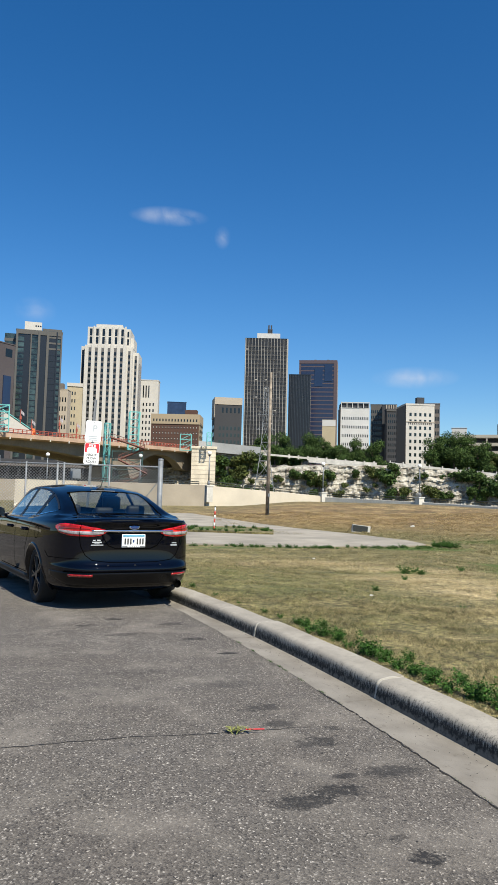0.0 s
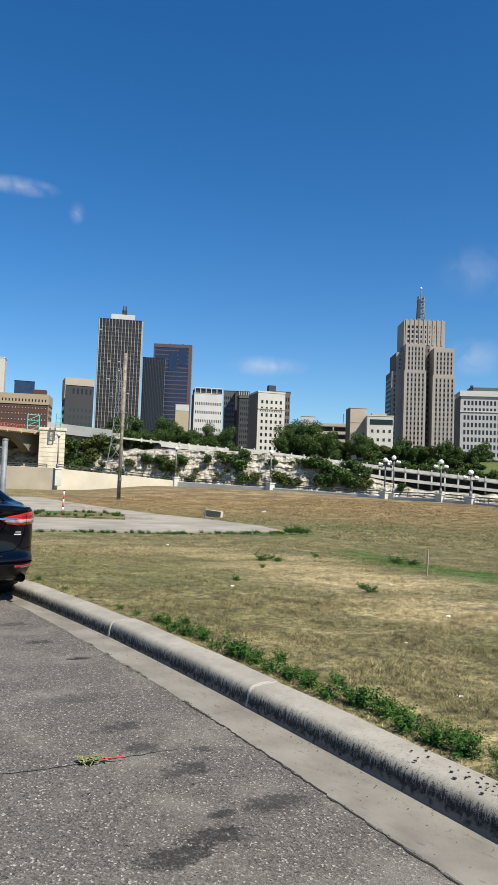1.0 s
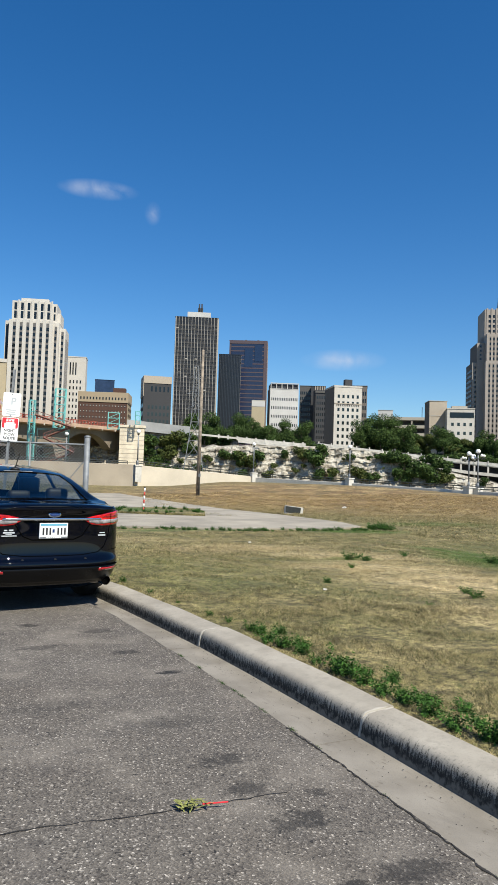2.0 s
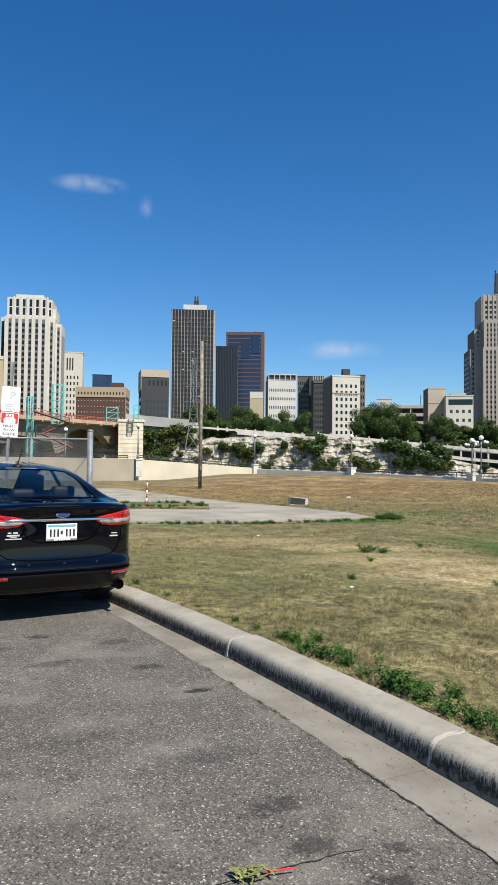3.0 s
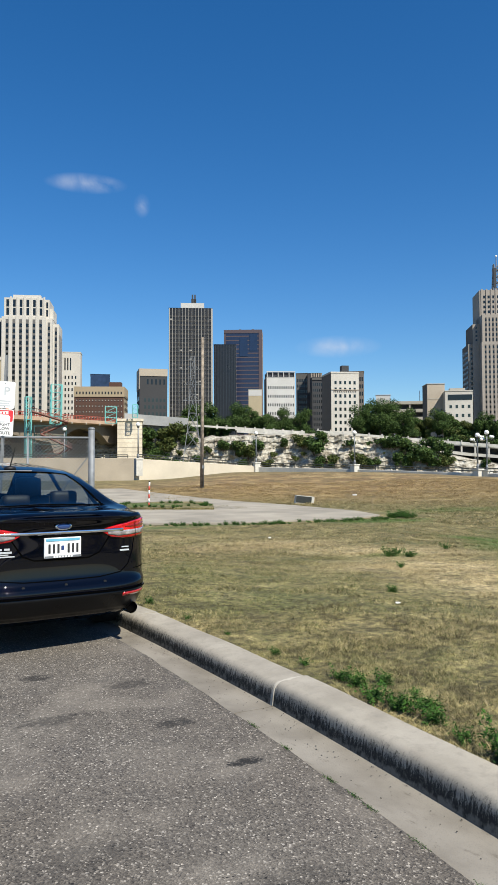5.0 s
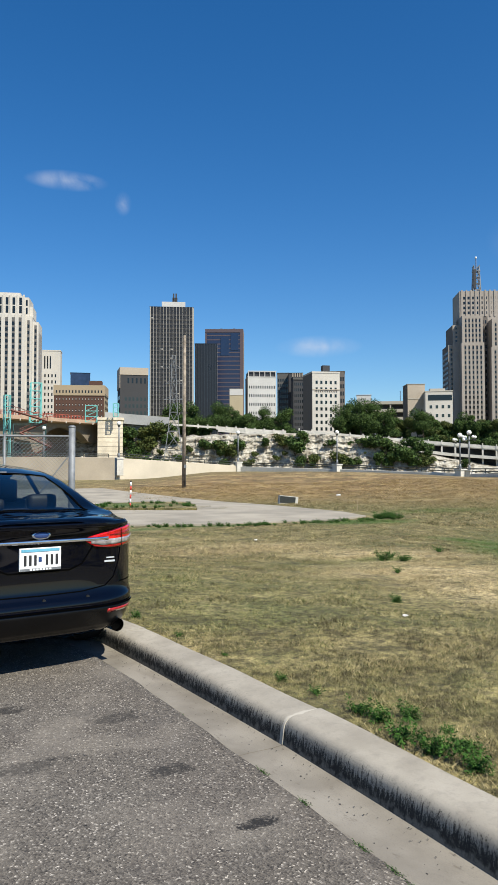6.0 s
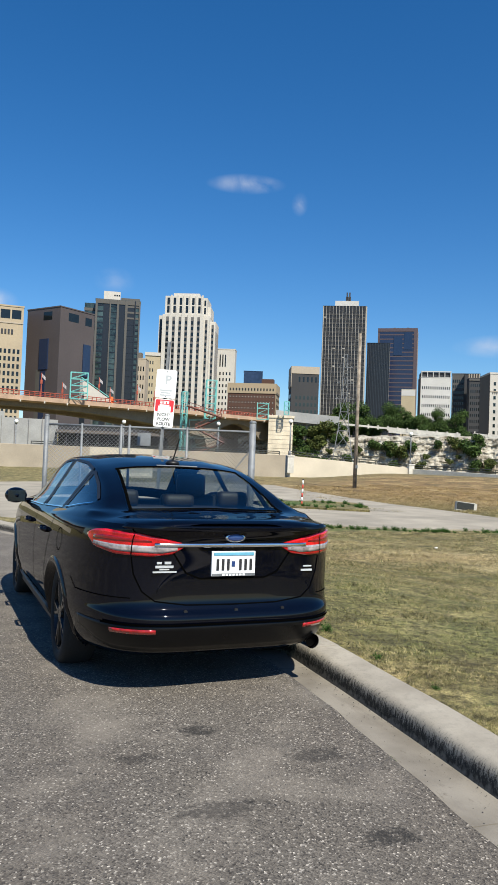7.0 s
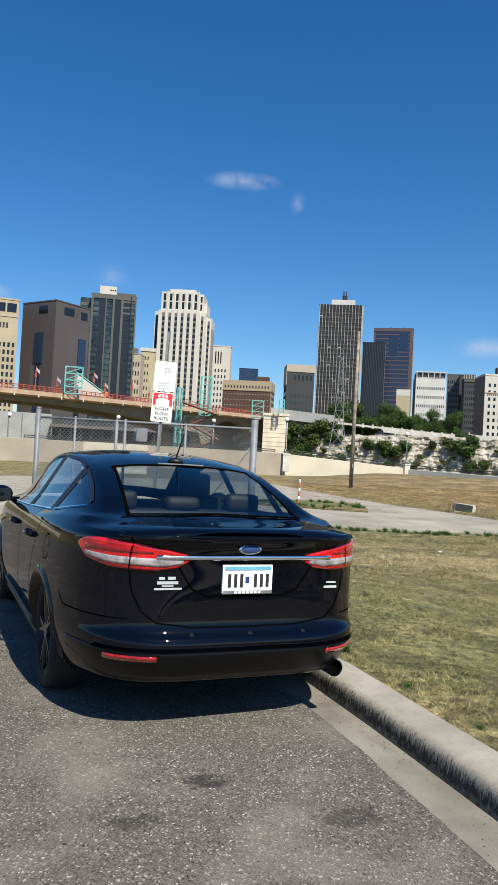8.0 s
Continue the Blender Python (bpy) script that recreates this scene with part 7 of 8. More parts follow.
t.windows("front", 7.0, 10, 8, 26, 1, 3, 0.3, 0.3)
t.front("course", 0, 10.6, t.h - 9, t.h - 8.5, F_RAMP, 0.2)
t = Tower("beige_block", (340.8, 309.8), 15.8, 14, 47.6, -48.8, F_LIME, "beige low office with a dark top strip", 6).body(0.5)
t.front("strip_window", 1.6, 15.4, t.h - 5.2, t.h - 2.0, F_GLASS, 0.15)
t.windows("front", 1.4, 15.4, 6, t.h - 6.5, 4, 4, 0.42, 0.36, F_MIRROR)
t.mass((3, 4, t.h), (12, 10, t.h + 2.2), F_RAMP, "roof_plant")

# stepped limestone skyscraper with a mast
t = Tower("stepped_skyscraper", (463.6, 383.0), 34, 30, 140.5, -51.5, F_FNB, "stepped limestone skyscraper with setbacks and a roof mast", 13)
H = t.h
t.mass((0, 6, 0), (33, 32, H), name="main_shaft")
t.mass((0.0, -2.5, 0), (15.6, 20, H - 21), name="wing")
t.mass((-0.8, -3.3, 0), (16.4, 20, H - 42), name="wing_base")
t.mass((22.0, -4.5, 0), (38.0, 20, H - 24), name="wing")
t.mass((21.2, -5.3, 0), (38.8, 20, H - 46), name="wing_base")
t.mass((-6, 4, 0), (2, 30, H - 27), name="side_wing")
t.mass((-9, 6, 0), (2, 30, H - 42), name="side_wing")
for k in range(9):
    t.front("pier", 1.2 + k * 3.6, 2.4 + k * 3.6, H - 20, H + 0.8, F_FNB, 0.5, 6)
t.windows("front", 2.0, 32, H - 19, H - 3.5, 9, 4, 0.48, 0.56, None, 6)
t.windows("front", 1.4, 14.6, H - 42, H - 23, 5, 5, 0.46, 0.56, None, -2.5)
t.windows("front", 0.6, 15.4, 6, H - 44, 5, 20, 0.44, 0.56, None, -3.3)
t.windows("front", 23.4, 37.2, H - 45, H - 27, 5, 5, 0.46, 0.56, None, -4.5)
t.windows("front", 22.6, 38.2, 6, H - 48, 5, 19, 0.44, 0.56, None, -5.3)
t.windows("front", 16.6, 21.0, 8, H - 22, 2, 20, 0.48, 0.56, None, 6)
# left faces of the wings carry their shade as colour
t.left("side_wall", 6, 30, 0, H - 42.1, F_BRICK_SHADE, 0.05, -9)
t.left("side_wall", 4, 30, H - 42, H - 27.1, F_BRICK_SHADE, 0.05, -6)
for a, b, z0, z1, face in ((0.6, 15.4, 6, H - 44, -3.3), (22.6, 38.2, 6, H - 48, -5.3), (1.4, 14.6, H - 42, H - 23, -2.5), (23.4, 37.2, H - 45, H - 27, -4.5)):
    for k in range(5):
        x = a + (b - a) * (k + 0.5) / 5
        t.front("window_strip", x - 0.22 * (b - a) / 5, x + 0.22 * (b - a) / 5, z0, z1, F_BRICK_SHADE, 0.03, face)
t.windows("left", 8, 28, 6, H - 46, 6, 19, 0.35, 0.45, None, -9)
t.windows("front", -8.4, -1.2, 6, H - 44, 2, 20, 0.4, 0.5, None, 6)
t.windows("front", -5.4, -1.0, H - 41, H - 28, 1, 4, 0.3, 0.5, None, 4)
# darker slab paints the shade in the recess between the wings
t.front("recess_shade", 16.0, 21.4, 0, H - 20, F_BRICK_SHADE, 0.03, 6)
for x0, w_ in ((-0.9, 17.4), (21.1, 17.8)):
    t.front("low_cornice", x0, x0 + w_, 0, 4, F_LIME2, 0.6, -5.4)
for cx, cy in ((0, 0), (6, 0), (0, 6), (6, 6)):
    bm = bmesh.new()
    rod(bm, (12.5 + cx, 13.5 + cy, H), (13.5 + cx * 0.65, 14.5 + cy * 0.65, H + 22), 0.45, sides=5)
    part("mast_leg", bm, STEEL, t.e)
for z in (3, 8, 13, 18):
    bm = bmesh.new()
    for a_, b_ in (((13, 14), (18, 14)), ((18, 14), (18, 19)), ((18, 19), (13, 19)), ((13, 19), (13, 14))):
        rod(bm, (*a_, H + z), (*b_, H + z), 0.4, sides=5)
        rod(bm, (*a_, H + z), (*b_, H + z + 4.5), 0.35, sides=5)
    part("mast_brace", bm, STEEL, t.e)
bm = bmesh.new()
box(bm, (12.6, 13.0, H + 4), (14.6, 14.4, H + 19))
part("sign_frame", bm, F_ROOFDARK, t.e, "dark unlit roof sign frame")
bm = bmesh.new()
rod(bm, (15.5, 16.5, H + 18), (15.5, 16.5, H + 29), 0.5, 0.3, 6)
part("mast_tip", bm, STEEL, t.e)
bm = bmesh.new()
ball(bm, (15.5, 16.5, H + 29.2), 0.9, 10)
part("beacon", bm, GLOBE, t.e)

# white glazed block at the east edge
t = Tower("glazed_block", (391.3, 278.8), 30, 20, 65.0, -56.0, F_BLUEWHITE, "white glazed-brick office with paired dark windows", 12).body(1.0)
t.front("cornice", -0.6, 30, t.h - 2.2, t.h + 1.2, F_WHITE, 1.0)
t.front("belt", -0.3, 30, t.h - 12, t.h - 11.2, F_WHITE, 0.5)
t.windows("front", 1.5, 29, 6, t.h - 4, 12, 9, 0.55, 0.6, F_BLACKTOWER)
# left wall painted dark in place of shade
t.left("side_wall", 0, 20, 0, t.h - 2, F_BRICK_SHADE, 0.1)
t.windows("left", 2, 18, 6, t.h - 6, 5, 9, 0.4, 0.5)
t.mass((7, 5, t.h), (28, 16, t.h + 4.2), F_GREENSTONE, "roof_block")
t.mass((7, 5, t.h), (8.6, 6.6, t.h + 5.4), F_STONE_SHADE, "chimney")
t.mass((-2, -9, 0), (30, 0.0, 9.0), F_BLUEGLASS, "podium", label="dark glass podium with sloped ribs")
for k in range(4):
    bm = bmesh.new()
    rod(bm, (-14 + k * 5, -9, 0), (-18 + k * 5.4, -2, 11), 0.5, sides=5)
    part("sloped_rib", bm, F_GREENSTONE, t.e)

# buildings west of the bridge: tan office, windowless grey block, glass tower
t = Tower("tan_office", (5.0, 424.6), 30.2, 24, 81.8, -2.6, F_TAN, "tan stone office block with deep square windows").body(0.8)
t.windows("front", 18, 29.4, 6, t.h - 22, 5, 10, 0.55, 0.6)
t.windows("front", 18, 29.4, t.h - 7.5, t.h - 0.6, 2, 1, 0.85, 0.7)
for k in range(4):
    t.front("sign_bar", 19.0 + k * 1.7, 20.0 + k * 1.7, t.h - 14.8, t.h - 12.2, F_ROOFDARK, 0.3)
t.front("course", 0, 30.2, t.h - 9, t.h - 8.4, F_LIME2, 0.3)
t = Tower("grey_cube", (54.2, 421.0), 25.5, 27, 84.3, -8.6, F_GREY, "blank purple-grey cube building with recessed corners", 43).body(0.6)
t.left("louvre", 6.5, 13.5, t.h - 6.6, t.h - 2.0, F_GLASS, 0.05)
t.left("blue_window", 8.5, 15.5, t.h - 34, t.h - 17, F_BLUEGLASS, 0.5)
t.left("slot", 10.2, 14.6, 0, t.h - 34, F_BLUEGLASS, 0.1)
t.left("slot_reveal", 14.6, 18.0, 0, t.h - 34, F_GREENSTONE, 0.06)
t.front("louvre", 6.0, 13.5, t.h - 6.8, t.h - 2.2, F_GLASS, 0.05)
t.front("louvre", 18.5, 23.5, t.h - 7.2, t.h - 2.6, F_GLASS, 0.05)
t.front("blue_window", 17.5, 23.0, t.h - 36, t.h - 18, F_BLUEGLASS, 0.5)
t.front("slot", 17.0, 21.0, 0, t.h - 36, F_BLACKTOWER, 0.1)
t = Tower("glass_tower", (89.6, 516.7), 30.4, 26, 111.0, -11.5, F_MIRROR, "tall dark glass tower with stone piers", 0).body(0.8)
for x0, x1, m_ in ((0, 1.4, F_GREENSTONE), (9.5, 10.3, F_GREENSTONE), (14.4, 15.8, F_GREENSTONE), (20.0, 21.6, F_GREENSTONE), (26.4, 27.2, F_BLACKTOWER), (29.4, 30.4, F_GREENSTONE)):
    t.front("pier", x0, x1, 0, t.h + 0.4, m_, 0.9)
for x0, x1 in ((5.4, 9.5), (15.8, 20.0), (21.6, 26.4)):
    t.front("dark_bay", x0, x1, 0, t.h - 1, F_BLACKTOWER, 0.25)
for j in range(24):
    z = 2 + j * 3.95
    t.front("floor_line", 1.4, 5.4, z, z + 0.9, F_BLACKTOWER, 0.2)
    t.front("floor_line", 21.6, 29.4, z, z + 1.2, F_GREENSTONE if j > 20 else F_BLACKTOWER, 0.4)
    t.front("floor_line", 10.3, 14.4, z, z + 0.4, F_BLACKTOWER, 0.2)
t.front("top_band", 0, 30.4, t.h - 2.4, t.h + 0.6, F_GREENSTONE, 0.7)
t.mass((-7.5, 6, 0), (0.2, 26, t.h - 1.5), F_MIRROR, "set_back_wing")
for j in range(22):
    slab("floor_line", t.e, (-7.7, 5.8, 4 + j * 4.1), (0, 6.05, 6 + j * 4.1), F_GREENSTONE)
t.mass((5.2, 4, t.h), (16.5, 16, t.h + 7.2), F_LIME, "penthouse", label="pale rooftop penthouse")
t.mass((17, 3, t.h), (30.0, 20, t.h + 3.0), F_GREENSTONE, "roof_block")
for k in range(3):
    t.front("vent", 12.2 + k * 1.5, 13.2 + k * 1.5, t.h + 4, t.h + 5, F_GLASS, 0.05, 4)
t = Tower("small_tan_block", (127.3, 549.9), 7.0, 12, 77.5, -13.4, F_LIME2, "small tan stone block between towers", -12).body(0.5)
t.windows("front", 0.5, 6.5, 6, t.h - 4, 3, 8, 0.4, 0.5)
t.mass((-2.5, 2, t.h), (3, 8, t.h + 5), F_BRICK_SHADE, "roof_block")
t = Tower("narrow_yellow_block", (143.0, 587.3), 12.0, 12, 87.6, -14.1, F_YELLOW, "narrow yellow-brick block with small windows").body(1.2)
t.front("cornice", -0.4, 12, t.h - 1.5, t.h + 1.2, F_CREAM, 0.6)
t.windows("front", 0.8, 7.2, 4, t.h - 4, 3, 11, 0.4, 0.45)

# pale art-deco tower: stacked setbacks, dark window strips between piers
t = Tower("deco_tower", (151.5, 585.2), 46.5, 34, 119.5, -16.9, F_LIME, "pale limestone art-deco tower with vertical window strips", -9)
H = t.h
t.mass((0, 4, 0), (4.5, 30, H), name="side_wing")
t.mass((3.5, 0, 0), (36.0, 34, H + 0.5), name="wall")
t.mass((36.0, 3.0, 0), (41.0, 32, H + 0.2), name="corner_step")
t.mass((41.0, 7.0, 0), (45.5, 30, H - 3.5), name="corner_step")
t.mass((35.4, 4.5, H), (38.6, 30, H + 15.0), name="crown_step")
t.mass((38.6, 8.0, H), (41.2, 28, H + 8.5), name="crown_step")
t.front("window", 36.2, 37.6, H + 2.0, H + 7.0, F_GLASS, 0.12, 4.5)
t.front("window", 36.2, 37.6, H + 8.5, H + 13.0, F_GLASS, 0.12, 4.5)
t.mass((5.0, 1.6, H), (35.4, 32, H + 15.5), name="crown")
t.mass((11, 5, H + 15), (32, 26, H + 18.5), name="crown_top")
# black slab in place of the shade in the narrow left recess
t.front("left_recess_shade", 0.6, 3.4, 0, H - 3, F_BLACKTOWER, 0.12, 4)
for k in range(6):
    x = 6.6 + k * 5.0
    t.front("strip", x, x + 2.2, 0, H - 1.5, F_SPANDREL, 0.12)
    for j in range(22):
        z = 3 + j * (H - 6) / 22
        t.front("window", x + 0.1, x + 2.1, z, z + 2.7, F_GLASS, 0.2)
    for j in range(2):
        t.front("window", x + 0.1, x + 2.1, H + 2.0 + j * 6.5, H + 7.6 + j * 6.5, F_GLASS, 0.12, 1.6)
    t.front("crown_pier", x + 2.9, x + 4.2, H, H + 16.3, F_LIME, 0.4, 1.6)
    t.front("pier", x + 2.2, x + 5.0, 0, H + 1.2, F_LIME, 0.35)
for k, (x, y, hh) in enumerate(((37.6, 3.0, H - 3), (42.4, 7.0, H - 6))):
    t.front("strip", x, x + 1.8, 0, hh, F_SPANDREL, 0.12, y)
    for j in range(20):
        z = 3 + j * (hh - 4) / 20
        t.front("window", x + 0.1, x + 1.7, z, z + 2.6, F_GLASS, 0.2, y)
for k in range(5):
    t.right("strip", 10 + k * 4, 11.8 + k * 4, 0, H - 11, F_BRICK_SHADE, 0.06, 45.5)
t = Tower("cream_terrace_block", (211.3, 608.8), 15, 14, 100.0, -19.9, F_LIME, "pale stone office block with tall windows", -6).body(0.8)
t.windows("front", 1.2, 12.5, 6, t.h - 18, 4, 12, 0.4, 0.5)
t.windows("front", 1.2, 8, t.h - 16, t.h - 3, 3, 1, 0.45, 0.8)
t = Tower("blue_glass_block", (232.0, 598.0), 16, 12, 82.0, -20.5, F_BLUEGLASS, "low blue glass block behind the hotel").body(0.4)
t = Tower("brown_hotel", (193.1, 530.3), 36.0, 26, 62.0, -22.0, F_BROWN, "broad brown-brick hotel with buff terracotta top", -8).body(0.8)
t.front("buff_top", -0.3, 36.2, t.h - 6.5, t.h + 1.0, F_BUFF, 0.5)
t.right("buff_top", -0.3, 26, t.h - 6.5, t.h + 1.0, F_BUFF, 0.5)
t.windows("front", 0.8, 35.4, t.h - 5.6, t.h - 1.8, 15, 1, 0.4, 0.5, F_GLASS, -0.5)
t.windows("front", 0.8, 35.4, 3, t.h - 7, 15, 9, 0.34, 0.42, F_GLASS)
t.windows("front", 0.8, 35.4, 3, t.h - 7, 15, 9, 0.18, 0.2, F_CREAM, -0.06, "blind")
t.right("buff_wall", 0, 26, 0, t.h - 6.5, F_BUFF, 0.1)
t.windows("right", 2, 24, 3, t.h - 4, 5, 9, 0.4, 0.5, F_GLASS, 0.5)
t.mass((24, 10, t.h), (33, 18, t.h + 5.5), F_BROWN, "tank_house")

# dark trestle seen beneath the bridge, a dark sheet added behind it as shade
trestle = empty("trestle", Matrix.Translation((39.0, 300.0, -7)) @ Matrix.Rotation(radians(-14), 4, "Z"), "dark framed trestle beyond the bridge, backed by a dark sheet as shade", "trestle")
bm = bmesh.new()
box(bm, (0, 8, 0), (92, 10, 21.5))
part("shade_back", bm, F_STONE_SHADE, trestle)
bm = bmesh.new()
box(bm, (0, -1, 18.5), (92, 8, 19.6))
part("deck", bm, F_BRICK_SHADE, trestle)
for k in range(24):
    bm = bmesh.new()
    rod(bm, (k * 4, 0, 0), (k * 4, 0, 18.6), 0.35, sides=6)
    part("post", bm, F_STONE_SHADE, trestle)
    bm = bmesh.new()
    rod(bm, (k * 4, 0, 2), (k * 4 + 4, 0, 17), 0.2, sides=5)
    part("brace", bm, F_GREENSTONE, trestle)

# low grey building and a red-roofed hut seen under the bridge
t = Tower("grey_riverside_block", (-26.0, 305.0), 66, 20, 19.6, -2.5, GREYROOF, "low grey concrete building seen under the bridge")
t.e.location.z = -7
t.mass((0, 0, 0), (46, 20, 25.6), name="wall")
t.mass((46, 1, 0), (66, 20, 23.4), name="wall")
for k in range(13):
    t.front("joint", k * 5, k * 5 + 0.12, 0, 24, F_BRICK_SHADE, 0.05)
hut = empty("riverside_pavilion", Matrix.Translation((-1.5, 118, -2)), "small pavilion with a red tiled hip roof", "pavilion")
bm = bmesh.new()
rod(bm, (0, 0, 4.4), (0, 0, 7.0), 6.6, 1.0, 4)
part("roof", bm, REDTILE, hut)
for x, y in ((-3, -3), (3, -3), (3, 3), (-3, 3)):
    bm = bmesh.new()
    rod(bm, (x, y, -5), (x, y, 4.6), 0.2, sides=6)
    part("post", bm, BRIDGECONC, hut)

# ---------------------------------------------------------------- grass, weeds and small litter
def blades(name, count, seed, near, far, az0, az1, h0, h1, width):
    """Single grass blades scattered over the lawn between two distances."""
    r = np.random.RandomState(seed)
    d = np.sqrt(r.uniform(near**2, far**2, count * 2))
    a = np.radians(r.uniform(az0, az1, count * 2))
    x, y = 0.2 + d * np.sin(a), 2.2 + d * np.cos(a)
    clump = np.array([noise.noise(Vector((p * 1.7, q * 1.7, 4.0))) for p, q in zip(x[:: 1], y[:: 1])])
    ok = (x - kerb_x(y) > 0.26) & (r.uniform(-0.55, 0.75, count * 2) < clump + (0.25 if far < 40 else 0.1))
    ok &= ~((x > 2.5) & (y > 24.3) & (y < 44) & (x < 23.8) & ~((x > 14.5) & (x < 20.3) & (y > 33.4) & (y < 40.5)))
    x, y, clump = x[ok][:count], y[ok][:count], clump[ok][:count]
    m = len(x)
    z = land(x, y) + np.array([noise.fractal(Vector((p * 0.9, q * 0.9, 0.0)), 1.0, 2.0, 4) for p, q in zip(x, y)]) * 0.035 * np.clip(x - kerb_x(y) - 0.2, 0, 1) - 0.006
    h = r.uniform(h0, h1, m) * (0.75 + 0.8 * np.clip(clump + 0.3, 0, 1))
    w = width * r.uniform(0.6, 1.4, m)
    t = r.uniform(0, 2 * np.pi, m)
    lean = r.normal(0, 0.95, (m, 2)) * h[:, None]
    base = np.stack([x, y, z], 1)
    off = np.stack([np.cos(t) * w, np.sin(t) * w, 0 * w], 1)
    tip = base + np.stack([lean[:, 0], lean[:, 1], h], 1)
    v = np.stack([base - off, base + off, tip], 1).reshape(-1, 3)
    me = bpy.data.meshes.new(name)
    me.vertices.add(3 * m)
    me.vertices.foreach_set("co", v.ravel())
    me.loops.add(3 * m)
    me.loops.foreach_set("vertex_index", np.arange(3 * m))
    me.polygons.add(m)
    me.polygons.foreach_set("loop_start", np.arange(0, 3 * m, 3))
    me.polygons.foreach_set("loop_total", np.full(m, 3))
    me.update()
    me.validate()
    me.materials.append(BLADE)
    return tagged(put(name, me), "short dry lawn grass, straw and green blades", "grass", kind="stuff")


blades("grass", 230000, 1, 1.6, 7.5, 18, 82, 0.008, 0.034, 0.0022)
blades("grass", 190000, 2, 7.0, 16.0, 8, 76, 0.01, 0.036, 0.004)
blades("grass", 110000, 3, 15.0, 30.0, 6, 70, 0.016, 0.055, 0.008)
blades("grass", 160000, 4, 29.0, 62.0, 25, 66, 0.03, 0.09, 0.015)


def weed_mesh(seed, leaves, radius, height, size):
    r = np.random.RandomState(seed)
    a = r.uniform(0, 2 * np.pi, leaves)
    # sprigs that rise from one root and spread, so that the outline is uneven
    sprigs = 16
    sa, sr, sh = r.uniform(0, 2 * np.pi, sprigs), radius * np.sqrt(r.uniform(0, 1, sprigs)), height * r.uniform(0.35, 1.1, sprigs)
    pick, along = r.randint(0, sprigs, leaves), r.uniform(0.0, 1.0, leaves)
    jit = r.normal(0, radius * 0.1, (leaves, 3))
    pos = np.stack([sr[pick] * np.cos(sa[pick]) * along, sr[pick] * np.sin(sa[pick]) * 1.35 * along, sh[pick] * along ** 0.8], 1) + jit
    pos[:, 2] = np.maximum(pos[:, 2], 0.01)
    nrm = np.stack([np.cos(a) * 0.6, np.sin(a) * 0.6, np.ones(leaves)], 1) + r.normal(0, 0.45, (leaves, 3))
    nrm /= np.linalg.norm(nrm, axis=1)[:, None]
    u = np.cross(nrm, r.normal(0, 1, (leaves, 3)))
    u /= np.linalg.norm(u, axis=1)[:, None]
    w = np.cross(nrm, u)
    s = (size * r.uniform(0.6, 1.5, leaves))[:, None]
    v = np.stack([pos - u * s, pos + w * s * 0.42 - nrm * s * 0.15, pos + u * s, pos - w * s * 0.42 - nrm * s * 0.15], 1).reshape(-1, 3)
    me = bpy.data.meshes.new("weed_clump")
    me.from_pydata(v.tolist(), [], np.arange(leaves * 4).reshape(-1, 4).tolist())
    me.materials.append(WEED)
    return me


WEEDS = [weed_mesh(31, 800, 0.15, 0.14, 0.0125), weed_mesh(32, 1000, 0.19, 0.16, 0.0135), weed_mesh(33, 560, 0.12, 0.10, 0.0115)]
r = random.Random(8)


def weed(x, y, s, k, label="low green leafy weed growing behind the kerb", group="weeds along the kerb"):
    ob = new("weed_clump", WEEDS[k % 3])
    ob.matrix_basis = Matrix.Translation((x, y, ground_z(x, y) - 0.01)) @ Matrix.Rotation(r.random() * 0.5 - 0.25, 4, "Z") @ Matrix.Scale(s, 4)
    return tagged(ob, label, "weed", group)


for k, (y, s) in enumerate(((2.2, 0.7), (2.7, 0.75), (2.95, 0.7), (3.2, 0.95), (3.42, 0.75), (3.65, 0.95), (3.85, 0.8), (4.1, 1.0), (4.3, 0.85), (4.55, 0.8), (4.75, 0.7), (4.97, 0.95), (5.2, 0.7), (5.45, 0.85), (5.7, 0.65), (5.95, 0.85), (6.15, 0.7), (6.4, 0.95), (6.65, 0.6), (6.8, 0.4), (7.15, 0.5), (7.5, 0.35), (8.2, 0.25), (8.9, 0.4), (9.7, 0.5), (10.2, 0.6))):
    weed(float(kerb_x(y)) + 0.35 + 0.07 * r.random(), y + 0.08 * (r.random() - 0.5), s * (0.8 + 0.4 * r.random()), k)
    if s > 0.65:
        weed(float(kerb_x(y)) + 0.52 + 0.12 * r.random(), y + 0.16, s * 0.6, k + 1)
for x, y, s in ((7.0, 7.5, 0.9), (7.3, 7.9, 0.7), (10.2, 13.5, 1.3), (10.8, 13.9, 1.2), (10.4, 13.2, 0.9), (5.9, 7.2, 0.5), (6.2, 9.3, 0.6), (12.8, 14.5, 1.2), (8.8, 11.8, 0.8), (13.6, 12.6, 1.4), (14.6, 12.9, 1.2)):
    weed(x, y, s, int(x * 3), "small green tuft standing in the dry lawn", "tufts in the lawn")
for k in range(110):
    t = r.random()
    x = float(np.interp(t, [0, 0.3, 0.7, 1], [10.5, 14.6, 18.9, 22.2]))
    y = float(np.interp(t, [0, 0.3, 0.7, 1], [27.0, 25.2, 24.55, 25.4]))
    weed(x + r.uniform(-0.3, 0.3), y - r.uniform(0, 0.9), r.uniform(0.3, 1.0) * (1.8 if t > 0.85 else 1.0), k, "green weed at the edge of the concrete path", "weeds along the path")
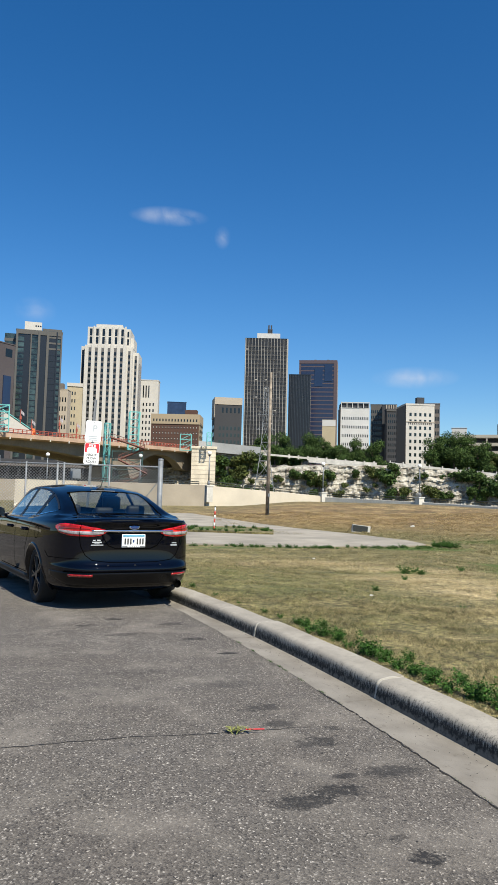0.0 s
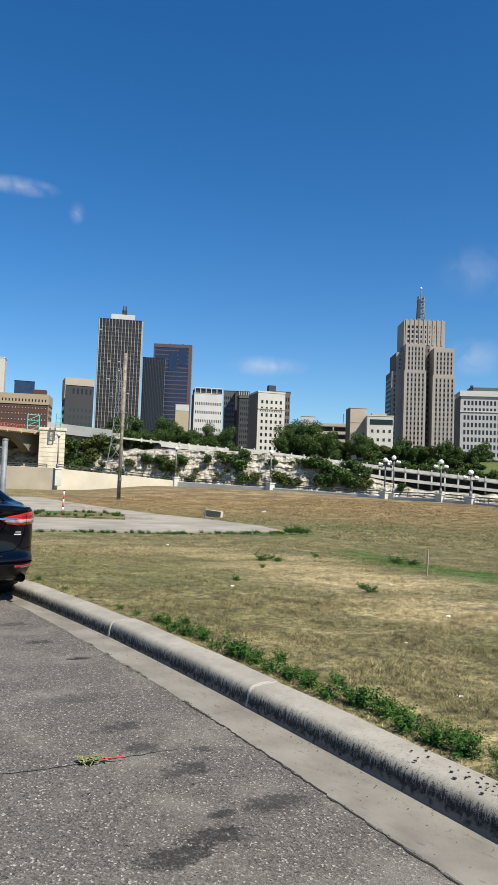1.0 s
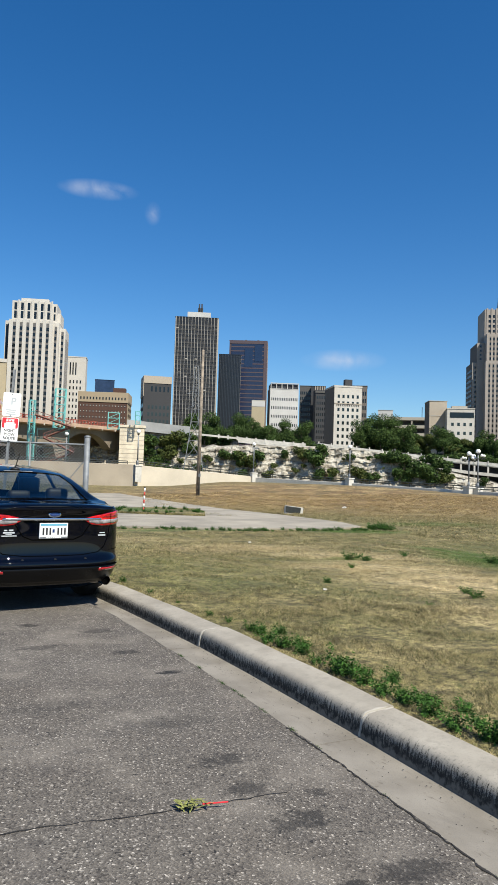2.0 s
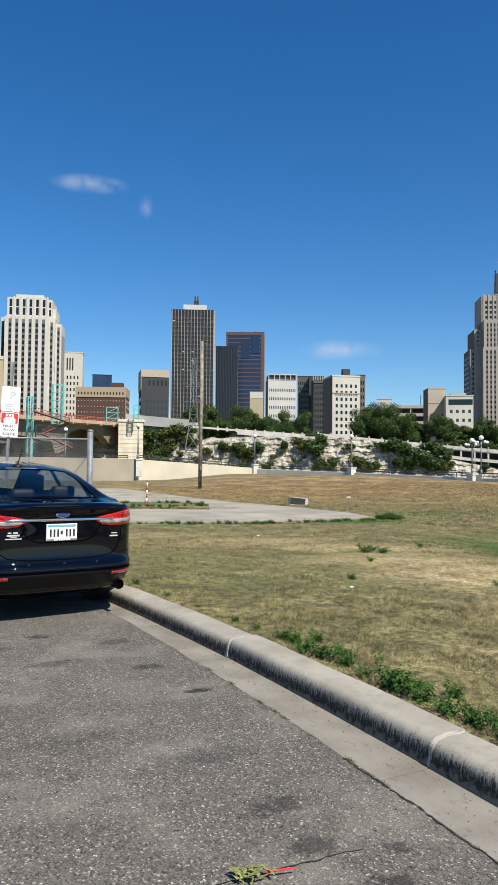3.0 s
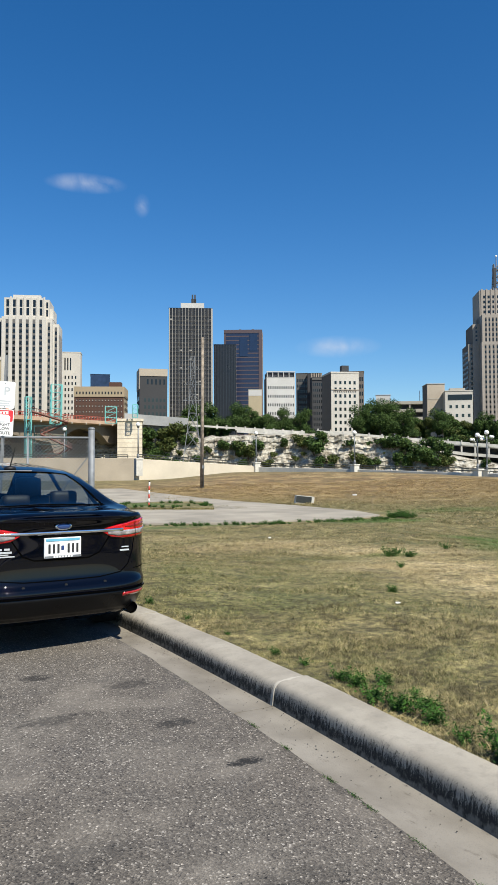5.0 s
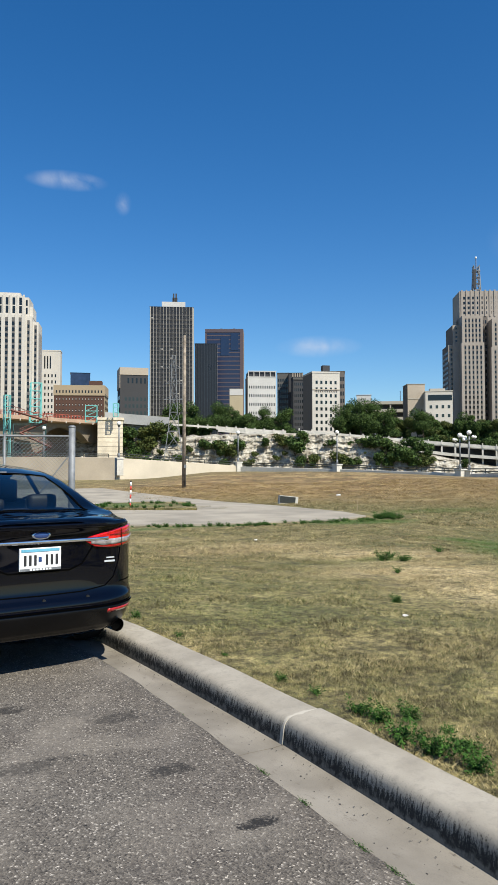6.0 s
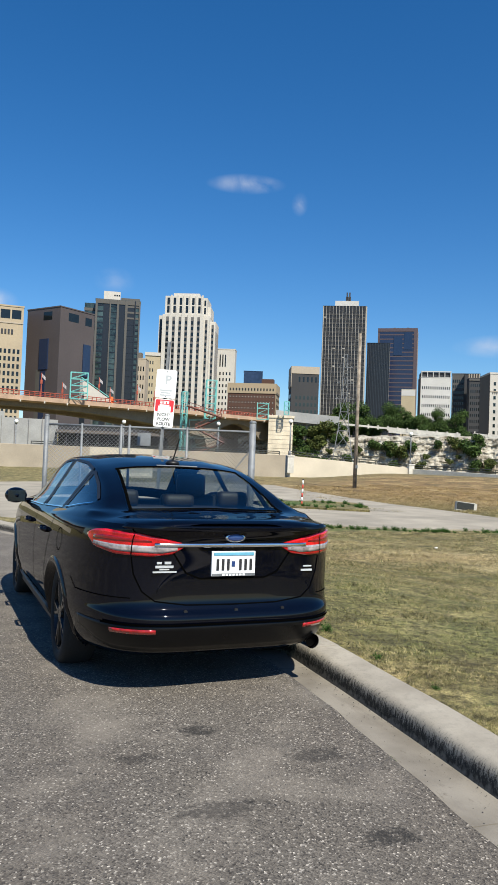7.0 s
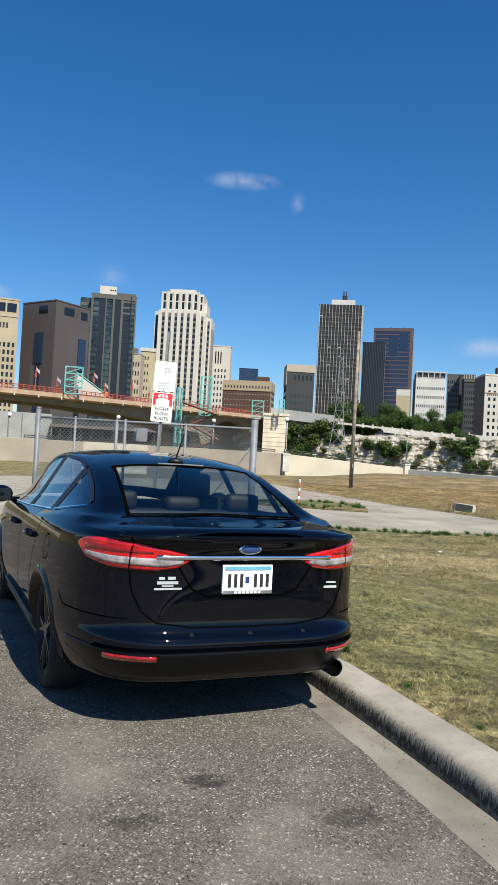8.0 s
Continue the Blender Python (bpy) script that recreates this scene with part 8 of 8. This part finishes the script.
for k in range(46):
    a = r.random() * 6.28
    x, y = 17.3 + 2.9 * math.cos(a) * r.uniform(0.6, 0.95), 37.0 + 3.0 * math.sin(a) * r.uniform(0.6, 0.95)
    ob = weed(x, y, r.uniform(0.6, 1.3), k, "green weed growing on the grass island", "weeds on the island")
    ob.location.z += 0.13

# leafy twig with a red stem lying on the asphalt, and grass in the gutter seam
TWIG = material("dry_leaf_green", (0.20, 0.21, 0.06), 0.8, spread=0.3, scale=40)
twig = empty("fallen_twig", Matrix.Translation((1.44, 4.26, float(road_z(1.44, 4.26)) + 0.01)) @ Matrix.Rotation(radians(-22), 4, "Z"), "fallen leafy twig with a red stem on the asphalt", "twig")
bm = bmesh.new()
rod(bm, (0.0, 0, 0.008), (0.11, 0.012, 0.006), 0.004, 0.003, 6)
part("stem", bm, SIGNRED, twig, "bright red stem")
for k in range(34):
    bm = bmesh.new()
    c = Vector((r.uniform(-0.11, 0.03), r.uniform(-0.03, 0.03), r.uniform(0.003, 0.02)))
    d = Vector((r.uniform(-1, 1), r.uniform(-0.6, 0.6), r.uniform(-0.1, 0.3))).normalized() * 0.028
    e = d.cross(Vector((0, 0, 1))).normalized() * 0.007
    bm.faces.new([bm.verts.new(p) for p in (c - d, c + e, c + d, c - e)])
    part("leaf", bm, TWIG, twig)
for k in range(26):
    y = r.choice((r.uniform(1.0, 4.6), r.uniform(2.0, 3.6), r.uniform(4.6, 9.0)))
    x = float(kerb_x(y)) - float(pan_width(y)) + r.uniform(-0.012, 0.012)
    ob = new("seam_tuft", WEEDS[2])
    ob.matrix_basis = Matrix.Translation((x, y, float(kerb_z(y)) - 0.002)) @ Matrix.Diagonal((0.12, 0.3 * r.uniform(0.4, 1.5), 0.16, 1))
    tagged(ob, "tiny weed in the seam between gutter and asphalt", "weed", "weeds in the gutter seam")
# pebbles and grit along the gutter
GRIT = material("grit", (0.10, 0.093, 0.083), 0.95, spread=0.3, scale=30)
bm = bmesh.new()
for k in range(420):
    y = r.uniform(1.2, 9.5)
    x = float(kerb_x(y)) - abs(r.gauss(0.0, 0.13)) - 0.01
    s = r.uniform(0.001, 0.004)
    z = float(kerb_z(y)) + s * 0.3
    vs = bmesh.ops.create_icosphere(bm, subdivisions=1, radius=s, matrix=Matrix.Translation((x, y, z)) @ Matrix.Diagonal((1, r.uniform(0.7, 1.5), 0.6, 1)))
grit = tagged(part("grit", bm, GRIT), "loose grit and crumbs lying in the gutter", "grit", kind="stuff")
# dark soil crumbs scattered on the kerb's top
SOIL = material("dark_soil", (0.022, 0.017, 0.012), 0.95, spread=0.3, scale=30)
bm = bmesh.new()
for k in range(230):
    y = r.gauss(2.55, 0.3)
    x = float(kerb_x(y)) + 0.16 + r.gauss(0, 0.05)
    if not 0.06 < x - float(kerb_x(y)) < 0.25:
        continue
    rad = r.uniform(0.002, 0.009)
    bmesh.ops.create_icosphere(bm, subdivisions=1, radius=rad, matrix=Matrix.Translation((x, y, float(kerb_z(y)) + 0.134 + rad * 0.25)) @ Matrix.Diagonal((1, r.uniform(0.7, 1.6), 0.5, 1)))
tagged(part("soil_crumbs", bm, SOIL), "dark soil crumbs scattered on the kerb's top", "soil", kind="stuff")
# a paving seam across the road, a shallow open crack
CRACK = material("crack_fill", (0.022, 0.02, 0.018), 0.95, spread=0.3)


def crack(pts, width, label):
    vs, fs = [], []
    dense = []
    for (xa, ya), (xb, yb) in zip(pts, pts[1:]):
        for t in np.linspace(0, 1, 24)[:-1]:
            dense.append((xa + (xb - xa) * t + r.uniform(-0.008, 0.008), ya + (yb - ya) * t + r.uniform(-0.008, 0.008)))
    for x, y in dense:
        w = width * r.uniform(0.3, 1.2)
        z = float(road_z(x, y)) + 0.012 * math.sin(y * 1.3) * math.sin(x * 1.1 + 1) + 0.003
        vs += [(x - w, y - w, z), (x + w, y + w, z)]
    fs = [(2 * k, 2 * k + 2, 2 * k + 3, 2 * k + 1) for k in range(len(dense) - 1)]
    return tagged(put("road_crack", mesh_of("road_crack", vs, fs, CRACK)), label, "crack", kind="structure")


crack([(float(kerb_x(q) - pan_width(q)) - 0.012, q) for q in (0.9, 1.6, 2.3, 3.0, 3.7, 4.4, 5.0)], 0.007, "dark open seam between gutter and asphalt")
crack([(-2.5, 4.75), (-0.9, 4.55), (0.4, 4.42), (1.3, 4.3), (1.9, 4.25)], 0.004, "thin dark seam across the asphalt")
